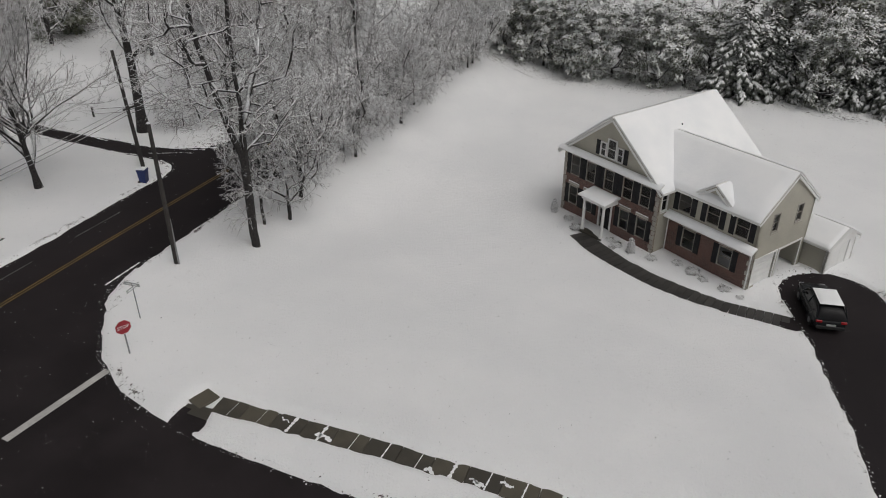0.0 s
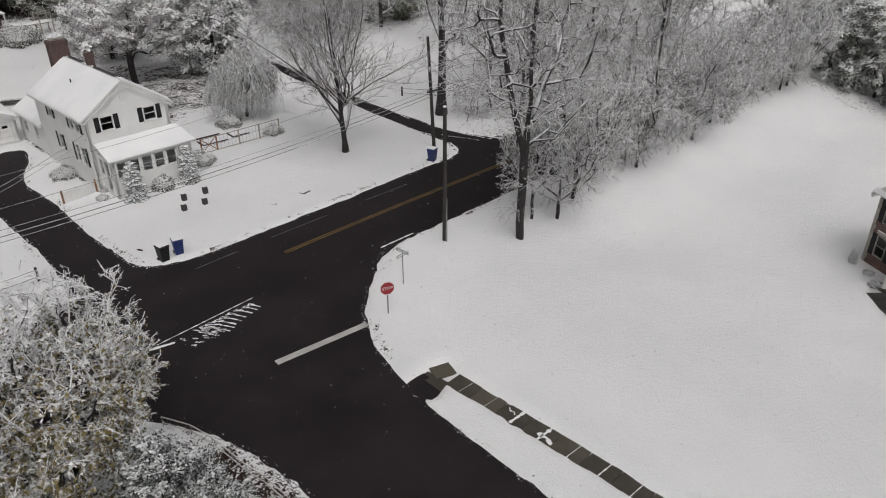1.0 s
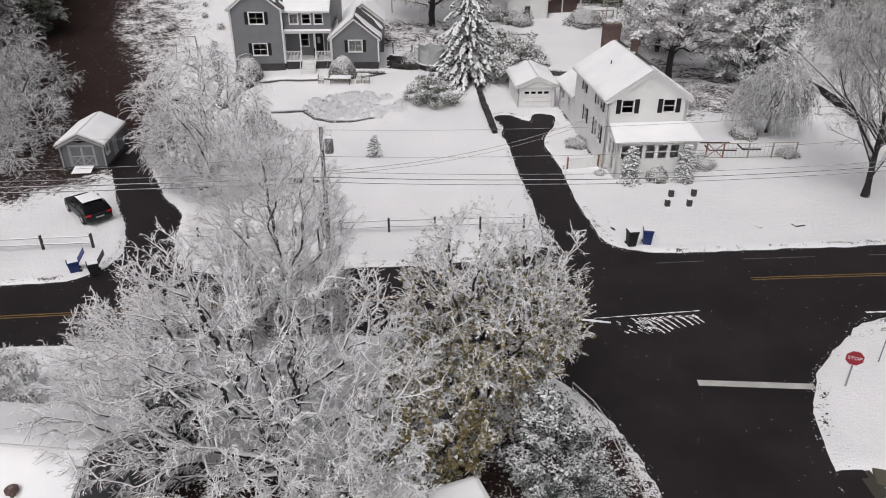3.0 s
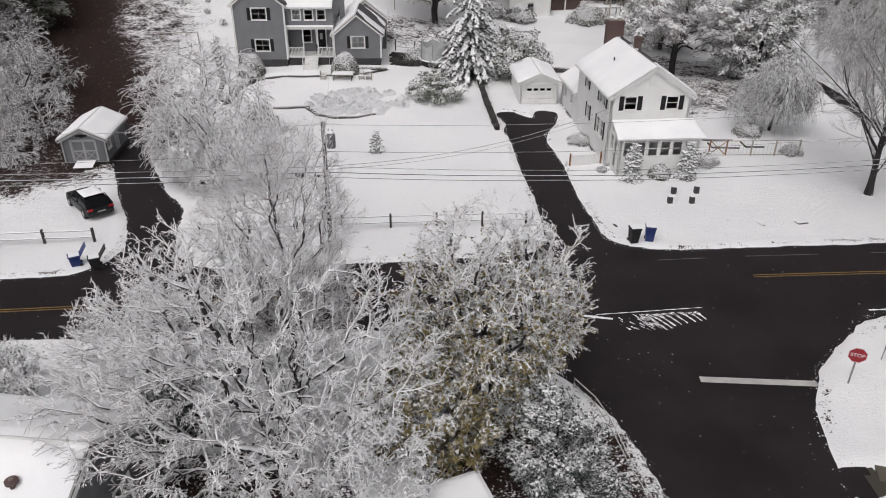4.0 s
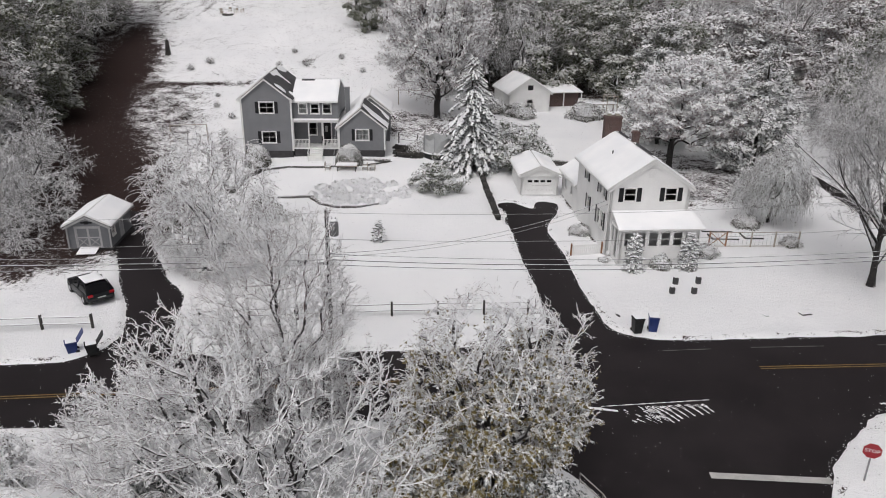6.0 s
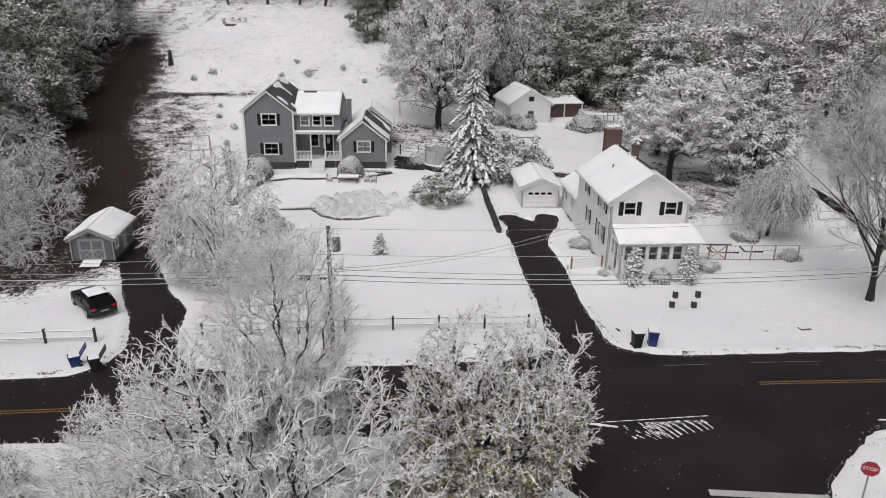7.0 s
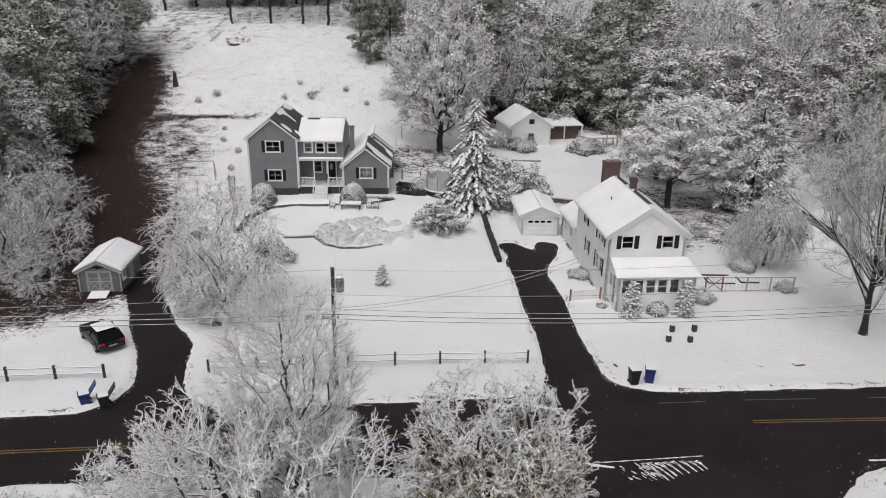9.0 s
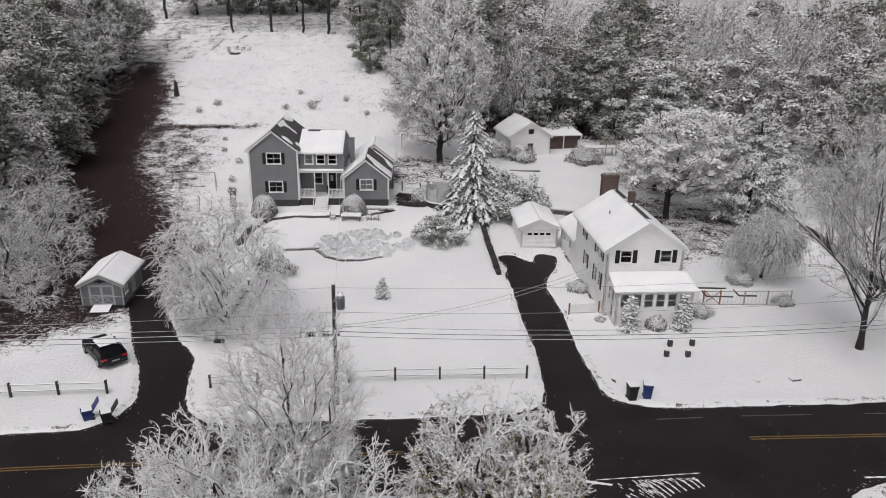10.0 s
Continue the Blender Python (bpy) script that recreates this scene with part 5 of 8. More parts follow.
def back_cottage():
    gz = z_at(13, 107) - 0.1
    root = thing("white_cottage", pose(9.8, 105.8, gz, 0, 0, 12), "small white cottage with a snowy roof and carport", "house")
    W, D, EA, PK = 6.2, 8.0, 3.0, 5.0
    front = facing(0, 0, 0)
    wall("wall", root, front, W, EA, SIDING_WHITE, [(2.7, 0.9, 3.6, 2.0)])
    window(root, front, 2.7, 0.9, 3.6, 2.0, bars=(1, 1))
    gable("gable", root, front, W, EA, PK, SIDING_WHITE)
    part("gable_window", Mesh().box(2.75, -0.04, 3.35, 3.55, 0, 4.05, bevel=0.01), DARK_TRIM, root)
    wall("wall", root, facing(0, D, -90), D, EA, SIDING_WHITE)
    wall("wall", root, facing(W, 0, 90), D, EA, SIDING_WHITE)
    wall("wall", root, facing(W, D, 180), W, EA, SIDING_WHITE)
    gable("gable", root, facing(W, D, 180), W, EA, PK, SIDING_WHITE)
    pitched(root, I4, D, W, EA, PK, over=0.3, snow=0.14, seed=71, front_over=0.2)
    lean_to(root, I4, [(W + 0.3, 2.0, 2.5), (W + 6.0, 2.0, 2.5), (W + 6.0, 6.5, 2.9), (W + 0.3, 6.5, 2.9)], 0.12, 0.13, 73, "carport_roof")
    for x in (W + 3.0, W + 5.8):
        part("carport_post", Mesh().box(x - 0.07, 2.1, 0, x + 0.07, 2.24, 2.5), TRIM, root)
    part("carport_back", Mesh().box(W + 0.02, 2.9, -0.3, W + 5.6, 3.02, 2.5), CHIMNEY, root, "dark brick back wall")
    part("foundation", Mesh().box(0.03, 0.03, -1, W - 0.03, D - 0.03, 0.01), FOUNDATION, root)


back_cottage()


def near_house():
    root = thing("near_house", pose(-23.9, 14.3, 0, 0, 0, -6), "house roof under deep snow with rusty vent pipes", "house")
    W, D, EA, PK = 12.6, 8.0, 3.1, 5.3
    m = Matrix.Translation((W, 0, 0)) @ Matrix.Rotation(radians(90), 4, "Z")
    wall("wall", root, facing(0, 0, 0), W, EA, SIDING_SHED)
    wall("wall", root, facing(W, 0, 90), D, EA, SIDING_SHED, [(2.2, 1.0, 3.2, 2.3), (4.8, 1.0, 5.8, 2.3)])
    for a in ((2.2, 1.0, 3.2, 2.3), (4.8, 1.0, 5.8, 2.3)):
        window(root, facing(W, 0, 90), *a)
    wall("wall", root, facing(W, D, 180), W, EA, SIDING_SHED)
    wall("wall", root, facing(0, D, -90), D, EA, SIDING_SHED)
    gable("gable", root, facing(W, 0, 90), D, EA, PK, SIDING_SHED)
    gable("gable", root, facing(0, D, -90), D, EA, PK, SIDING_SHED)
    pitched(root, m, W, D, EA, PK, over=0.4, snow=0.16, seed=81, front_over=0.3)
    for x, y, z in ((11.2, 2.6, 4.5), (10.8, 1.9, 4.1)):
        part("vent_pipe", Mesh().lathe([(0.1, 0), (0.1, 0.5), (0.2, 0.52), (0.2, 0.62), (0.05, 0.68)], 12, (x, y, z)), CHIMNEY, root, "rust-brown roof vent")


near_house()


def low_roof(x, y, w, d, z, turn, seed):
    root = thing("garden_shed", pose(x, y, 0, 0, 0, turn), "low garden shed with a flat snow-covered roof", "shed", "low sheds under the trees")
    for m, ln in ((facing(0, 0, 0), w), (facing(w, 0, 90), d), (facing(w, d, 180), w), (facing(0, d, -90), d)):
        wall("wall", root, m, ln, z, SIDING_SHED)
    lean_to(root, I4, [(-0.15, -0.15, z), (w + 0.15, -0.15, z), (w + 0.15, d + 0.15, z + 0.15), (-0.15, d + 0.15, z + 0.15)], 0.08, 0.14, seed, "roof")


low_roof(-1.9, 17.0, 1.9, 2.3, 1.9, 22, 90)
low_roof(0.6, 16.7, 1.8, 1.9, 1.7, 22, 91)

# ---- signs, poles, cables ----
def letters(text, size, material, m, parent, name):
    cu = bpy.data.curves.new(name, "FONT")
    cu.body, cu.size, cu.align_x, cu.align_y, cu.extrude = text, size, "CENTER", "CENTER", 0.004
    ob = new(name, cu)
    deps = bpy.context.evaluated_depsgraph_get()
    me = bpy.data.meshes.new_from_object(ob.evaluated_get(deps))
    bpy.data.objects.remove(ob)
    me.transform(m)
    me.materials.clear()
    me.materials.append(material)
    return part(name, me, material, parent)


def octagon(r, y0, y1):
    return Mesh().prism([(r * math.cos(radians(22.5 + 45 * k)), r * math.sin(radians(22.5 + 45 * k))) for k in range(8)], y0, y1)


def stop_sign():
    root = thing("stop_sign", pose(19.15, 26.5, z_at(19.3, 26.7) + 0.05, 0, 0, -22), "red octagonal stop sign on a steel post", "road sign")
    part("post", Mesh().box(-0.035, 0.02, -0.4, 0.035, 0.06, 1.95, bevel=0.008), METAL, root)
    face = octagon(0.42, -0.004, 0.016)
    face.v = [(x, y, z + 1.72) for x, y, z in face.v]
    plate = part("plate", face, SIGN_WHITE, root, "white-bordered plate")
    red = octagon(0.39, -0.009, -0.0045)
    red.v = [(x, y, z + 1.72) for x, y, z in red.v]
    part("field", red, RED, plate, "red field")
    letters("STOP", 0.25, SIGN_WHITE, Matrix.Translation((0, -0.013, 1.72)) @ Matrix.Rotation(radians(90), 4, "X"), plate, "lettering")
    part("snow_cap", Mesh().box(-0.16, -0.02, 2.115, 0.17, 0.03, 2.145, bevel=0.012), SNOW, plate)


stop_sign()


def street_sign():
    root = thing("street_sign", pose(21.82, 28.53, z_at(21.8, 28.5) + 0.05, 0, 0, -20), "crossed street-name blades on a thin post", "road sign")
    part("post", Mesh().tube([(0, 0, -0.4), (0, 0, 2.3)], [0.03, 0.03], 8), METAL, root)
    for turn, z in ((28, 2.02), (-62, 2.24)):
        m = Matrix.Rotation(radians(turn), 4, "Z")
        blade = part("blade", Mesh().box(-0.48, -0.012, z - 0.1, 0.48, 0.012, z + 0.1, m, bevel=0.006), SIGN_GREY, root, "frosted name blade")
        part("bar", Mesh().box(-0.36, -0.018, z - 0.035, 0.3, -0.0125, z + 0.035, m), SIGN_WHITE, blade)
        part("snow_cap", Mesh().box(-0.46, -0.02, z + 0.102, 0.46, 0.02, z + 0.15, m, bevel=0.015), SNOW, blade)


street_sign()


def utility_pole(x, y, high, lean=(0, 0), transformer=False, arm=True, stub=False, label="weathered wooden utility pole"):
    root = thing("utility_pole", Matrix.Translation((x, y, z_at(x, y))), label, "utility pole", "utility poles along the road")
    n = 7
    part("pole", Mesh().tube([(lean[0] * k / n, lean[1] * k / n, -0.5 + (high + 0.5) * k / n) for k in range(n + 1)], [0.16 - 0.05 * k / n for k in range(n + 1)], 10), POLE_WOOD, root, smooth=True)
    part("snow_cap", Mesh().lathe([(0.11, 0), (0.12, 0.04), (0.06, 0.1), (0.01, 0.12)], 10, (lean[0], lean[1], high + 0.002)), SNOW, root)
    if transformer:
        tr = part("transformer", Mesh().lathe([(0.05, 0), (0.24, 0.03), (0.26, 0.1), (0.26, 0.78), (0.2, 0.86), (0.05, 0.9)], 14, (0.48, -0.1, high - 1.55)), METAL, root, "grey transformer can")
        part("snow_cap", Mesh().lathe([(0.22, 0), (0.23, 0.06), (0.12, 0.14), (0.01, 0.16)], 12, (0.48, -0.1, high - 0.64)), SNOW, tr)
        for k in (-0.1, 0.1):
            part("bushing", Mesh().lathe([(0.03, 0), (0.05, 0.05), (0.03, 0.1), (0.05, 0.15), (0.02, 0.25)], 8, (0.48 + k, -0.1, high - 0.68)), METAL, tr)
        part("bracket", Mesh().box(0.08, -0.14, high - 1.0, 0.3, -0.06, high - 0.9), METAL, root)
    if arm:
        part("crossarm", Mesh().box(-0.7, -0.06, 4.9, 0.35, 0.06, 5.02), POLE_WOOD, root)
        for k in (-0.6, 0.28):
            part("insulator", Mesh().lathe([(0.03, 0), (0.05, 0.04), (0.03, 0.08), (0.05, 0.12), (0.02, 0.18)], 8, (k, 0, 5.02)), METAL, root)
    if stub:
        part("conduit", Mesh().tube([(-0.02, -0.2, 0), (-0.02, -0.2, 3.2)], [0.06, 0.06], 8), METAL, root)
    return root


utility_pole(-6.5, 39.4, 8.3, (0.06, 0), transformer=True, label="dark wooden utility pole with a transformer can")
utility_pole(27.6, 31.4, 9.3, (-0.25, -0.35), arm=False, stub=True, label="bare wooden pole leaning at the lawn's corner")
utility_pole(37.6, 44.0, 9.4, (-0.45, 0.1), label="weathered utility pole beside the lane")
utility_pole(-50.0, 31.5, 11.0)
utility_pole(72.0, 45.0, 9.4)


def cable(a, b, sag, r=0.034, name="cable"):
    n = 18
    a, b = Vector(a), Vector(b)
    pts = [a.lerp(b, k / n) - Vector((0, 0, sag * 4 * (k / n) * (1 - k / n))) for k in range(n + 1)]
    ob = part(name, Mesh().tube(pts, [r] * (n + 1), 5), CABLE, None, smooth=True)
    return tagged(ob, "sagging overhead cable with snow along it", "cable", "overhead cables")


# height at the near pole, then the rise to the west pole, to the east pole and onward
for z, r, west, east in ((8.15, 0.011, 1.6, 0.8), (6.55, 0.014, 1.6, 0.4), (5.62, 0.018, 2.54, -0.45), (5.27, 0.032, 2.54, -0.45), (4.95, 0.024, 2.54, -0.42)):
    cable((-50, 31.5, z + west), (-6.45, 39.3, z), 0.37, r)
    cable((-6.45, 39.3, z), (37.3, 44.0, z + east), 0.74, r)
    cable((37.3, 44.0, z + east), (72, 45, z + 0.5), 0.4, r)
for x, y, z in ((-13.1, 38.0, 5.22), (-7.85, 38.95, 5.28)):
    box = thing("splice_box", pose(x, y, z), "dark splice box hanging on an overhead cable", "cable box", "splice boxes on the cables")
    part("case", Mesh().box(-0.3, -0.09, -0.2, 0.3, 0.09, 0.03, bevel=0.03), PLASTIC_DARK, box)
    part("strap", Mesh().box(-0.2, -0.1, -0.05, -0.16, 0.1, 0.06).box(0.16, -0.1, -0.05, 0.2, 0.1, 0.06), METAL, box)
cable((-6.4, 39.4, 5.6), (13.4, 54.2, 4.6), 0.9, 0.018)
cable((-6.4, 39.4, 5.4), (13.4, 54.0, 4.3), 0.9, 0.014)
cable((-6.4, 39.4, 7.2), (-11.5, 78.4, 5.0), 0.5, 0.012)


# ---- fences ----
def rail_fence(points, label, high=1.0, material=RAIL_WOOD, group="split-rail fences"):
    root = thing("rail_fence", pose(0, 0, 0), label, "fence", group)
    for x, y in points:
        z = z_at(x, y)
        part("post", Mesh().box(x - 0.065, y - 0.065, z - 0.4, x + 0.065, y + 0.065, z + high + 0.12, bevel=0.015), POLE_WOOD, root)
        part("snow_cap", Mesh().box(x - 0.07, y - 0.07, z + high + 0.122, x + 0.07, y + 0.07, z + high + 0.2, bevel=0.03), SNOW, root)
    for (ax, ay), (bx, by) in zip(points, points[1:]):
        for h in (0.5, 0.95):
            part("rail", Mesh().tube([(ax, ay, z_at(ax, ay) + h * high), ((ax + bx) / 2, (ay + by) / 2, (z_at(ax, ay) + z_at(bx, by)) / 2 + h * high - 0.02), (bx, by, z_at(bx, by) + h * high)], [0.05, 0.055, 0.05], 6), material, root)
    return root


rail_fence([(-15.0, 41.0), (-12.0, 41.4), (-9.0, 41.8), (-6.1, 42.1), (-3.0, 42.4), (0.0, 42.6), (3.0, 42.8), (5.9, 42.95)], "dark split-rail fence along the snowy front lawn")
rail_fence([(-33.3, 38.9), (-30.3, 39.3), (-27.3, 39.6), (-24.4, 39.9), (-21.4, 40.15)], "dark split-rail fence beside the parked car")
rail_fence([(44.5, 57), (47.3, 53.6), (50.2, 50.4), (53.2, 47.6)], "split-rail fence by the lane under frosted trees")
rail_fence([(-5.0, 84.5), (-2.8, 84.2), (-0.8, 82.6), (1.6, 82.4)], "wooden rail fence beside the trampoline", 1.3)


def panel_fence():
    root = thing("garden_fence", pose(0, 0, 0), "pale wire-panel garden fence with a cedar gate", "fence")
    pts = [(22.1, 55.6), (23.5, 55.65), (25.6, 55.75), (27.6, 55.85), (29.6, 55.95)]
    for k, (x, y) in enumerate(pts):
        part("post", Mesh().box(x - 0.05, y - 0.05, -0.3, x + 0.05, y + 0.05, 1.45, bevel=0.01), ORANGE_WOOD if k < 2 else FENCE_WOOD, root)
    for (ax, ay), (bx, by) in zip(pts, pts[1:]):
        for h in (0.18, 1.38):
            part("rail", Mesh().tube([(ax, ay, h), (bx, by, h)], [0.04, 0.04], 6), FENCE_WOOD, root)
        for q in range(1, 6):
            x, y = ax + (bx - ax) * q / 6, ay + (by - ay) * q / 6
            part("wire", Mesh().tube([(x, y, 0.18), (x, y, 1.38)], [0.008, 0.008], 4), METAL, root)
    g = Mesh()
    for s in (1, -1):
        g.tube([(22.15, 55.6, 0.8 - 0.55 * s), (23.45, 55.65, 0.8 + 0.55 * s)], [0.035, 0.035], 5)
    part("gate_brace", g, ORANGE_WOOD, root, "crossed cedar gate braces")
    beds = thing("raised_bed", pose(0, 0, 0), "snow-filled garden beds with dark timber edging", "garden bed")
    for x, y, w in ((23.0, 57.3, 2.3), (22.8, 59.2, 2.6), (25.9, 57.6, 1.6)):
        part("edging", Mesh().box(x, y, 0, x + w, y + 0.08, 0.2).box(x, y + 0.081, 0, x + 0.08, y + 1.3, 0.2), POLE_WOOD, beds)


panel_fence()
low = thing("garden_fence", pose(0, 0, 0), "low white picket panel beside the driveway", "fence")
for x, y in ((10.4, 53.2), (12.9, 53.7)):
    part("post", Mesh().box(x - 0.06, y - 0.06, -0.3, x + 0.06, y + 0.06, 1.15), ORANGE_WOOD, low)
pk = Matrix.Translation((10.4, 53.2, 0)) @ Matrix.Rotation(math.atan2(0.5, 2.5), 4, "Z")
for k in range(15):
    part("picket", Mesh().box(0.1 + k * 0.16, -0.015, 0.1, 0.22 + k * 0.16, 0.015, 1.0, pk), SIDING_WHITE, low)
part("rail", Mesh().box(0.06, 0.015, 0.85, 2.5, 0.05, 0.95, pk).box(0.06, 0.015, 0.2, 2.5, 0.05, 0.3, pk), SIDING_WHITE, low)


def stone_wall(points, high, thick, label, seed, material=None):
    """A dry wall of rounded stones, each on its own, with snow along its top."""
    rg = random.Random(seed)
    root = thing("stone_wall", pose(0, 0, 0), label, "wall", kind="structure")
    shapes = []
    for k in range(6):
        bx = Mesh().box(-0.5, -0.5, -0.5, 0.5, 0.5, 0.5, bevel=0.16)
        bx.v = [tuple(c * (1 + rg.uniform(-0.14, 0.14)) for c in p) for p in bx.v]
        shapes.append(bx.data("stone", material or STONE_DARK))
    for (ax, ay), (bx_, by) in zip(points, points[1:]):
        d = Vector((bx_ - ax, by - ay))
        n = max(1, int(d.length / 0.42))
        for row in range(max(1, int(high / 0.22))):
            for k in range(n):
                t = (k + 0.5 + 0.5 * (row % 2) - 0.25) / n
                x, y = ax + d.x * t, ay + d.y * t
                ob = part("stone", shapes[rg.randrange(6)], None, root)
                ob.matrix_basis = Matrix.Translation((x + rg.uniform(-0.04, 0.04), y + rg.uniform(-0.04, 0.04), z_at(x, y) + 0.1 + row * 0.22)) @ Matrix.Rotation(math.atan2(d.y, d.x) + rg.uniform(-0.2, 0.2), 4, "Z") @ Matrix.Diagonal((0.44, thick, 0.25, 1))
    return root


STONE_DARK = dusted("snow_dusted_stone", (0.06, 0.056, 0.052), (0.10, 0.092, 0.085), 0.8, 1.1, 2.0, 9, blot=0.5)
stone_wall([(5.25, 61.4), (4.9, 66.0), (4.5, 71.5), (4.2, 77.0)], 0.66, 0.42, "dark stone wall beside the driveway", 5, WALL_DARK)
stone_wall([(-24.4, 80.6), (-23.2, 76.8), (-22.0, 73.4), (-21.7, 70.4), (-20.8, 68.2)], 0.4, 0.5, "curved stone garden edge before the grey house", 6)
stone_wall([(-15.5, 66.5), (-12.1, 67.0)], 0.3, 0.35, "short stone edge in the snowy lawn", 7)
stone_wall([(9.5, 80.5), (13.0, 79.8), (16.0, 78.8), (19.5, 78.2)], 0.7, 0.5, "dark stone wall behind the garage", 8)
stone_wall([(-12.4, 66.6), (-11.2, 64.9), (-9.6, 64.1), (-7.6, 64.2), (-5.6, 65.2)], 0.25, 0.35, "low stone rim of the snowy flower bed", 12)
stone_wall([(9.2, 97.5), (13.5, 98.2)], 0.4, 0.4, "dark stone edge before the cottage", 9)
stone_wall([(-9.0, 77.6), (-5.4, 77.9)], 0.25, 0.6, "dark flagstone edge of the terrace", 10)


# ---- bins, marks and small garden things ----
def wheelie_bin(x, y, turn, material, label, open_lid=False, high=1.05):
    root = thing("wheelie_bin", pose(x, y, z_at(x, y) + 0.08, 0, 0, turn), label, "bin", "wheeled bins at the kerb")
    a, b = 0.24, 0.31
    body = Mesh().add([(-a, -a, 0.05), (a, -a, 0.05), (a, a, 0.05), (-a, a, 0.05), (-b, -b - 0.03, high), (b, -b - 0.03, high), (b, b, high), (-b, b, high)],
                      [(3, 2, 1, 0), (0, 1, 5, 4), (1, 2, 6, 5), (2, 3, 7, 6), (3, 0, 4, 7), (4, 5, 6, 7)])
    part("body", body, material, root)
    part("rim", Mesh().box(-b - 0.02, -b - 0.05, high - 0.06, b + 0.02, b + 0.02, high - 0.005, bevel=0.01), material, root)
    m = Matrix.Translation((0, b, high)) @ Matrix.Rotation(radians(-125 if open_lid else 0), 4, "X")
    lid = part("lid", Mesh().box(-b - 0.02, -2 * b - 0.06, 0.0, b + 0.02, 0.02, 0.05, m, bevel=0.018), material, root)
    if open_lid:
        part("snow_fill", Mesh().box(-b + 0.03, -b + 0.02, high - 0.004, b - 0.03, b - 0.03, high + 0.05, bevel=0.02), SNOW, root)
    else:
        part("snow_cap", Mesh().box(-b, -2 * b - 0.02, 0.052, b, 0.0, 0.12, m, bevel=0.03), SNOW, lid)
    part("handle", Mesh().tube([(-0.2, b + 0.06, high - 0.04), (0.2, b + 0.06, high - 0.04)], [0.02, 0.02], 6), material, root)
    for s in (-1, 1):
        part("wheel", Mesh().tube([(s * 0.22, a + 0.04, 0.1), (s * 0.29, a + 0.04, 0.1)], [0.11, 0.11], 12), RUBBER, root)
    return root


wheelie_bin(12.45, 40.5, 8, PLASTIC_DARK, "charcoal wheeled bin with snow on its lid")
wheelie_bin(13.5, 40.7, -10, PLASTIC_BLUE, "blue recycling bin with snow on its lid")
wheelie_bin(-21.25, 37.2, -60, PLASTIC_BLUE, "blue recycling bin with its lid thrown open", True, 0.75)
wheelie_bin(-20.0, 37.0, -62, PLASTIC_DARK, "charcoal wheeled bin with its lid thrown open", True, 0.75)
wheelie_bin(35.4, 41.7, 20, PLASTIC_BLUE, "blue recycling bin capped with snow beside a pole")


def slab_marker(x, y, w, d, h, turn, material, name, label, category, group=""):
    root = thing(name, pose(x, y, z_at(x, y) + 0.07, 0, 0, turn), label, category, group)
    part("block", Mesh().box(-w / 2, -d / 2, -0.1, w / 2, d / 2, h, bevel=0.02), material, root)
    part("snow_cap", Mesh().box(-w / 2 + 0.02, -d / 2 + 0.1, h + 0.002, w / 2 - 0.02, d / 2, h + 0.07, bevel=0.03), SNOW, root)


# low dark stone blocks with snow on top, added for small dark slabs
for x, y in ((17.15, 48.1), (18.85, 48.25), (16.4, 46.4), (17.95, 46.4)):
    slab_marker(x, y, 0.31, 0.3, 0.5, 5, FOUNDATION, "stone_block", "dark low stone block standing in the snow", "planter", "planters on the lawn")
slab_marker(24.4, 43.4, 0.75, 0.5, 0.06, 15, FOUNDATION, "utility_cover", "dark utility cover plate in the snow", "cover")
slab_marker(21.6, 43.2, 0.3, 0.7, 0.05, 20, SIGN_GREY, "utility_cover", "half-buried pale cover plate in the snow", "cover")
well = thing("manhole_cover", pose(11.55, 42.7, 0.1), "round dark manhole cover ringed by snow", "manhole cover")
part("disc", Mesh().lathe([(0.42, -0.1), (0.42, 0.0), (0.38, 0.025), (0.02, 0.03)], 20), FOUNDATION, well)



def shed_chair(x, y, turn, label="pale garden chair with snow on its seat"):
    root = thing("garden_chair", pose(x, y, z_at(x, y) + 0.08, 0, 0, turn), label, "chair", "garden chairs")
    part("seat", Mesh().box(-0.28, -0.28, 0.36, 0.28, 0.28, 0.42, bevel=0.01), FENCE_WOOD, root)
    part("backrest", Mesh().box(-0.28, 0.24, 0.42, 0.28, 0.3, 0.9, bevel=0.01), FENCE_WOOD, root)
    for sx in (-0.25, 0.25):
        for sy in (-0.25, 0.25):
            part("leg", Mesh().box(sx - 0.03, sy - 0.03, -0.1, sx + 0.03, sy + 0.03, 0.36), FENCE_WOOD, root)
        part("armrest", Mesh().box(sx - 0.04, -0.28, 0.58, sx + 0.04, 0.24, 0.62), FENCE_WOOD, root)
    part("snow_cap", Mesh().box(-0.26, -0.26, 0.422, 0.26, 0.22, 0.54, bevel=0.05), SNOW, root)


for x, y, t in ((-11.9, 74.3, 90), (-8.0, 74.5, -80), (-7.2, 74.5, -90), (-9.9, 75.9, 180)):
    shed_chair(x, y, t)
tb = thing("garden_table", pose(-9.9, 74.3, z_at(-9.9, 74.3) + 0.08), "low garden table under thick snow", "table")
part("tabletop", Mesh().box(-1.1, -0.5, 0.55, 1.1, 0.5, 0.62, bevel=0.01), FENCE_WOOD, tb)
part("snow_cap", Mesh().box(-1.08, -0.48, 0.622, 1.08, 0.48, 0.76, bevel=0.05), SNOW, tb)
for sx in (-0.95, 0.95):
    for sy in (-0.4, 0.4):
        part("leg", Mesh().box(sx - 0.04, sy - 0.04, -0.1, sx + 0.04, sy + 0.04, 0.55), POLE_WOOD, tb)
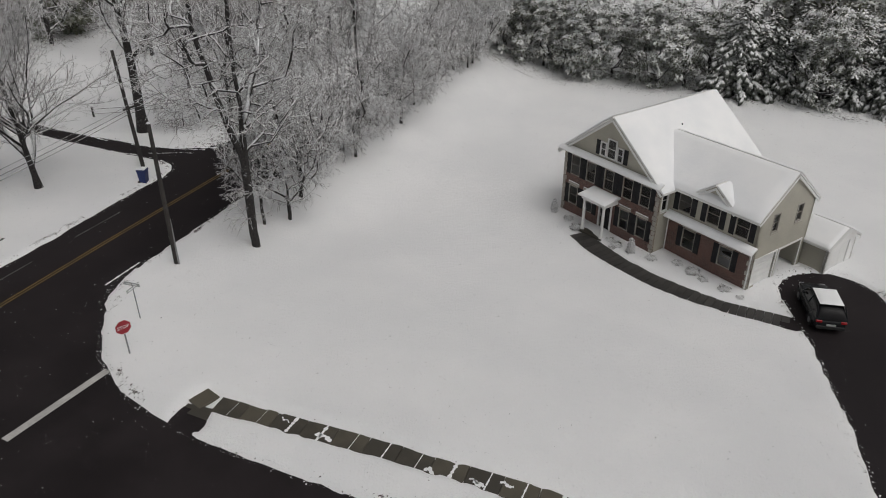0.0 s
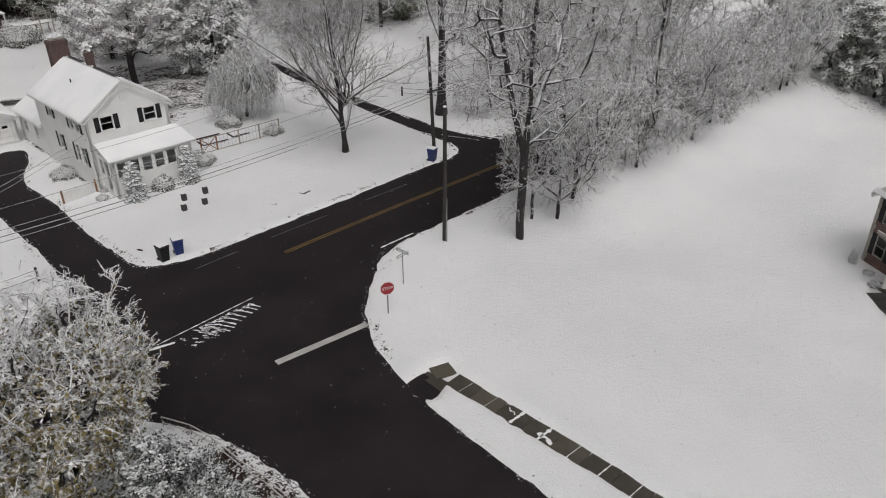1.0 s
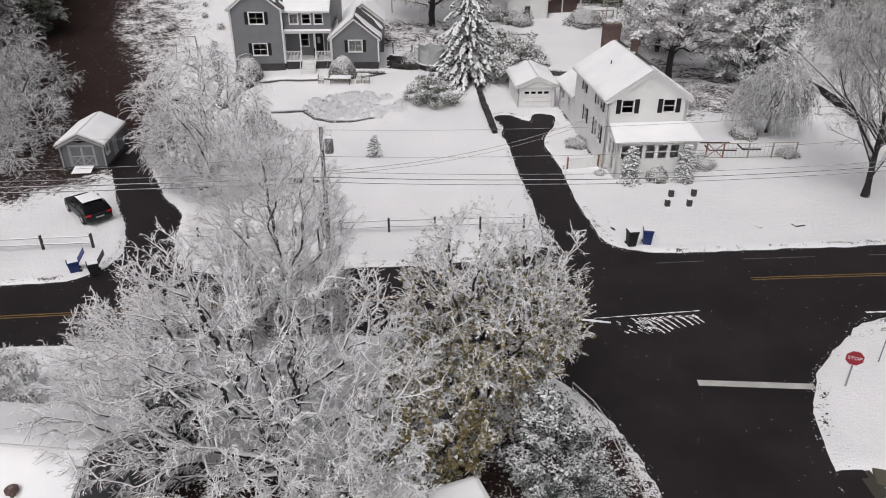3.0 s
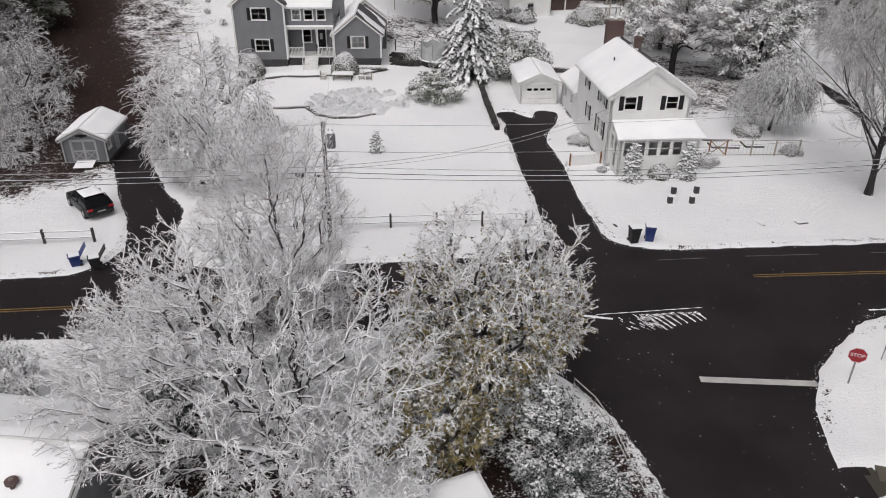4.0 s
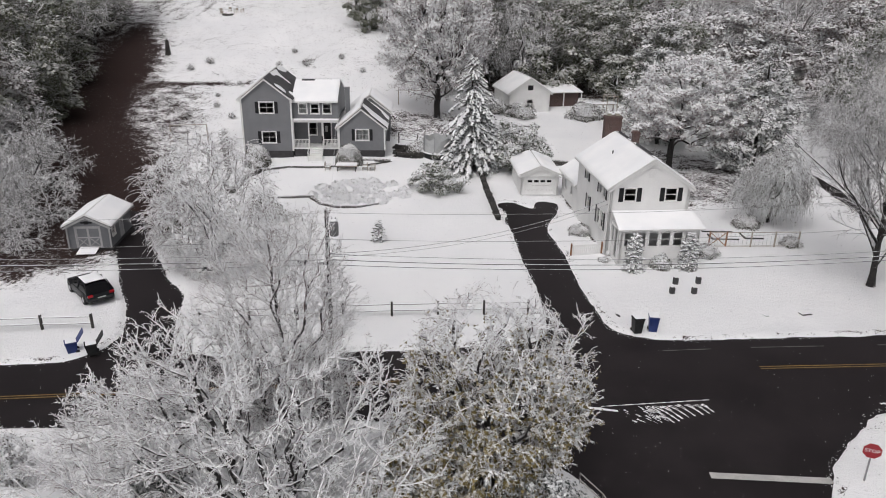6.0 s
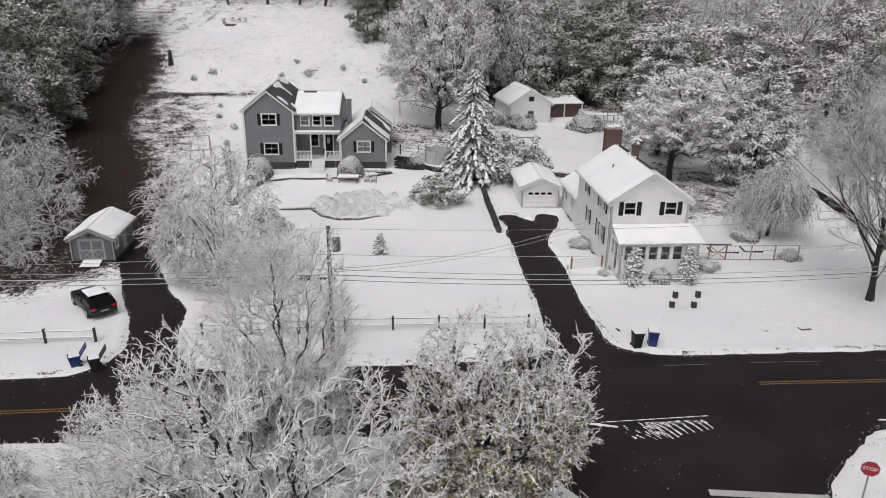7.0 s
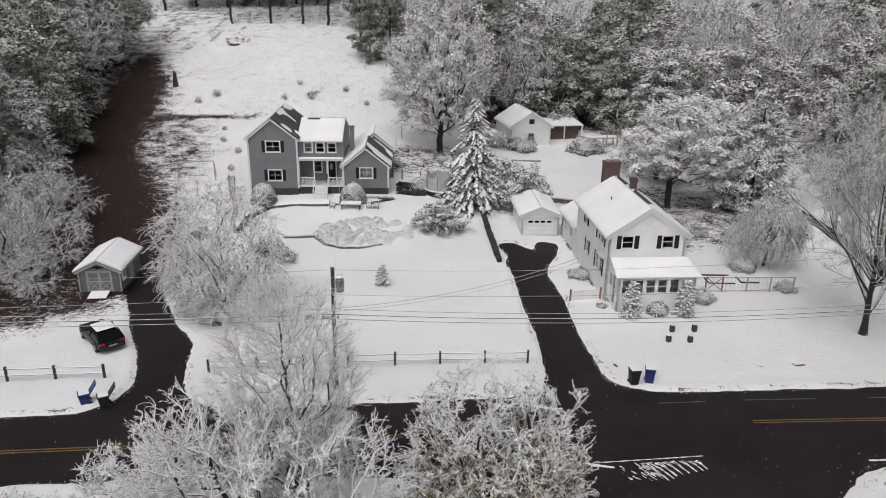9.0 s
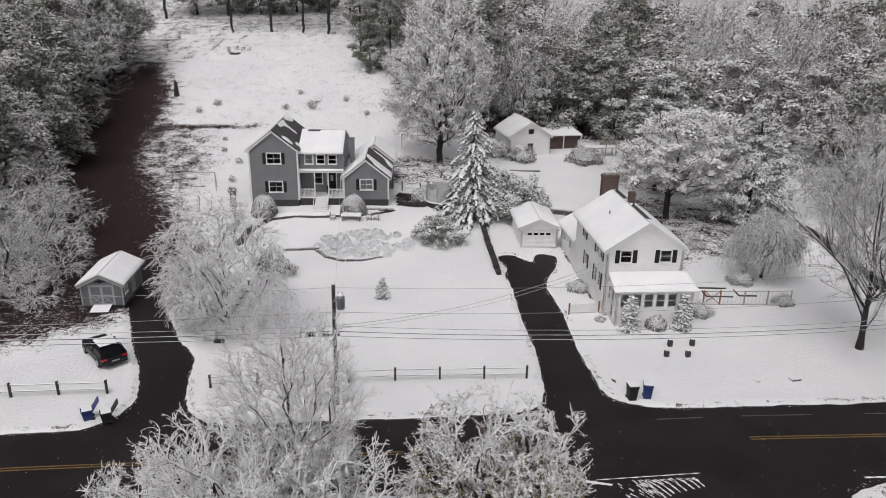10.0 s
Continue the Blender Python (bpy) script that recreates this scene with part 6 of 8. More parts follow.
for x, y, t in ((-42.4, 145.5, 30), (-41.0, 146.3, 0), (-39.7, 145.8, -30), (-41.8, 144.0, 160), (-38.6, 146.0, -60)):
    shed_chair(x, y, t, "snow-covered chair round the fire ring")
ring = thing("fire_ring", pose(-40.9, 144.3, z_at(-40.9, 144.3) + 0.05), "dark stone fire ring in the snow", "fire pit")
for k in range(12):
    a = k * math.tau / 12
    part("stone", Mesh().box(-0.22, -0.16, -0.1, 0.22, 0.16, 0.3, Matrix.Rotation(a, 4, "Z") @ Matrix.Translation((0.9, 0, 0)) @ Matrix.Rotation(radians(90), 4, "Z"), bevel=0.05), STONE_DARK, ring)


def trampoline():
    x, y = -0.3, 80.6
    root = thing("trampoline", pose(x, y, z_at(x, y) + 0.05), "round trampoline with a sagging grey safety net", "trampoline")
    n = 14
    for k in range(n // 2):
        a = k * math.tau / (n // 2)
        part("pole", Mesh().tube([(1.75 * math.cos(a), 1.75 * math.sin(a), -0.1), (1.75 * math.cos(a), 1.75 * math.sin(a), 2.55)], [0.03, 0.03], 6), METAL, root)
    vs, fs = [], []
    for r in range(4):
        for k in range(28):
            a = k * math.tau / 28
            z = 0.75 + 1.65 * r / 3 - (0.28 * (1 - math.cos(a * 7)) * 0.5 if r == 3 else 0)
            vs.append((1.7 * math.cos(a), 1.7 * math.sin(a), z))
    for r in range(3):
        for k in range(28):
            fs.append((r * 28 + k, r * 28 + (k + 1) % 28, r * 28 + 28 + (k + 1) % 28, r * 28 + 28 + k))
    part("net", Mesh().add(vs, fs), NET, root, "grey safety net", smooth=True)
    part("bed", Mesh().lathe([(1.8, 0.62), (1.85, 0.68), (1.8, 0.74), (0.02, 0.70)], 28), SNOW, root, "snow-covered bed")
    part("skirt", Mesh().lathe([(1.72, 0.0), (1.78, 0.61), (1.7, 0.615)], 28), PLASTIC_DARK, root)


trampoline()


def swing_set():
    x, y = -29.2, 83.0
    root = thing("swing_set", pose(x, y, z_at(x, y), 0, 0, 12), "pale swing frame standing in the snow", "swing set")
    part("beam", Mesh().tube([(-2, 0, 2.2), (2, 0, 2.2)], [0.06, 0.06], 8), FENCE_WOOD, root)
    for sx in (-2, 2):
        for sy in (-0.8, 0.8):
            part("leg", Mesh().tube([(sx, 0, 2.2), (sx * 1.05, sy, -0.2)], [0.05, 0.05], 8), FENCE_WOOD, root)
    part("seat", Mesh().box(0.3, -0.12, 0.5, 0.8, 0.12, 0.55, bevel=0.015), PLASTIC_DARK, root)
    for a in (0.32, 0.78):
        part("chain", Mesh().tube([(a, 0, 0.54), (a, 0, 2.2)], [0.012, 0.012], 4), METAL, root)


swing_set()
lad = thing("garden_trellis", pose(-24.0, 78.2, z_at(-24, 78.2)), "leaning wooden trellis beside the grey house", "trellis")
for a in (0, 0.6):
    part("upright", Mesh().box(a - 0.03, -0.03, -0.2, a + 0.03, 0.03, 2.2), POLE_WOOD, lad)
for k in range(6):
    part("rung", Mesh().box(0.03, -0.02, 0.2 + k * 0.36, 0.57, 0.02, 0.25 + k * 0.36), POLE_WOOD, lad)
play = thing("play_frame", pose(22.4, 106.5, z_at(22.4, 106.5), 0, 0, 10), "wooden play frame with deck and ladder", "play frame")
for sx in (-1.6, 0, 1.6, 3.2):
    for sy in (-0.7, 0.7):
        part("post", Mesh().box(sx - 0.06, sy - 0.06, -0.3, sx + 0.06, sy + 0.06, 2.6 if sx > 1 else 1.5), FENCE_WOOD, play)
part("deck", Mesh().box(-1.7, -0.8, 1.4, 3.3, 0.8, 1.5), FENCE_WOOD, play)
part("snow_cap", Mesh().box(-1.65, -0.75, 1.502, 3.25, 0.75, 1.62, bevel=0.04), SNOW, play)
for sy in (-0.71, 0.71):
    part("top_rail", Mesh().box(1.54, sy - 0.05, 2.55, 3.26, sy + 0.05, 2.65), FENCE_WOOD, play)
for k in range(5):
    part("rung", Mesh().box(1.0, -0.78, 0.2 + k * 0.26, 1.5, -0.72, 0.26 + k * 0.26), FENCE_WOOD, play)
st = thing("tree_stump", pose(-44.0, 119.5, z_at(-44, 119.5)), "tall dark tree stump on the snowy hill", "stump")
part("wood", Mesh().lathe([(0.55, -0.3), (0.45, 0.2), (0.36, 0.9), (0.3, 1.7), (0.22, 2.3), (0.05, 2.45)], 11), POLE_WOOD, st)
goal = thing("garden_fence", pose(0, 0, 0), "thin timber frame beyond the grey house", "frame")
part("post", Mesh().box(-6.0, 100, z_at(-6, 100) - 0.3, -5.88, 100.12, z_at(-6, 100) + 2.2), FENCE_WOOD, goal)
part("rail", Mesh().box(-5.88, 100.02, z_at(-6, 100) + 2.05, -2.5, 100.1, z_at(-6, 100) + 2.15), FENCE_WOOD, goal)
edging = thing("garden_fence", pose(0, 0, 0), "low bent metal edging rail with snow on it", "fence")
bend = [(6.39, 26.22), (7.12, 24.89), (7.47, 23.58), (7.67, 22.17), (7.79, 21.23), (8.05, 20.17), (8.2, 18.6)]
for h in (0.28, 0.62):
    part("rail", Mesh().tube([(x, y, z_at(x, y) + h) for x, y in bend], [0.026] * len(bend), 6), FENCE_WOOD, edging)
for x, y in bend:
    part("post", Mesh().tube([(x, y, z_at(x, y) - 0.3), (x, y, z_at(x, y) + 0.66)], [0.02, 0.02], 6), METAL, edging)

stone_wall([(-5.2, 79.4), (-3.4, 79.2), (-1.9, 79.6)], 0.7, 0.5, "dark stacked stone terrace beside the grey house", 13, WALL_DARK)
stone_wall([(-5.4, 81.4), (-3.6, 81.2), (-2.2, 81.8)], 0.9, 0.5, "dark stacked stone terrace beside the grey house", 14, WALL_DARK)


# ---- parked cars ----
def car(m, label, suv=False):
    root = thing("car", m, label, "car", "parked cars")
    L, H = (4.7, 1.7) if suv else (4.55, 1.46)
    hw = 0.92
    belt = 0.98 if suv else 0.9
    st_ = [(-L / 2, 0.45, belt - 0.32, 0.72), (-L / 2 + 0.1, 0.3, belt - 0.16, 0.84), (-L / 2 + 0.5, 0.25, belt - 0.05, 0.9), (-L * 0.22, 0.24, belt, hw), (L * 0.1, 0.24, belt, hw), (L * 0.28, 0.25, belt + 0.01, hw), (L / 2 - 0.25, 0.3, belt, 0.88), (L / 2 - 0.06, 0.36, belt - 0.06, 0.82), (L / 2, 0.5, belt - 0.2, 0.74)]
    rows = [[(x, -w, z0 + 0.06), (x, -w * 0.97, z0), (x, w * 0.97, z0), (x, w, z0 + 0.06), (x, w * 1.0, (z0 + z1) * 0.55), (x, w * 0.95, z1 - 0.06), (x, w * 0.86, z1), (x, -w * 0.86, z1), (x, -w * 0.95, z1 - 0.06), (x, -w, (z0 + z1) * 0.55)] for x, z0, z1, w in st_]
    n = 10
    body = Mesh().add([p for r in rows for p in r], [(i * n + k, i * n + (k + 1) % n, (i + 1) * n + (k + 1) % n, (i + 1) * n + k)[::-1] for i in range(len(rows) - 1) for k in range(n)] + [tuple(range(n)), tuple(reversed(range((len(rows) - 1) * n, len(rows) * n)))])
    part("body", body, CAR_PAINT, root, smooth=True).modifiers.new("rounded", "SUBSURF").levels = 2
    a0, a1, a2, a3 = -L * 0.22, -L * 0.05, L * (0.36 if suv else 0.3), L * (0.485 if suv else 0.475)
    bw, tw = hw * 0.93, hw * (0.8 if suv else 0.74)
    hoops = [(a0, 0.0), (a0 + (a1 - a0) * 0.5, 0.56), (a1, 0.93), (a1 + (a2 - a1) * 0.35, 1.0), (a1 + (a2 - a1) * 0.7, 0.99), (a2, 0.93), (a2 + (a3 - a2) * 0.6, 0.5), (a3, 0.0)]
    ring = []
    for x, k in hoops:
        z = belt - 0.03 + (H - 0.03 - belt) * k
        w = bw + (tw - bw) * k
        ring += [(x, -bw, belt - 0.05), (x, -(bw + w) / 2 - 0.01, (belt + z) / 2), (x, -w, z - 0.03 * k), (x, -w * 0.6, z + 0.02 * k), (x, w * 0.6, z + 0.02 * k), (x, w, z - 0.03 * k), (x, (bw + w) / 2 + 0.01, (belt + z) / 2), (x, bw, belt - 0.05)]
    cab = Mesh().add(ring, [(i * 8 + q, i * 8 + 8 + q, i * 8 + 9 + q, i * 8 + 1 + q)[::-1] for i in range(len(hoops) - 1) for q in range(7)])
    part("glasshouse", cab, CAR_GLASS, root, "tinted windows", smooth=True).modifiers.new("rounded", "SUBSURF").levels = 1
    skin = []
    for x, k in hoops[2:6]:
        z, w = belt + 0.0 + (H - 0.03 - belt) * k, bw + (tw - bw) * k
        skin += [(x, -w - 0.015, z - 0.1), (x, -w * 0.9, z), (x, -w * 0.45, z + 0.035), (x, w * 0.45, z + 0.035), (x, w * 0.9, z), (x, w + 0.015, z - 0.1)]
    roof = Mesh().add(skin, [(i * 6 + q, i * 6 + 6 + q, i * 6 + 7 + q, i * 6 + 1 + q)[::-1] for i in range(3) for q in range(5)])
    part("roof", roof, CAR_PAINT, root, smooth=True)
    for s in (-1, 1):
        for fx in (0.0, 0.42, 1.0):
            xb, xt = a0 + (a3 - a0) * (0.02 + 0.96 * fx), a1 + (a2 - a1) * fx
            part("pillar", Mesh().tube([(xb, s * (bw + 0.005), belt - 0.02), (xt, s * (tw + 0.01), H - 0.04)], [0.045, 0.035], 5), CAR_PAINT, root)
        part("mirror", Mesh().box(a0 + 0.35, s * (hw + 0.03) - 0.08, belt, a0 + 0.5, s * (hw + 0.03) + 0.08, belt + 0.13, bevel=0.03), CAR_PAINT, root)
        part("tail_lamp", Mesh().box(L / 2 - 0.2, s * 0.68 - 0.16, belt - 0.2, L / 2 - 0.012, s * 0.68 + 0.16, belt - 0.03, bevel=0.03), TAIL_RED, root, "red tail lamp")
        part("headlamp", Mesh().box(-L / 2 + 0.03, s * 0.62 - 0.15, belt - 0.34, -L / 2 + 0.3, s * 0.62 + 0.15, belt - 0.2, bevel=0.03), CHROME, root)
        for x in (-L * 0.3, L * 0.29):
            w = part("wheel", Mesh().tube([(x, s * (hw - 0.2), 0.33), (x, s * (hw + 0.015), 0.33)], [0.33, 0.33], 20), RUBBER, root)
            part("rim", Mesh().tube([(x, s * (hw + 0.005), 0.33), (x, s * (hw + 0.022), 0.33)], [0.2, 0.19], 14), CHROME, w)
            part("wheel_arch", Mesh().tube([(x, s * (hw - 0.22), 0.36), (x, s * (hw + 0.004), 0.36)], [0.39, 0.39], 20), PLASTIC_DARK, root)
    part("bumper", Mesh().box(L / 2 - 0.12, -0.78, 0.38, L / 2 + 0.04, 0.78, 0.6, bevel=0.04), PLASTIC_DARK, root)
    part("licence_plate", Mesh().box(L / 2 + 0.0, -0.26, belt - 0.36, L / 2 + 0.02, 0.26, belt - 0.24), SIGN_GREY, root)
    part("snow_layer", blanket((a2 - 0.02, -tw * 0.92, H - 0.03), (a2 - 0.02, tw * 0.92, H - 0.03), (a1 + 0.1, tw * 0.92, H - 0.02), (a1 + 0.1, -tw * 0.92, H - 0.02), 0.1, 12, 12, 3), SNOW, root, "snow on the roof", smooth=True)
    part("snow_layer", blanket((a0 + 0.18, -0.5, belt + 0.13), (a0 + 0.18, 0.35, belt + 0.13), (a1 - 0.05, 0.3, H - 0.12), (a1 - 0.05, -0.5, H - 0.12), 0.05, 8, 8, 5), SNOW, root, smooth=True)
    return root


car(pose(43.0, -5.4, -2.98, 0, 0, 180 + 14), "black estate car with snow on its roof in the driveway", suv=True)
car(pose(-23.75, 45.1, 0.1, 0, 0, -47), "dark hatchback with a snow-covered roof on the lawn")

# ---- trees and shrubs ----
def unit(v):
    return v / np.maximum(np.linalg.norm(v, axis=-1, keepdims=True), 1e-9)


def run_branches(rg, start, d, length, radius, segs, wobble, pull, taper):
    """Many branches at once: wandering lines from start along d, pulled up or down on the way."""
    n = len(start)
    p = np.empty((n, segs + 1, 3))
    p[:, 0] = start
    d = unit(d)
    for k in range(segs):
        d = unit(d + rg.normal(0, wobble, (n, 3)) + np.array([0, 0, 1.0]) * pull / segs)
        p[:, k + 1] = p[:, k] + d * (length / segs)[:, None]
    r = radius[:, None] * np.linspace(1, taper, segs + 1)[None, :]
    return p, r


def fork(rg, p, r, count, lo, hi, angle, ratio, thin, flat=0.0, tip=0.45):
    """Starts of child branches along each parent: place, way, length and radius."""
    n, k, _ = p.shape
    who = np.repeat(np.arange(n), count)
    t = lo + (hi - lo) * (np.tile(np.arange(count), n) + rg.random(n * count)) / count
    s = t * (k - 1)
    i = np.minimum(s.astype(int), k - 2)
    f = (s - i)[:, None]
    start = p[who, i] * (1 - f) + p[who, i + 1] * f
    way = unit(p[who, i + 1] - p[who, i])
    side = unit(np.cross(way, rg.normal(0, 1, way.shape) * np.array([1, 1, 1 - flat]) + 1e-4))
    a = np.radians(angle + rg.normal(0, 9, len(who)))[:, None]
    whole = np.linalg.norm(np.diff(p, axis=1), axis=-1).sum(1)
    length = whole[who] * ratio * (1 - tip * t) * (0.75 + 0.5 * rg.random(len(who)))
    radius = (r[who, i] * (1 - f[:, 0]) + r[who, i + 1] * f[:, 0]) * thin
    return start, way * np.cos(a) + side * np.sin(a), length, radius


def tubes(p, r, sides):
    n, k, _ = p.shape
    t = unit(np.concatenate([p[:, 1:2] - p[:, :1], p[:, 2:] - p[:, :-2], p[:, -1:] - p[:, -2:-1]], 1))
    ref = np.where(np.abs(t[..., 2:3]) > 0.9, np.array([1.0, 0.2, 0]), np.array([0, 0.1, 1.0]))
    a = unit(np.cross(t, ref))
    b = np.cross(t, a)
    ang = np.arange(sides) * math.tau / sides
    v = p[:, :, None] + r[..., None, None] * (a[:, :, None] * np.cos(ang)[:, None] + b[:, :, None] * np.sin(ang)[:, None])
    base = (np.arange(n)[:, None, None] * k + np.arange(k - 1)[None, :, None]) * sides
    j = np.arange(sides)[None, None]
    j2 = (j + 1) % sides
    f = np.stack([base + j, base + j2, base + sides + j2, base + sides + j], -1)
    return v.reshape(-1, 3), f.reshape(-1, 4)


def join(pieces):
    vs, fs, k = [], [], 0
    for v, f in pieces:
        vs.append(v)
        fs.append(f + k)
        k += len(v)
    return np.concatenate(vs), np.concatenate(fs)


def leaves(rg, where, size, up=0.5, stretch=1.5, out=None):
    """Four-cornered leaf clumps, turned at random and more or less facing the sky."""
    n = len(where)
    nrm = unit(rg.normal(0, 1, (n, 3)) + np.array([0, 0, up * 2])) if out is None else unit(unit(out) + rg.normal(0, 0.33, (n, 3)))
    a = unit(np.cross(nrm, rg.normal(0, 1, (n, 3))))
    b = np.cross(nrm, a)
    s = size * (0.6 + 0.8 * rg.random(n))[:, None]
    a, b = a * s * stretch, b * s
    c = nrm * s * 0.35
    v = np.stack([where - a, where - b * 0.8 - c, where + a, where + b * 0.8 - c], 1).reshape(-1, 3)
    return v, np.arange(n * 4).reshape(-1, 4)


def slivers(rg, start, way, length, half):
    """The finest frosted twiglets: narrow blades that end in a point."""
    n = len(start)
    way = unit(way)
    side = unit(np.cross(way, rg.normal(0, 1, (n, 3))))
    ln = (length * (0.45 + 0.9 * rg.random(n)))[:, None]
    v = np.stack([start, start + way * ln * 0.15 + side * half, start + way * ln, start + way * ln * 0.15 - side * half], 1).reshape(-1, 3)
    return v, np.arange(n * 4).reshape(-1, 4)


def mesh_of(name, v, f, material, tri=None, smooth=True):
    me = bpy.data.meshes.new(name)
    me.vertices.add(len(v))
    me.vertices.foreach_set("co", np.asarray(v, np.float32).ravel())
    idx = f.ravel() if tri is None else np.concatenate([f.ravel(), tri.ravel()])
    starts = np.arange(0, f.size, f.shape[1])
    if tri is not None:
        starts = np.concatenate([starts, f.size + np.arange(0, tri.size, 3)])
    me.loops.add(len(idx))
    me.loops.foreach_set("vertex_index", idx.astype(np.int32))
    me.polygons.add(len(starts))
    me.polygons.foreach_set("loop_start", starts.astype(np.int32))
    me.materials.append(material)
    me.update(calc_edges=True)
    if smooth:
        me.shade_smooth()
    return me


def broadleaf(seed, high, spread, limbs=6, mids=7, smalls=8, twigs=7, bare=0.28, girth=0.22, leaf=0, leaf_size=0.09, leaf_mat=None,
              twig_mat=None, droop=0.0, lift=0.5, twig_r=0.016, stems=1, twig_len=0.45, leaf_up=0.4, limb_angle=48, lean=(0, 0), far=False, frost=0, frost_len=0.6, clump=0.12, upright=1.0):
    """Meshes of one broad-leaved tree, its foot at the origin: trunk with limbs, twigs, and leaves where it has kept them."""
    rg = np.random.default_rng(seed)
    st = np.stack([rg.normal(0, girth * 0.8, stems), rg.normal(0, girth * 0.8, stems), np.full(stems, -0.3)], -1)
    st[0, :2] = 0
    d0 = np.stack([rg.normal(0, 0.12 + 0.12 * (stems > 1), stems) / upright + lean[0], rg.normal(0, 0.12 + 0.12 * (stems > 1), stems) / upright + lean[1], np.ones(stems)], -1)
    p0, r0 = run_branches(rg, st, d0, np.full(stems, high * 0.88), np.full(stems, girth), 9, 0.07 / upright, 0.25, 0.12)
    r0[:, 0] *= 1.45
    s1 = fork(rg, p0, r0, limbs, bare, 0.97, limb_angle, spread / high * 1.25, 0.62, tip=0.5)
    p1, r1 = run_branches(rg, *s1, 7, 0.11, lift, 0.2)
    s2 = fork(rg, p1, r1, mids, 0.15, 1.0, 42, 0.52, 0.62, flat=0.2)
    p2, r2 = run_branches(rg, *s2[:3], np.maximum(s2[3], twig_r * 1.3), 3 if far else 5, 0.14, lift * 0.6 - droop * 0.4, 0.35)
    s3 = fork(rg, p2, r2, smalls, 0.12, 1.0, 42, 0.5, 0.7)
    p3, r3 = run_branches(rg, *s3[:3], np.clip(s3[3], twig_r, twig_r * 2), 2 if far else 4, 0.16, lift * 0.3 - droop, 0.6)
    s4 = fork(rg, p3, r3, twigs, 0.1, 1.0, 40, twig_len, 0.8, tip=0.3)
    p4, r4 = run_branches(rg, *s4[:3], np.full(len(s4[3]), twig_r), 1 if far else 2, 0.16, -droop * 1.3, 0.6)
    trunk = join([tubes(p0, r0, 10), tubes(p1, r1, 6)])
    crown = join([tubes(p2, r2, 4 if far else 5), tubes(p3, r3, 3 if far else 4), tubes(p4, r4, 3)])
    if frost:
        pick = rg.integers(0, len(p4), frost)
        k = rg.random(frost)[:, None]
        a = p4[pick, 0] * (1 - k) + p4[pick, -1] * k
        crown = join([crown, slivers(rg, a, unit(p4[pick, -1] - p4[pick, 0]) + rg.normal(0, 0.45, (frost, 3)) - np.array([0, 0, droop * 0.8]), frost_len, twig_r * 0.7)])
    out = {"trunk": mesh_of("trunk", *trunk, BARK), "crown": mesh_of("crown", *crown, twig_mat or TWIG)}
    if leaf:
        pick = rg.integers(0, len(p4), leaf)
        k = rg.random(leaf)[:, None]
        at = p4[pick, 0] * (1 - k) + p4[pick, -1] * k 
        off = unit(rg.normal(0, 1, (leaf, 3))) * (clump * (0.4 + 0.6 * rg.random(leaf)))[:, None]
        out["foliage"] = mesh_of("foliage", *leaves(rg, at + off, leaf_size, leaf_up, out=off + np.array([0, 0, 0.25 * clump])), leaf_mat or LEAF_OLIVE, smooth=False)
    return out


def conifer(seed, high, spread, whorls=16, per=8, sprays=9, girth=0.16, foot=0.06, sag=0.35, fine=1.0, needle=None, full=0.78):
    """Meshes of one fir or spruce: a straight trunk and tiers of sagging boughs."""
    rg = np.random.default_rng(seed)
    p0, r0 = run_branches(rg, np.array([[0, 0, -0.3]]), np.array([[0, 0, 1.0]]), np.array([high + 0.3]), np.array([girth]), 8, 0.012, 0.3, 0.08)
    n = whorls * per
    t = np.repeat((np.arange(whorls) + 0.5) / whorls, per) + rg.normal(0, 0.4 / whorls, n)
    t = np.clip(t, 0.01, 0.99)
    z = high * (foot + (1 - foot) * t)
    az = rg.random(n) * math.tau
    ln = spread * (1 - t) ** full * (0.6 + 0.6 * rg.random(n)) + 0.12
    d = np.stack([np.cos(az), np.sin(az), 0.35 * t + 0.05 - sag * 0.3 + rg.normal(0, 0.08, n)], -1)
    p1, r1 = run_branches(rg, np.stack([rg.normal(0, 0.03, n), rg.normal(0, 0.03, n), z], -1), d, ln, 0.012 + ln * 0.012, 5, 0.05, -sag, 0.3)
    who = np.repeat(np.arange(n), sprays)
    s = 0.15 + 0.85 * rg.random(n * sprays) ** 0.8
    i = np.minimum((s * 5).astype(int), 4)
    f = (s * 5 - i)[:, None]
    start = p1[who, i] * (1 - f) + p1[who, i + 1] * f
    way = unit(p1[who, i + 1] - p1[who, i])
    turn = np.radians(rg.choice([-1, 1], len(who)) * (20 + 45 * rg.random(len(who))))
    c, sn = np.cos(turn), np.sin(turn)
    way = unit(np.stack([way[:, 0] * c - way[:, 1] * sn, way[:, 0] * sn + way[:, 1] * c, way[:, 2] - 0.25 - 0.3 * rg.random(len(who))], -1))
    length = (0.2 + 0.22 * ln[who]) * (0.4 + 0.9 * rg.random(len(who))) * fine
    v, tri = pillows(rg, start, way, length, length * 0.34, top_only=sprays > 35)
    return {"trunk": mesh_of("trunk", *join([tubes(p0, r0, 9), tubes(p1, r1, 3)]), BARK), "foliage": mesh_of("foliage", v, tri, needle or NEEDLE)}


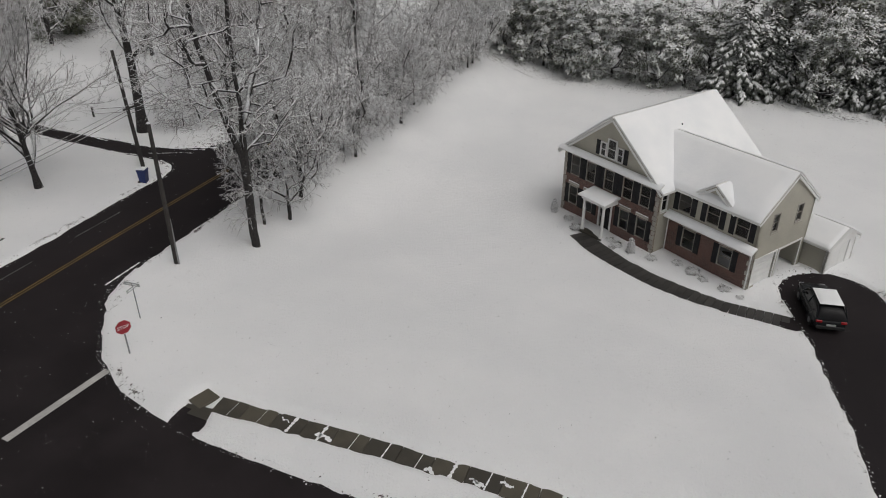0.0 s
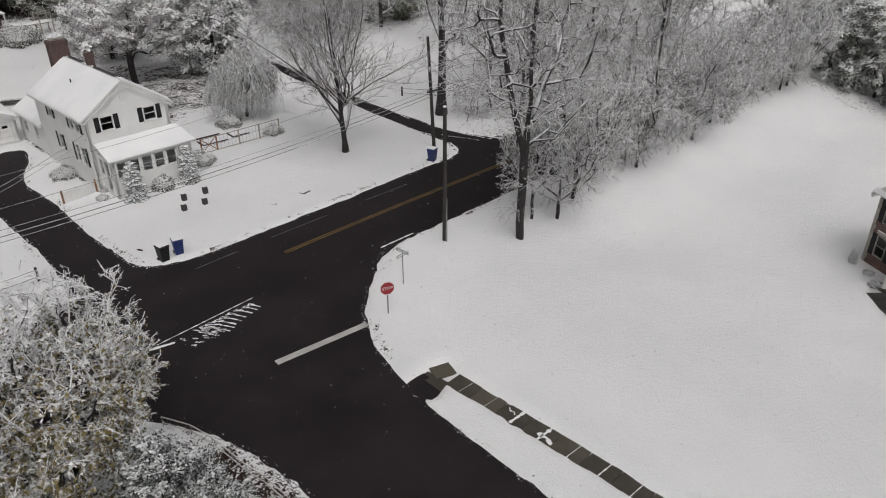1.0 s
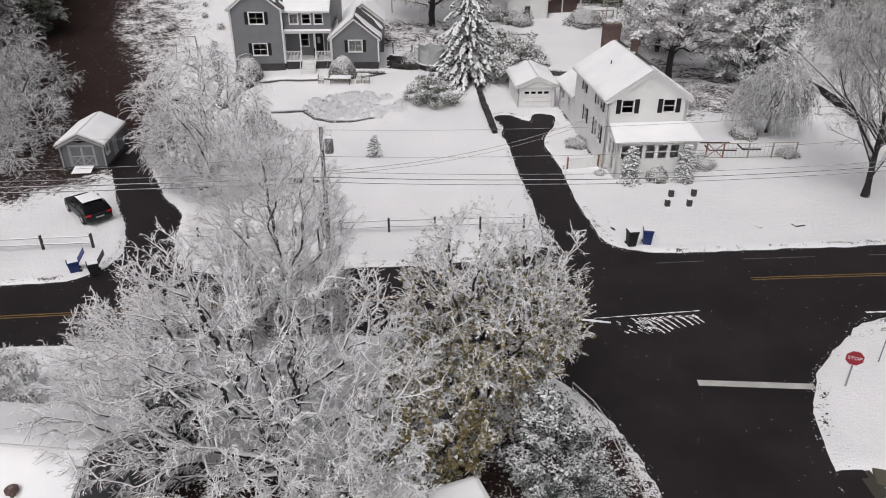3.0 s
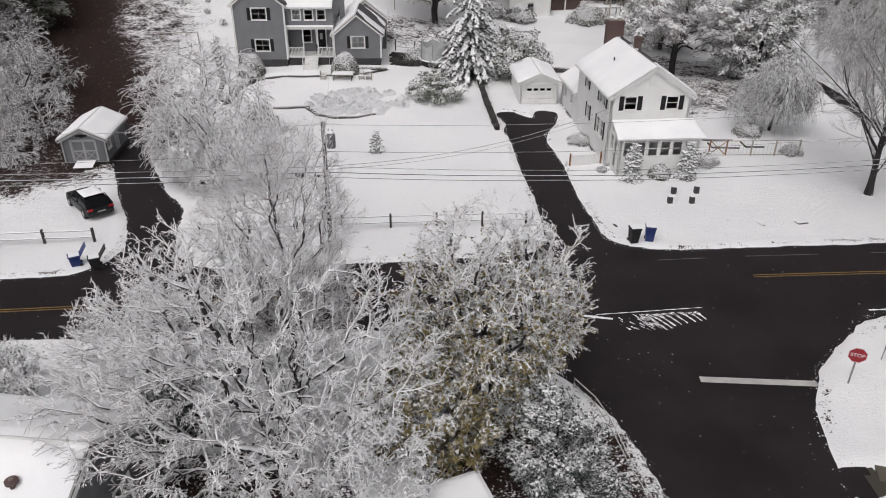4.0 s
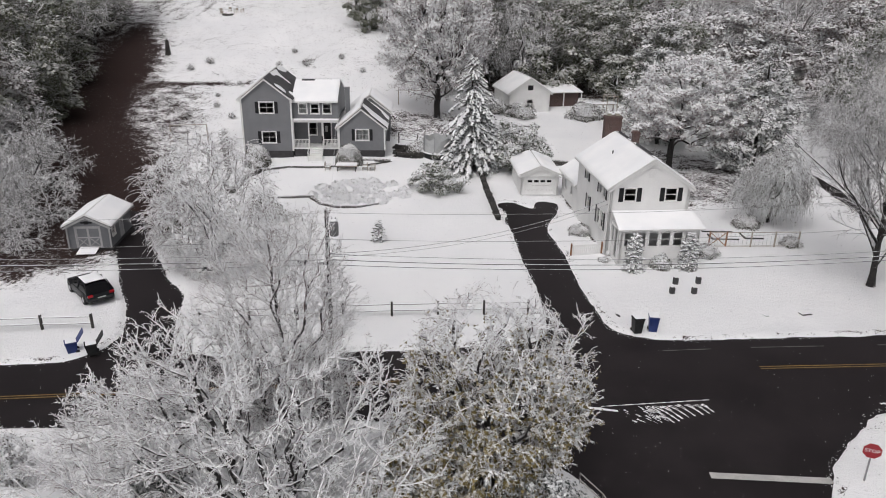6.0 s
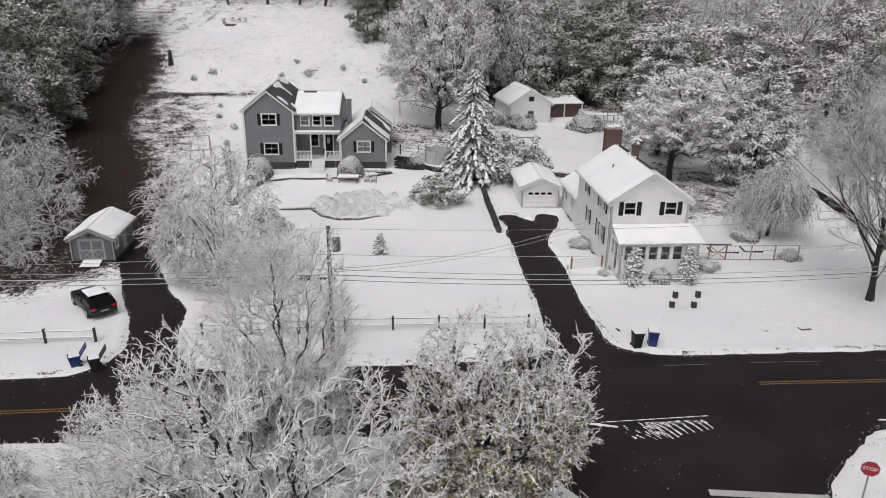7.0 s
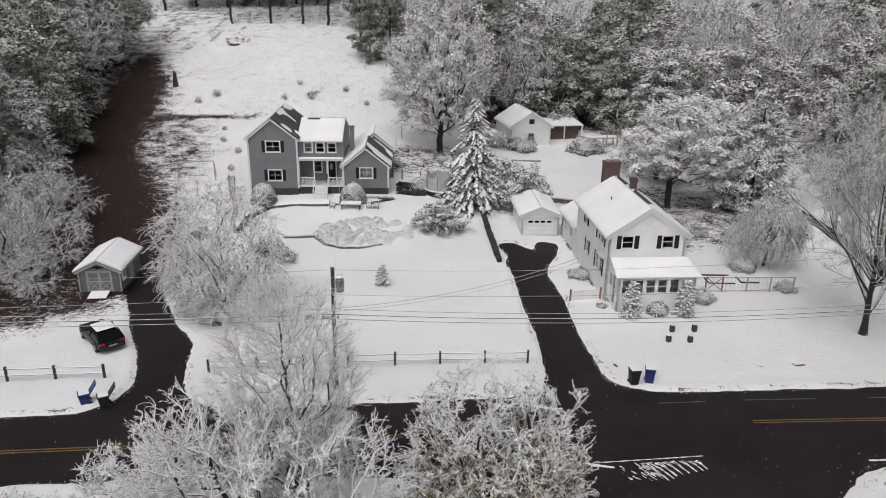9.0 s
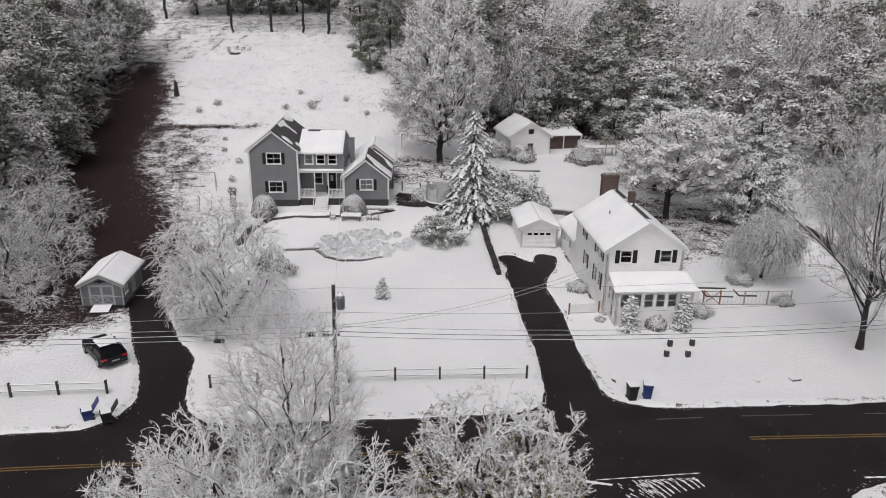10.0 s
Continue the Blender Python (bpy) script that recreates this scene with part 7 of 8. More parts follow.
def shrub(seed, high, spread, count=900, size=0.06, material=None, twigs=60, hollow=0.55, even=0.22):
    """Meshes of a rounded shrub: stems and a shell of leaf clumps."""
    rg = np.random.default_rng(seed)
    d = unit(np.stack([rg.normal(0, 1, twigs), rg.normal(0, 1, twigs), np.abs(rg.normal(0.7, 0.5, twigs))], -1))
    p, r = run_branches(rg, np.zeros((twigs, 3)) + rg.normal(0, spread * 0.12, (twigs, 3)) * np.array([1, 1, 0.0]) - np.array([0, 0, 0.08]), d, np.full(twigs, min(high, spread) * 0.9), np.full(twigs, 0.02), 4, 0.15, 0.1, 0.5)
    q = unit(rg.normal(0, 1, (count, 3)))
    q[:, 2] = np.abs(q[:, 2])
    bumps = 1 + even * np.sin(q[:, 0] * 5 + seed) * np.cos(q[:, 1] * 4.3 + seed * 2) + rg.normal(0, 0.02 + 0.2 * even, count)
    at = q * (hollow + (1 - hollow) * rg.random(count) ** 0.4)[:, None] * bumps[:, None] * np.array([spread, spread, high])
    return {"stems": mesh_of("stems", *tubes(p, r, 4), BARK), "foliage": mesh_of("foliage", *leaf_points(rg, at, size, q * np.array([high, high, spread]), 0.33), material or SHRUB, smooth=False)}


def leaf_points(rg, where, size, out, ragged=0.4):
    """Three-cornered leaf clumps that face more or less outward."""
    n = len(where)
    nrm = unit(unit(out) + rg.normal(0, ragged, (n, 3)))
    a = unit(np.cross(nrm, rg.normal(0, 1, (n, 3))))
    b = np.cross(nrm, a)
    s = size * (0.55 + 0.9 * rg.random(n))[:, None]
    v = np.stack([where - a * s - b * s * 0.5, where + a * s - b * s * 0.4 - nrm * s * 0.2, where + b * s * 1.3], 1).reshape(-1, 3)
    return v, np.arange(n * 3).reshape(-1, 3)


def grown(seed, blobs, count=900, girth=0.2, balance=0.35, seg=0.7, curve=0.35, rise=0.4, leaders=None, twigs=3, twig_len=0.6, twig_r=0.02, twig_segs=2,
          stubs=0, stub_len=0.2, droop=0.0, thick=0.04, outward=0.6, leaf=0, leaf_size=0.1, leaf_mat=None, clump=0.3, low=0.0, twig_mat=None, tip_r=None, shell=0.55, kink=0.05, tuft=0.0, frond=0):
    """Meshes of a tree grown to fill rounded blobs (x, y, z, rx, ry, rz): each new bud joins the nearest limb by the shortest way to the foot."""
    rg = np.random.default_rng(seed)
    vol = np.array([b[3] * b[4] * b[5] for b in blobs])
    which = rg.choice(len(blobs), count, p=vol / vol.sum())
    bb = np.array(blobs)[which]
    u = unit(rg.normal(0, 1, (count, 3))) * (rg.random(count) ** (1 / 3 * shell))[:, None]
    lump = 1 + 0.13 * np.sin(u[:, 0] * 6 + seed) * np.cos(u[:, 1] * 5 + seed * 1.7) + 0.08 * np.sin(u[:, 2] * 9 + seed)
    buds = bb[:, :3] + u * bb[:, 3:] * lump[:, None]
    buds[:, 2] = np.maximum(buds[:, 2], 0.25 + 0.2 * rg.random(count))
    top = min(b[2] - b[5] * 0.55 for b in blobs)
    leaders = leaders or [[(0, 0, -0.3), (0, 0, max(0.5, top))]]
    cap = count * 9
    pos, par, way, path = np.zeros((cap, 3)), np.full(cap, -1), np.zeros((cap, 3)), np.zeros(cap)
    pos[0], way[0], n = leaders[0][0], (0, 0, 1), 1

    def reach(i, q, bend):
        nonlocal n
        q = np.asarray(q, float)
        ln = np.linalg.norm(q - pos[i])
        steps = max(1, int(ln / seg + 0.5))
        a, c = pos[i].copy(), pos[i] + way[i] * ln * bend
        for k in range(1, steps + 1):
            t = k / steps
            pos[n] = a * (1 - t) ** 2 + c * 2 * t * (1 - t) + q * t * t + rg.normal(0, kink * seg, 3) * (k < steps)
            d = pos[n] - pos[i]
            par[n], path[n] = i, path[i] + np.linalg.norm(d)
            way[n] = d / max(np.linalg.norm(d), 1e-6)
            i, n = n, n + 1
        return i

    for line in leaders:
        i = int(np.argmin(np.linalg.norm(pos[:n] - np.array(line[0]), axis=1)))
        for q in line[1:]:
            i = reach(i, q, 0.15)
    core = pos[:n].copy()
    order = np.argsort(np.linalg.norm(buds[:, None] - core[None], axis=2).min(1))
    for q in buds[order]:
        d = np.linalg.norm(pos[:n] - q, axis=1)
        cost = d + balance * path[:n] + rise * np.maximum(0, pos[:n, 2] - q[2])
        cost[:min(n, 2)] += 3
        reach(int(np.argmin(cost)), q, curve)
    pos, par, way = pos[:n], par[:n], way[:n]
    load = np.ones(n)
    kids = np.zeros(n, int)
    for i in range(n - 1, 0, -1):
        load[par[i]] += load[i]
        kids[par[i]] += 1
    tip_r = tip_r or twig_r * 1.1
    e = math.log(girth / tip_r) / math.log(load[0])
    r = tip_r * load ** e
    r[0] *= 1.3
    i = np.arange(1, n)
    fat = r[i] > thick
    ends = lambda j: (np.stack([pos[par[j]], pos[j]], 1), np.stack([np.minimum(r[par[j]], r[j] * 1.35), r[j]], 1))
    trunk, heavy = [], np.full(n, -1)
    for j in i:
        if r[j] > thick and (heavy[par[j]] < 0 or r[j] > r[heavy[par[j]]]):
            heavy[par[j]] = j
    for j in i[fat]:
        if heavy[par[j]] != j or par[j] == 0:
            chain = [par[j], j]
            while heavy[chain[-1]] >= 0:
                chain.append(heavy[chain[-1]])
            rr = r[chain].copy()
            rr[0] = min(rr[0], rr[1] * 1.35)
            trunk.append(tubes(pos[chain][None], rr[None], 9 if rr[0] > 0.12 else 5))
    crown = [tubes(*ends(i[~fat]), 3)]
    thin = np.nonzero(r < max(thick, tip_r * 3.2))[0]
    mid = np.average(np.array(blobs)[:, :3], axis=0, weights=vol)
    mid[2] -= 0.35 * np.average(np.array(blobs)[:, 5], weights=vol)
    who = np.repeat(thin, twigs)
    rays = unit(pos[who] - mid)
    go = unit(way[who] * 0.8 + rays * outward + rg.normal(0, 0.5, (len(who), 3)) - np.array([0, 0, droop * 0.4]))
    f = rg.random(len(who))[:, None] * 0.6
    p4, r4 = run_branches(rg, pos[who] * (1 - f) + pos[par[who]] * f, go, twig_len * (0.5 + 0.9 * rg.random(len(who))), np.full(len(who), twig_r), twig_segs, 0.15 + kink * 1.5, -droop, 0.6)
    crown.append(tubes(p4, r4, 3))
    if stubs:
        pick, k = rg.integers(0, len(p4), stubs), rg.random(stubs)[:, None]
        fine = (slivers(rg, p4[pick, 0] * (1 - k) + p4[pick, -1] * k, unit(p4[pick, -1] - p4[pick, 0]) + rg.normal(0, 0.75, (stubs, 3)) - np.array([0, 0, droop * 0.8]), stub_len, twig_r * 1.0))
    v, quad = join(crown)
    tri = None
    if stubs:
        tri = (np.arange(stubs) * 3)[:, None] + np.array([[0, 1, 2]]) + len(v)
        v = np.concatenate([v, fine[0].reshape(-1, 4, 3)[:, 1:].reshape(-1, 3)])
    out = {"trunk": mesh_of("trunk", *join(trunk), BARK), "crown": mesh_of("crown", v, quad, twig_mat or TWIG, tri, smooth=False)}
    if leaf:
        pick, k = rg.integers(0, len(p4), leaf), rg.random(leaf)[:, None]
        at = p4[pick, 0] * (1 - k) + p4[pick, -1] * k
        if low:
            keep = at[:, 2] < at[:, 2].min() + (at[:, 2].max() - at[:, 2].min()) * (low + 0.35 * (rg.random(leaf) - 0.5))
            at = at[keep]
        if tuft:
            heads = rg.permutation(thin)[:max(40, leaf // 75)]
            who = rg.integers(0, len(heads), len(at))
            size = (tuft * (0.6 + 0.8 * rg.random(len(heads))))[who][:, None]
            off = unit(rg.normal(0, 1, at.shape)) * size * (0.45 + 0.55 * rg.random(len(at)) ** 0.5)[:, None] * np.array([1, 1, 0.62])
            off[:, 2] -= 0.35 * (off[:, :2] ** 2).sum(1) / size[:, 0]
            v, tri = leaf_points(rg, pos[heads][who] + off, leaf_size, unit(off) * np.array([1, 1, 1.5]) + unit(pos[heads][who] - mid) * 0.35, 0.3)
            if frond:
                own = np.repeat(np.arange(len(heads)), frond)
                span = tuft * (0.6 + 0.8 * rg.random(len(heads)))[own]
                az = rg.random(len(own)) * math.tau
                way = unit(np.stack([np.cos(az), np.sin(az), rg.normal(-0.35, 0.3, len(own))], -1) + unit(pos[heads][own] - mid) * 0.7)
                at = pos[heads][own] + way * (span * 0.45 * rg.random(len(own)))[:, None] + rg.normal(0, 0.16, (len(own), 3)) * span[:, None]
                ln = span * (0.18 + 0.3 * rg.random(len(own)))
                pv, pt = pillows(rg, at, way, ln, ln * 0.3, top_only=True)
                v, tri = np.concatenate([v, pv]), np.concatenate([tri, pt + len(v)])
            out["foliage"] = mesh_of("foliage", v, tri, leaf_mat or LEAF_OLIVE, smooth=False)
            return out
        off = unit(rg.normal(0, 1, at.shape)) * (clump * (0.35 + 0.65 * rg.random(len(at))))[:, None]
        v, tri = leaf_points(rg, at + off, leaf_size, unit(off) * 0.55 + unit(at - mid) * 0.75 + np.array([0, 0, 0.15]))
        out["foliage"] = mesh_of("foliage", v, tri, leaf_mat or LEAF_OLIVE, smooth=False)
    return out


def lobes(high, wide, bare, n, seed):
    """Blobs for an uneven crown of several rounded masses."""
    rg = random.Random(seed)
    out = [(0, 0, high * (0.5 + bare * 0.5), wide * 0.72, wide * 0.72, high * (0.5 - bare * 0.5))]
    for k in range(n):
        a = math.tau * (k + rg.random() * 0.7) / n
        d = wide * rg.uniform(0.3, 0.55)
        s = wide * rg.uniform(0.38, 0.6)
        out.append((d * math.cos(a), d * math.sin(a), high * rg.uniform(bare + 0.16, 0.75), s, s, s * rg.uniform(0.7, 1.05)))
    return out


def pillows(rg, start, way, length, width, top_only=False):
    """Snow-laden boughs as soft drooping lobes."""
    n = len(start)
    side = unit(np.cross(way, np.array([0, 0, 1.0])))
    up = unit(np.cross(side, way))
    l, w = length[:, None], width[:, None]
    down = np.array([0, 0, -1.0])
    c = start + way * l * 0.5
    k = lambda: rg.uniform(0.75, 1.25, (n, 1))
    v = np.stack([start, c + way * l * 0.28 + side * w * k() + down * w * 0.35, start + way * l * k() + down * l * 0.2, c + way * l * 0.28 - side * w * k() + down * w * 0.35,
                  c - way * l * 0.25 - side * w * 0.8 * k() + down * w * 0.25, c - way * l * 0.25 + side * w * 0.8 * k() + down * w * 0.25, c + up * w * 0.62 * k(), c - up * w * 0.5], 1).reshape(-1, 3)
    ring = (0, 5, 1, 2, 3, 4)
    q = [(ring[i], ring[(i + 1) % 6], 6) for i in range(6)] + [(ring[(i + 1) % 6], ring[i], 7) for i in range(0 if top_only else 6)]
    tri = (np.arange(n)[:, None, None] * 8 + np.array(q)[None]).reshape(-1, 3)
    return v, tri


def plant(meshes, name, x, y, label, category="tree", group="", turn=0.0, size=1.0, z=None):
    root = thing(name, Matrix.Translation((x, y, (z_at(x, y) + 0.06) if z is None else z)) @ Matrix.Rotation(radians(turn), 4, "Z") @ Matrix.Scale(size, 4), label, category, group)
    for key, me in meshes.items():
        part(key, me, None, root)
    return root


# the ones that stand below the camera's side of the road
plant(grown(101, [(-1.0, 0, 5.3, 6.6, 5.6, 4.5), (-4.0, 0, 4.9, 4.2, 4.2, 1.9), (3.0, 0, 4.2, 3.4, 3.6, 3.2), (-2.6, 0.2, 8.2, 2.9, 2.8, 2.4)], 1700, girth=0.24, balance=0.5, seg=0.4, kink=0.11, curve=0.06, rise=0.5, twigs=3, twig_len=0.5, twig_r=0.0185, twig_segs=3, stubs=52000, stub_len=0.14, droop=0.3, outward=0.9, thick=0.05,
            leaders=[[(0, 0, -0.3), (-0.3, 0, 1.6), (-1.6, 0.4, 5.2), (-2.4, 0.6, 7.6)], [(-0.3, 0, 1.6), (1.2, 0.6, 4.6)], [(-0.2, 0, 1.0), (-3.2, -0.6, 2.6), (-6.0, -0.8, 3.2)]]),
      "bare_tree", -5.6, 20.6, "bare spreading tree with every twig coated in snow")
plant(grown(102, [(0, 0, 8.8, 3.2, 2.8, 4.2), (0.3, 0, 5.2, 2.8, 2.6, 2.8)], 1500, girth=0.13, balance=0.5, seg=0.5, kink=0.08, curve=0.2, twigs=4, twig_len=0.6, twig_r=0.011, twig_segs=3, twig_mat=TWIG_ROSE, stubs=26000, stub_len=0.13, rise=0.8, thick=0.03, leaders=[[(0, 0, -0.3), (0.2, 0, 5), (0, 0.1, 9), (-0.2, 0, 11.8)]]),
      "bare_tree", -6.1, 25.2, "slender bare tree with frosted fine twigs", turn=40)
plant(grown(103, [(-0.2, 0, 6.0, 3.7, 3.3, 4.6), (1.0, 0, 6.0, 2.8, 2.6, 2.6), (-0.8, -0.4, 3.6, 3.2, 2.8, 2.4)], 1100, girth=0.24, balance=0.45, seg=0.45, kink=0.14, twigs=3, twig_len=0.5, twig_r=0.018, twig_segs=3, stubs=40000, stub_len=0.15, leaf=20000, leaf_size=0.065, clump=0.2, low=0.7, droop=0.3,
            leaders=[[(0, 0, -0.3), (0.1, 0, 2.5), (-0.6, 0.2, 7)], [(0.1, 0, 2.0), (1.2, 0, 5.5)]]), "olive_tree", 2.3, 23.7, "leafy tree with olive-brown foliage under snow")
plant(grown(104, [(0, 0, 2.4, 2.1, 2.0, 2.3), (0.9, -0.9, 1.5, 1.9, 1.8, 1.4), (-0.3, 0.3, 4.3, 1.2, 1.2, 1.5)], 240, girth=0.14, seg=0.5, twigs=3, twig_len=0.35, twig_r=0.016, twig_segs=1, leaf=20000, leaf_size=0.045, leaf_mat=NEEDLE_DARK, tuft=0.42, frond=20, shell=0.4, leaders=[[(0, 0, -0.3), (0, 0, 2.5), (-0.2, 0.2, 5.6)]]), "evergreen", 4.6, 20.1, "dense dark evergreen loaded with snow", size=0.86)
plant(conifer(105, 3.2, 1.5, whorls=18, per=12, sprays=12, fine=0.36, sag=0.5, needle=NEEDLE_DARK), "evergreen", 6.3, 17.9, "small evergreen loaded with snow beside the street")
plant(grown(106, [(0, 0, 1.6, 1.9, 1.7, 1.5)], 260, girth=0.07, twigs=4, twig_len=0.35, twig_r=0.016, stubs=7000, stub_len=0.18, leaf=3500, leaf_size=0.042, leaf_mat=SHRUB, droop=0.2), "bare_tree", -18.9, 24.9, "low frosted thicket tree at the roadside")
plant(grown(107, [(0, 0, 3.2, 2.4, 2.2, 2.8)], 260, girth=0.1, twigs=4, twig_len=0.5, twig_r=0.016, stubs=3000, leaf=9000, leaf_size=0.075, leaf_mat=LEAF_OLIVE, clump=0.2), "olive_tree", -0.3, 20.9, "ragged understorey tree with brown leaves")
plant(grown(108, [(0, 0, 3.2, 3.4, 3.0, 2.7)], 330, girth=0.1, twigs=4, twig_len=0.5, twig_r=0.018, stubs=9000, stub_len=0.22, leaf=2000, leaf_size=0.042, leaf_mat=SHRUB), "bare_tree", -12.2, 25.0, "frosted young tree with bare twigs")
plant(grown(109, [(0, 0, 2.6, 2.6, 2.2, 2.2)], 260, girth=0.09, twigs=4, twig_len=0.45, twig_r=0.017, stubs=9000, stub_len=0.2, leaf=2500, leaf_size=0.042, leaf_mat=SHRUB), "bare_tree", -2.4, 18.0, "frosted thicket tree over the low sheds")

plant(grown(110, [(0, 0, 1.7, 1.5, 1.4, 1.7), (0, 0, 3.0, 0.9, 0.9, 1.1)], 160, girth=0.08, twigs=3, twig_len=0.35, twig_r=0.013, twig_segs=1, leaf=12000, leaf_size=0.06, leaf_mat=NEEDLE_DARK, clump=0.2, shell=0.4), "evergreen", -10.8, 22.0, "dark evergreen half hidden under the bare tree")

# about the two houses across the road
plant(grown(111, [(0, 0, 5.2, 4.7, 4.4, 5.2), (2.2, -0.4, 2.4, 3.4, 3.0, 2.4), (-1.6, 0, 3.4, 3.0, 3.0, 3.0)], 850, girth=0.15, balance=0.4, twigs=4, twig_len=1.0, twig_segs=3, twig_r=0.024, stubs=13000, stub_len=0.26, leaf=2500, leaf_size=0.055, leaf_mat=LEAF_FROST, clump=0.2, thick=0.06, droop=1.1, rise=0.0, outward=0.8), "frosted_willow", -16.5, 49.8, "pale frosted tree with drooping fine twigs")
plant(conifer(112, 12.2, 4.3, whorls=27, per=11, sprays=32, sag=0.85, fine=0.48, full=0.62, needle=NEEDLE_SPRUCE), "spruce", 3.3, 76.6, "tall spruce with snow-laden drooping boughs")
plant(grown(113, [(0, 0, 2.6, 3.6, 3.2, 2.5), (1.8, 0, 1.8, 2.4, 2.2, 1.8)], 220, girth=0.09, twigs=4, twig_len=0.6, twig_r=0.02, droop=0.5, leaf=9000, leaf_size=0.08, leaf_mat=LEAF_FROST, tuft=0.65, frond=26), "shrub_tree", 8.0, 77.4, "wide leafy shrub bowed under snow")
plant(grown(114, [(0, 0, 12.2, 6.6, 6.2, 9.6), (-2.2, 0, 8.0, 5.0, 4.6, 4.6), (2.4, 0, 9.5, 4.6, 4.6, 5.0)], 950, girth=0.42, balance=0.5, seg=1.0, twigs=4, twig_len=1.1, twig_r=0.024, stubs=16000, stub_len=0.5, leaf=34000, leaf_size=0.1, leaf_mat=LEAF_PINK, clump=0.35, low=0.95, thick=0.07, outward=1.0), "frosted_tree", -0.6, 97.0, "tall rounded tree with faint rusty leaves and frost")
plant(grown(115, [(2.2, 0, 7.8, 6.6, 5.6, 4.6), (-2.4, 0, 6.4, 4.4, 4.0, 3.2), (4.6, 0, 5.6, 4.2, 4.0, 3.0)], 650, girth=0.34, balance=0.4, seg=0.9, twigs=4, twig_len=0.8, twig_r=0.022, stubs=7000, stub_len=0.35, leaf=26000, leaf_size=0.09, leaf_mat=LEAF_PINK, tuft=0.8, frond=34, thick=0.07), "leafy_tree", 25.4, 78.6, "broad leafy tree holding snow on rusty leaves")
plant(grown(116, [(0, 0, 4.0, 4.6, 4.6, 3.2), (0.4, 0, 8.5, 4.0, 3.8, 3.2), (-0.3, 0, 12.4, 2.8, 2.8, 2.8), (0, 0, 15.6, 1.5, 1.5, 1.8)], 460, girth=0.24, seg=1.0, balance=0.1, rise=-0.2, shell=0.5, leaf=22000, leaf_size=0.08, tuft=0.85, frond=30, twigs=3, twig_len=0.6, twig_r=0.02, twig_segs=1, droop=0.5, thick=0.06, leaf_mat=NEEDLE_WHITE,
            leaders=[[(0, 0, -0.3), (0, 0, 8), (0, 0, 16)]]), "spruce", 27.2, 90.0, "tall spruce with snow on every tier")
plant(grown(117, [(0, 0, 3.2, 4.4, 4.2, 2.8), (0.3, 0, 6.8, 4.0, 3.8, 2.8), (-0.2, 0, 9.8, 2.9, 2.8, 2.4), (0, 0, 12.2, 1.5, 1.5, 1.6)], 480, girth=0.22, seg=0.9, balance=0.1, rise=-0.2, shell=0.5, leaf=24000, leaf_size=0.07, tuft=0.72, frond=32, twigs=3, twig_len=0.6, twig_r=0.02, twig_segs=1, droop=0.5, thick=0.06, leaf_mat=NEEDLE_WHITE,
            leaders=[[(0, 0, -0.3), (0, 0, 6), (0, 0, 12.4)]]), "spruce", 34.0, 77.0, "broad snow-covered spruce beside the leafy tree")
plant(grown(118, [(0, 0, 5.2, 2.4, 2.2, 1.5), (1.7, 0, 4.4, 1.9, 1.8, 1.3), (-1.8, 0.3, 4.0, 1.7, 1.7, 1.2), (0.2, -0.6, 3.4, 2.4, 2.0, 1.0)], 230, girth=0.16, balance=0.35, twigs=6, twig_len=2.0, twig_segs=4, twig_r=0.02, twig_mat=TWIG_GREY, stubs=9000, stub_len=0.35, droop=2.8, rise=0.0, leaf=7000, leaf_size=0.06, leaf_mat=LEAF_FROST, clump=0.1), "weeping_tree", 29.6, 61.8, "weeping tree with hanging snow-covered twigs")
plant(broadleaf(119, 13.0, 9.5, limbs=26, mids=9, smalls=7, twigs=5, bare=0.15, girth=0.25, stems=1, lift=0.6, twig_r=0.014, twig_mat=TWIG_GREY, limb_angle=44, far=True, frost=9000, frost_len=0.4, upright=2), "bare_tree", 31.4, 48.2, "bare spreading tree with snow along its branches")

# on the corner lawn and along the road eastward
plant(grown(151, [(0, 0, 14.0, 6.0, 5.0, 6.0), (-0.6, -0.6, 3.6, 1.9, 1.7, 1.5), (3.4, 0, 9.0, 3.6, 3.0, 2.6)], 700, girth=0.28, balance=0.15, seg=0.8, kink=0.07, curve=0.2, twigs=4, twig_len=0.8, twig_r=0.018, twig_mat=TWIG_GREY, stubs=9000, stub_len=0.3, thick=0.045, rise=0.35,
            leaders=[[(0, 0, -0.3), (0.05, 0, 5.6), (-1.0, 0, 9), (-1.9, 0.5, 14), (-2.2, 0.5, 19)], [(0.05, 0, 5.6), (0.3, 0, 9), (0.8, 0.4, 14), (1.0, 0.4, 19)], [(0.1, 0, 8.0), (2.2, 0, 11.5), (4.0, 0.4, 15)]]), "bare_tree", 32.6, 29.3, "tall dark-trunked tree with frosted crown at the lawn's edge")
plant(grown(122, [(0.5, 0, 5.4, 3.8, 3.4, 3.6)], 330, girth=0.14, twigs=3, twig_len=0.7, twig_r=0.018, twig_mat=TWIG_GREY, stubs=5000, stub_len=0.3, droop=0.4), "bare_tree", 37.4, 30.0, "small leaning tree with frosted twigs", turn=70)
plant(grown(123, [(0, 0, 6.4, 4.4, 4.0, 4.4)], 400, girth=0.16, twigs=3, twig_len=0.8, twig_r=0.018, twig_mat=TWIG_GREY, stubs=6000, stub_len=0.3, droop=0.5), "bare_tree", 40.6, 31.2, "frosted roadside tree with arching twigs")
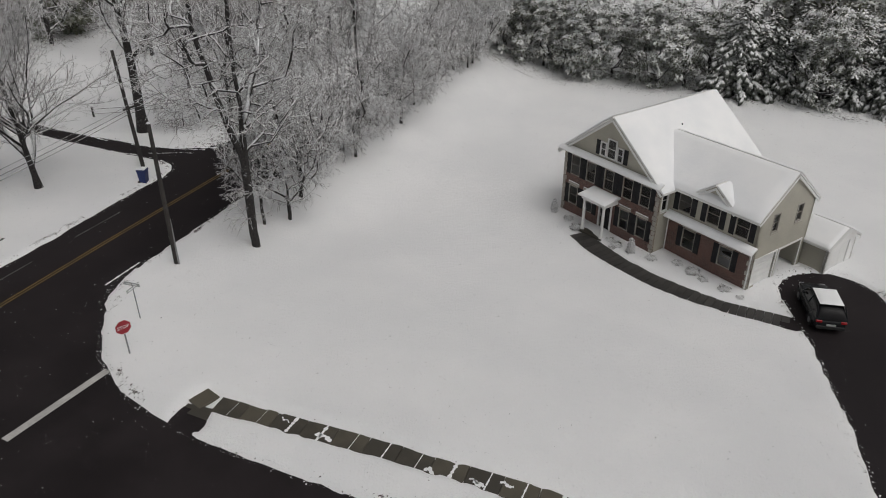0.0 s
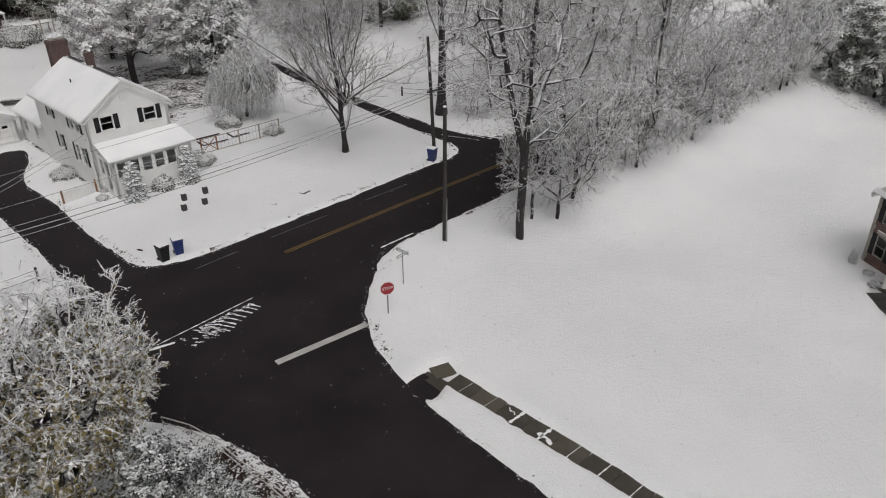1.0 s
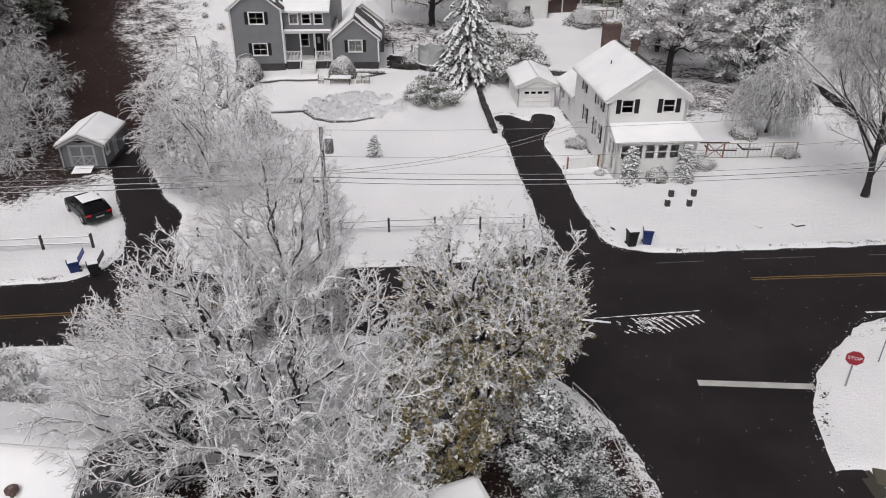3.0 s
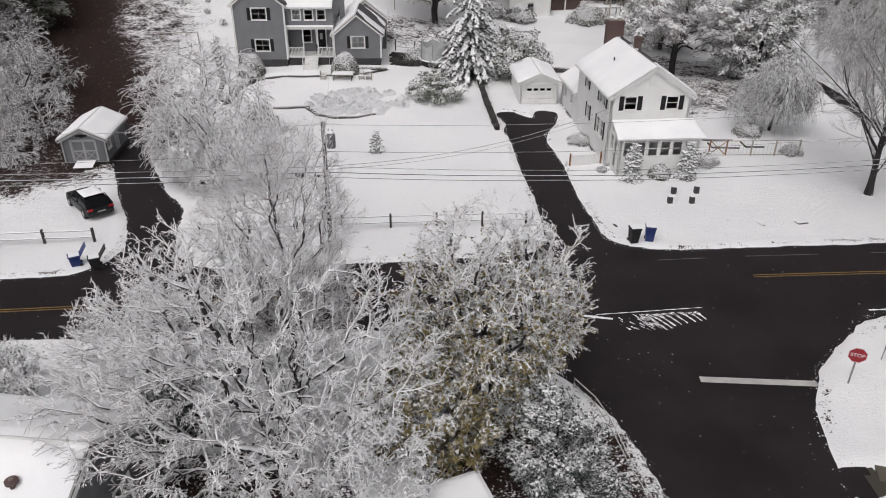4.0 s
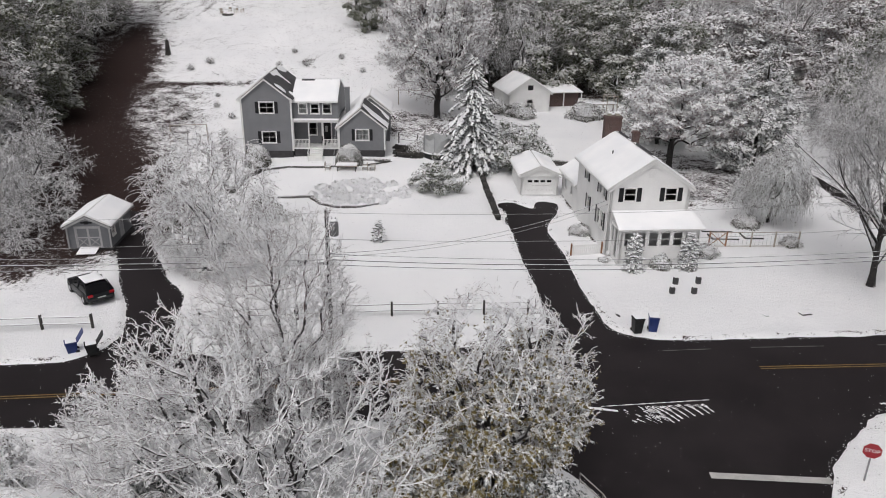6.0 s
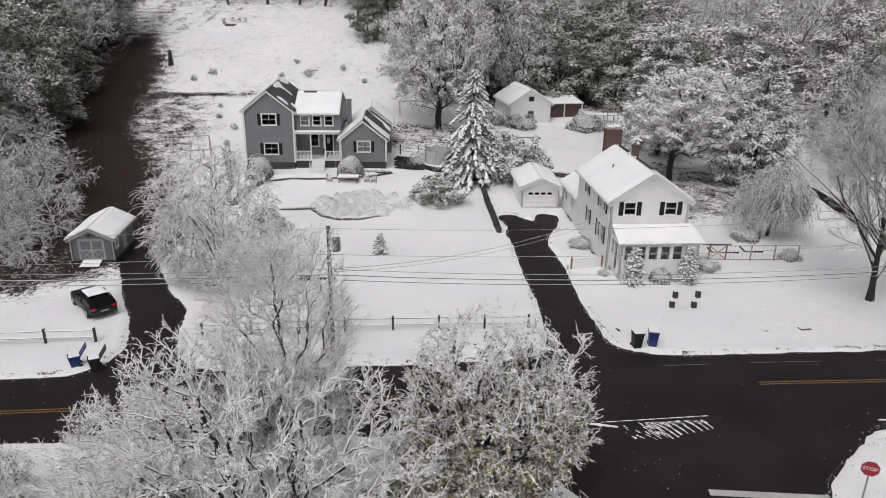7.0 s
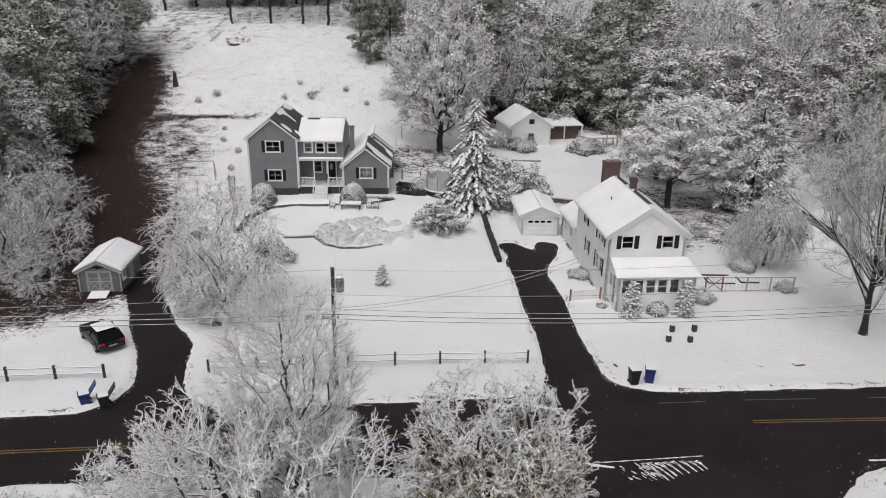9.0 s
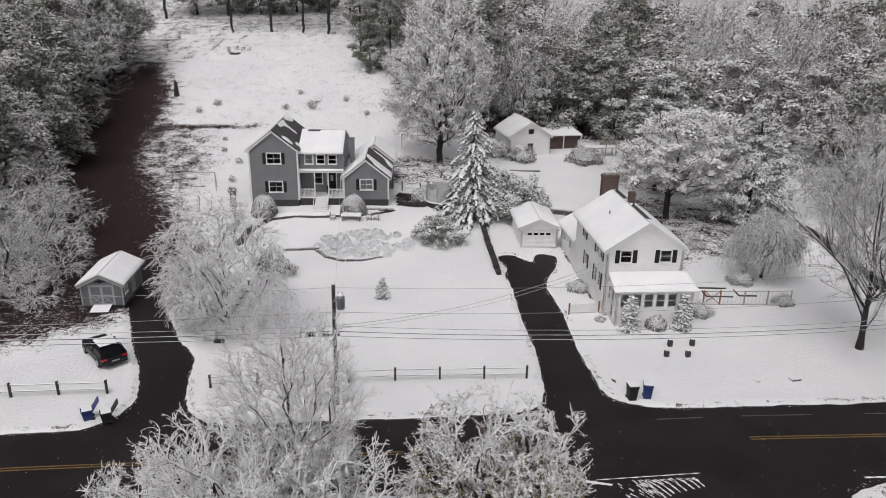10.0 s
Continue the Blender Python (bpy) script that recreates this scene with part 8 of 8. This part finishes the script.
plant(broadleaf(124, 22.0, 8.0, limbs=15, mids=7, smalls=5, twigs=4, bare=0.3, girth=0.46, stems=1, lift=0.8, twig_r=0.024, twig_mat=TWIG_DIM, far=True, frost=4000, frost_len=0.4, upright=2), "bare_tree", 43.7, 50.0, "old tree with a thick snow-streaked trunk")
plant(grown(125, [(0, 0, 5.0, 2.6, 2.4, 2.9)], 220, girth=0.11, twigs=3, twig_len=0.6, twig_r=0.018, twig_mat=TWIG_GREY, stubs=3000, stub_len=0.3), "bare_tree", 35.4, 30.7, "slim frosted tree beside the road")

# the woods: a small library, planted over and over
LIB = {
    "frosted_tree": [grown(201 + k, lobes(14.5, 6.2, 0.12, 4, k), 230, girth=0.19, seg=1.3, balance=0.4, twigs=3, twig_len=1.2, twig_r=0.022, twig_segs=1, twig_mat=TWIG_GREY, stubs=4200, stub_len=0.6, droop=0.2 + 0.2 * k, thick=0.07, outward=1.0) for k in range(3)],
    "leafy_tree": [grown(211 + k, lobes(15.0, 6.4, 0.06, 5, k + 9), 110, girth=0.24, seg=1.6, twigs=3, twig_len=1.3, twig_r=0.022, twig_segs=1, leaf=7000, leaf_size=0.11, tuft=1.25, frond=44, thick=0.07, leaf_mat=(LEAF_GREEN, LEAF_GREEN, LEAF_RUST)[k]) for k in range(3)],
    "spruce": [conifer(221 + k, 13.0, 4.4, whorls=19, per=9, sprays=15, sag=0.6, fine=0.85, needle=NEEDLE_WHITE) for k in range(2)],
    "broad_evergreen": [grown(241 + k, lobes(11.5, 4.6, 0.0, 5, k + 30), 190, girth=0.2, seg=1.2, twigs=3, twig_len=0.9, twig_r=0.02, twig_segs=1, leaf=12000, leaf_size=0.09, tuft=0.8, frond=34, thick=0.07, leaf_mat=LEAF_FROST) for k in range(2)],
    "tall_pine": [grown(231 + k, [(0, 0, 14.5, 3.2, 3.2, 5.0), (0.6, 0.4, 10, 2.2, 2.2, 2.0)], 110, girth=0.27, seg=1.4, twigs=3, twig_len=0.9, twig_r=0.022, twig_segs=1, leaf=5500, leaf_size=0.1, tuft=1.0, frond=36, leaf_mat=LEAF_GREEN, thick=0.07, leaders=[[(0, 0, -0.3), (0.2, 0, 9), (0, 0.2, 17)]]) for k in range(2)],
}
WORDS = {"frosted_tree": "bare woodland tree white with frost", "leafy_tree": "woodland tree with green leaves under snow",
         "spruce": "dark woodland spruce carrying snow", "broad_evergreen": "broad evergreen dusted with snow", "tall_pine": "tall woodland pine with a bare lower trunk"}
rng = random.Random(77)
def row(points, gap, kinds, group, size, jitter=1.2):
    """Trees at even gaps along a line, a little out of true."""
    left = 0.0
    for (ax, ay), (bx, by) in zip(points, points[1:]):
        ln = math.hypot(bx - ax, by - ay)
        while left < ln:
            x, y = ax + (bx - ax) * left / ln + rng.uniform(-jitter, jitter), ay + (by - ay) * left / ln + rng.uniform(-jitter, jitter)
            kind = rng.choice(kinds)
            plant(rng.choice(LIB[kind]), kind, x, y, WORDS[kind], "tree", group, rng.uniform(0, 360), rng.uniform(*size))
            left += gap * rng.uniform(0.85, 1.15)
        left -= ln


LEAFY = ["leafy_tree", "leafy_tree", "leafy_tree", "frosted_tree"]
MIXED = ["leafy_tree", "frosted_tree"]
row([(-36.5, 55.5), (-38, 62), (-40.5, 69.5)], 7.5, ["frosted_tree"], "woods beside the leaf-strewn track", (0.6, 0.75), 0.6)
row([(-47.5, 71), (-51, 80), (-53, 92), (-56, 106), (-58, 120), (-60, 136), (-62, 150)], 6.0, LEAFY, "woods beside the leaf-strewn track", (0.85, 1.15))
row([(-48, 68), (-56, 84), (-62, 104), (-64, 124), (-68, 142)], 7.5, LEAFY, "woods beside the leaf-strewn track", (1.0, 1.3))
row([(-66, 92), (-74, 112), (-77, 134), (-74, 152)], 9.0, LEAFY, "woods beside the leaf-strewn track", (1.1, 1.4))
row([(-44, 158), (-30, 161), (-16, 156), (-6, 146), (2, 136)], 6.5, ["tall_pine", "tall_pine", "leafy_tree"], "woods at the top of the hill", (0.85, 1.15), 2.0)
row([(-17, 141), (-9, 134), (-3.5, 126)], 4.6, ["tall_pine", "leafy_tree"], "woods at the top of the hill", (0.7, 0.95), 1.0)
row([(-62, 170), (-30, 176), (0, 166), (16, 150)], 6.5, ["tall_pine", "leafy_tree", "leafy_tree"], "woods at the top of the hill", (1.0, 1.3), 2.0)
row([(-2, 113), (8, 119), (20, 119.5), (34, 117), (46, 114)], 5.6, LEAFY, "woods behind the cottage", (0.95, 1.2))
row([(2, 126), (14, 130), (30, 129), (48, 125), (62, 120)], 6.2, MIXED, "woods behind the cottage", (1.15, 1.4))
row([(10, 142), (30, 143), (52, 140), (74, 132)], 7.5, MIXED, "woods behind the cottage", (1.25, 1.5))
row([(22, 160), (50, 158), (84, 148)], 9.0, MIXED, "woods behind the cottage", (1.35, 1.6))
row([(29, 96), (33, 106)], 6.0, ["leafy_tree", "spruce"], "trees behind the white house", (0.95, 1.15))
row([(47, 82), (54, 90), (62, 98), (56, 108)], 6.0, ["frosted_tree", "frosted_tree", "leafy_tree"], "woods behind the snowy field", (0.95, 1.25), 2.0)
row([(62, 82), (74, 92), (72, 108)], 7.5, ["frosted_tree", "leafy_tree"], "woods behind the snowy field", (1.1, 1.35), 2.0)
row([(43.5, 31.8), (55, 32.6), (70, 33.4), (86, 34.6)], 2.7, ["frosted_tree"], "trees along the lawn's edge", (0.5, 0.85), 0.9)
row([(50, 46), (66, 46.5), (84, 46)], 5.0, ["frosted_tree"], "trees north of the road", (0.75, 1.1))
row([(56, 55), (72, 57), (90, 54)], 6.5, ["frosted_tree", "frosted_tree", "leafy_tree"], "trees north of the road", (0.9, 1.25), 2.0)
row([(62, 68), (86, 68)], 8.0, ["frosted_tree", "leafy_tree"], "trees north of the road", (1.1, 1.3), 2.0)
for k in range(20):
    kind = "spruce" if k in (11, 12, 13, 15, 16, 17, 19) else "broad_evergreen"
    y = 36 - 2.9 * k
    plant(LIB[kind][k % 2], kind, 88.5 + 1.5 * math.sin(k * 2.1), y, "snow-covered evergreen in a row behind the lawn", "tree", "evergreen row behind the lawn", k * 77, 0.78 + 0.07 * (k % 3))
row([(97, 40), (98, 15), (96, -22)], 8.0, ["frosted_tree", "leafy_tree"], "woods behind the evergreen row", (1.0, 1.25), 2.0)

# ---- shrubs about the houses ----
DOME = shrub(301, 2.15, 1.45, 11000, 0.05, SHRUB_CAP, 30, 0.9, even=0.04)
for x, y, s in ((-19.6, 75.6, 1.0), (-9.9, 76.3, 1.02)):
    plant(DOME, "round_shrub", x, y, "clipped round shrub capped with snow before the grey house", "shrub", "clipped shrubs", x * 30, s)
plant(grown(131, [(0, 0, 1.3, 2.3, 2.0, 1.2), (1.3, -0.3, 0.9, 1.6, 1.5, 0.9), (-1.3, 0.2, 1.0, 1.5, 1.4, 0.9), (0.2, 0.3, 2.3, 1.4, 1.3, 1.3)], 150, girth=0.06, seg=0.5, twigs=3, twig_len=0.3, twig_r=0.014, twig_segs=1, leaf=8000, leaf_size=0.06, leaf_mat=LEAF_FROST, tuft=0.42, frond=16, thick=0.03), "shrub", -0.5, 69.2, "broad dark-leaved shrub with clumps of snow on the lawn", "shrub")
plant(grown(132, [(0, 0, 0.8, 1.3, 1.1, 0.8), (1.3, -0.6, 0.5, 0.9, 0.8, 0.5)], 80, girth=0.05, seg=0.4, twigs=3, twig_len=0.25, twig_r=0.013, twig_segs=1, leaf=5000, leaf_size=0.05, leaf_mat=SHRUB_CAP, tuft=0.34, frond=10, thick=0.025), "shrub", -15.9, 61.6, "low dark shrub half buried in the snowy lawn", "shrub", size=1.3)
BUSH = [shrub(311 + k, 1.1, 1.3, 5000, 0.042, SHRUB, 30, 0.5) for k in range(3)]
for k, (x, y, s) in enumerate(((12.0, 58.5, 0.8), (13.5, 53.6, 0.4), (12.8, 52.3, 0.36), (21.1, 53.9, 0.95),
                               (7.6, 104.5, 1.6), (11.2, 103.6, 1.7), (20.5, 103.5, 2.1), (9.4, 80.5, 1.5), (-2.6, 82.0, 1.2), (29.2, 56.4, 0.7), (27.3, 61.0, 1.0))):
    plant(BUSH[k % 3], "shrub", x, y, "rounded leafy shrub weighed down with snow", "shrub", "snowy shrubs", k * 67, s)
PORCH_BUSH = shrub(331, 1.0, 0.85, 3600, 0.04, SHRUB_CAP, 24, 0.75, even=0.12)
for x, y, s in ((16.95, 51.3, 1.0), (14.9, 50.9, 0.7), (19.0, 51.0, 0.75)):
    plant(PORCH_BUSH, "shrub", x, y, "compact dark shrub with a cap of snow by the porch", "shrub", "compact shrubs by the porch", x * 40, s)
DWARF = conifer(321, 2.4, 0.6, whorls=22, per=12, sprays=16, girth=0.05, foot=0.03, sag=0.5, fine=0.5, full=0.62, needle=NEEDLE_SPRUCE)
for x, y, s in ((14.7, 50.7, 1.2), (18.95, 51.1, 1.22)):
    plant(DWARF, "dwarf_spruce", x, y, "small conical spruce loaded with snow by the porch", "shrub", "dwarf spruces by the porch", x * 50, s)
plant(conifer(322, 1.9, 0.55, whorls=10, per=6, sprays=5, girth=0.04, foot=0.05, fine=0.8), "young_spruce", -5.0, 56.0, "young spruce alone in the snowy lawn", "shrub")
SPRIG = [grown(351 + k, [(0, 0, 0.55, 0.6, 0.6, 0.5)], 40, girth=0.03, seg=0.25, twigs=3, twig_len=0.3, twig_r=0.014, twig_mat=TWIG_DIM, twig_segs=1, leaf=500, leaf_size=0.05, leaf_mat=SHRUB, clump=0.1, thick=0.016) for k in range(2)]
BED = [shrub(361 + k, 0.6, 0.75, 460, 0.085, SHRUB_WHITE, 10, 0.75, even=0.3) for k in range(3)]
rng = random.Random(31)
for k in range(84):
    a, rr = rng.uniform(0, math.tau), math.sqrt(rng.random())
    x, y = -7.9 + 4.9 * rr * math.cos(a), 68.1 + 3.3 * rr * math.sin(a)
    plant(rng.choice(BED), "bedding_plant", x, y, "low bed of snow-buried perennials", "shrub", "planted bed before the grey house", rng.uniform(0, 360), rng.uniform(0.4, 0.85))
THICKET = [grown(341 + k, [(0, 0, 1.9, 2.4, 2.2, 1.8)], 130, girth=0.05, seg=0.7, twigs=3, twig_len=0.6, twig_r=0.018, twig_mat=TWIG_GREY, twig_segs=1, stubs=1700, stub_len=0.35, droop=0.3) for k in range(2)]
for k, (x, y) in enumerate(((-30, 97), (-31, 101), (-33, 93), (-26, 102), (-29, 106), (-38, 112), (-25, 114), (-21, 114.5), (-36, 115), (-27, 93), (-24.8, 81.5), (-26, 86), (-12, 112), (-16, 118), (-8, 116), (10, 130), (-24, 121))):
    plant(SPRIG[k % 2], "shrub", x, y, "small twiggy shrub poking through the snow", "shrub", "small shrubs on the hillside", k * 50, rng.uniform(0.5, 1.0))
for k, (u, v, s) in enumerate(((0.2, -0.9, 0.75), (1.9, -1.0, 0.5), (3.2, -1.5, 0.55), (6.2, -1.0, 0.5), (7.0, -1.2, 0.6), (8.3, -1.1, 0.85), (9.7, -0.6, 0.55), (11.2, 0.4, 0.5), (12.6, 0.3, 0.65), (13.6, 0.1, 0.45), (15.2, 0.2, 0.55), (16.4, 0.1, 0.4))):
    o = Vector((46.0, 5.47)) + Vector((0.5, 0.866)) * 9.2
    x, y = o.x - 0.5 * u + 0.866 * v, o.y - 0.866 * u - 0.5 * v
    plant(DWARF if k in (0, 5) else BUSH[k % 3], "shrub", x, y, "foundation shrub dusted with snow by the brick house", "shrub", "shrubs before the brick house", k * 91, s * 0.62, z=-2.98)
for k, (x, y, s) in enumerate(((-33, 53, 0.9), (-35.5, 56, 1.1), (-34, 60, 1.2), (-37, 51, 1.0), (-38.5, 58, 1.3), (-40, 64, 1.6), (-38, 68.5, 1.5), (-42.5, 70, 1.9), (-36.5, 47, 0.8), (-45, 76, 1.7), (46, 47.5, 1.0), (50, 45.5, 1.2), (44.6, 33.2, 1.0), (49, 32.6, 1.3), (54, 33, 1.2), (59, 33.4, 1.4), (65, 33.6, 1.3), (71, 34, 1.3), (78, 34.5, 1.4), (84, 35.5, 1.6), (25, 69, 0.7))):
    plant(THICKET[k % 2], "thicket", x, y, "tangled thicket of frosted twigs", "shrub", "frosted thickets", k * 71, s)
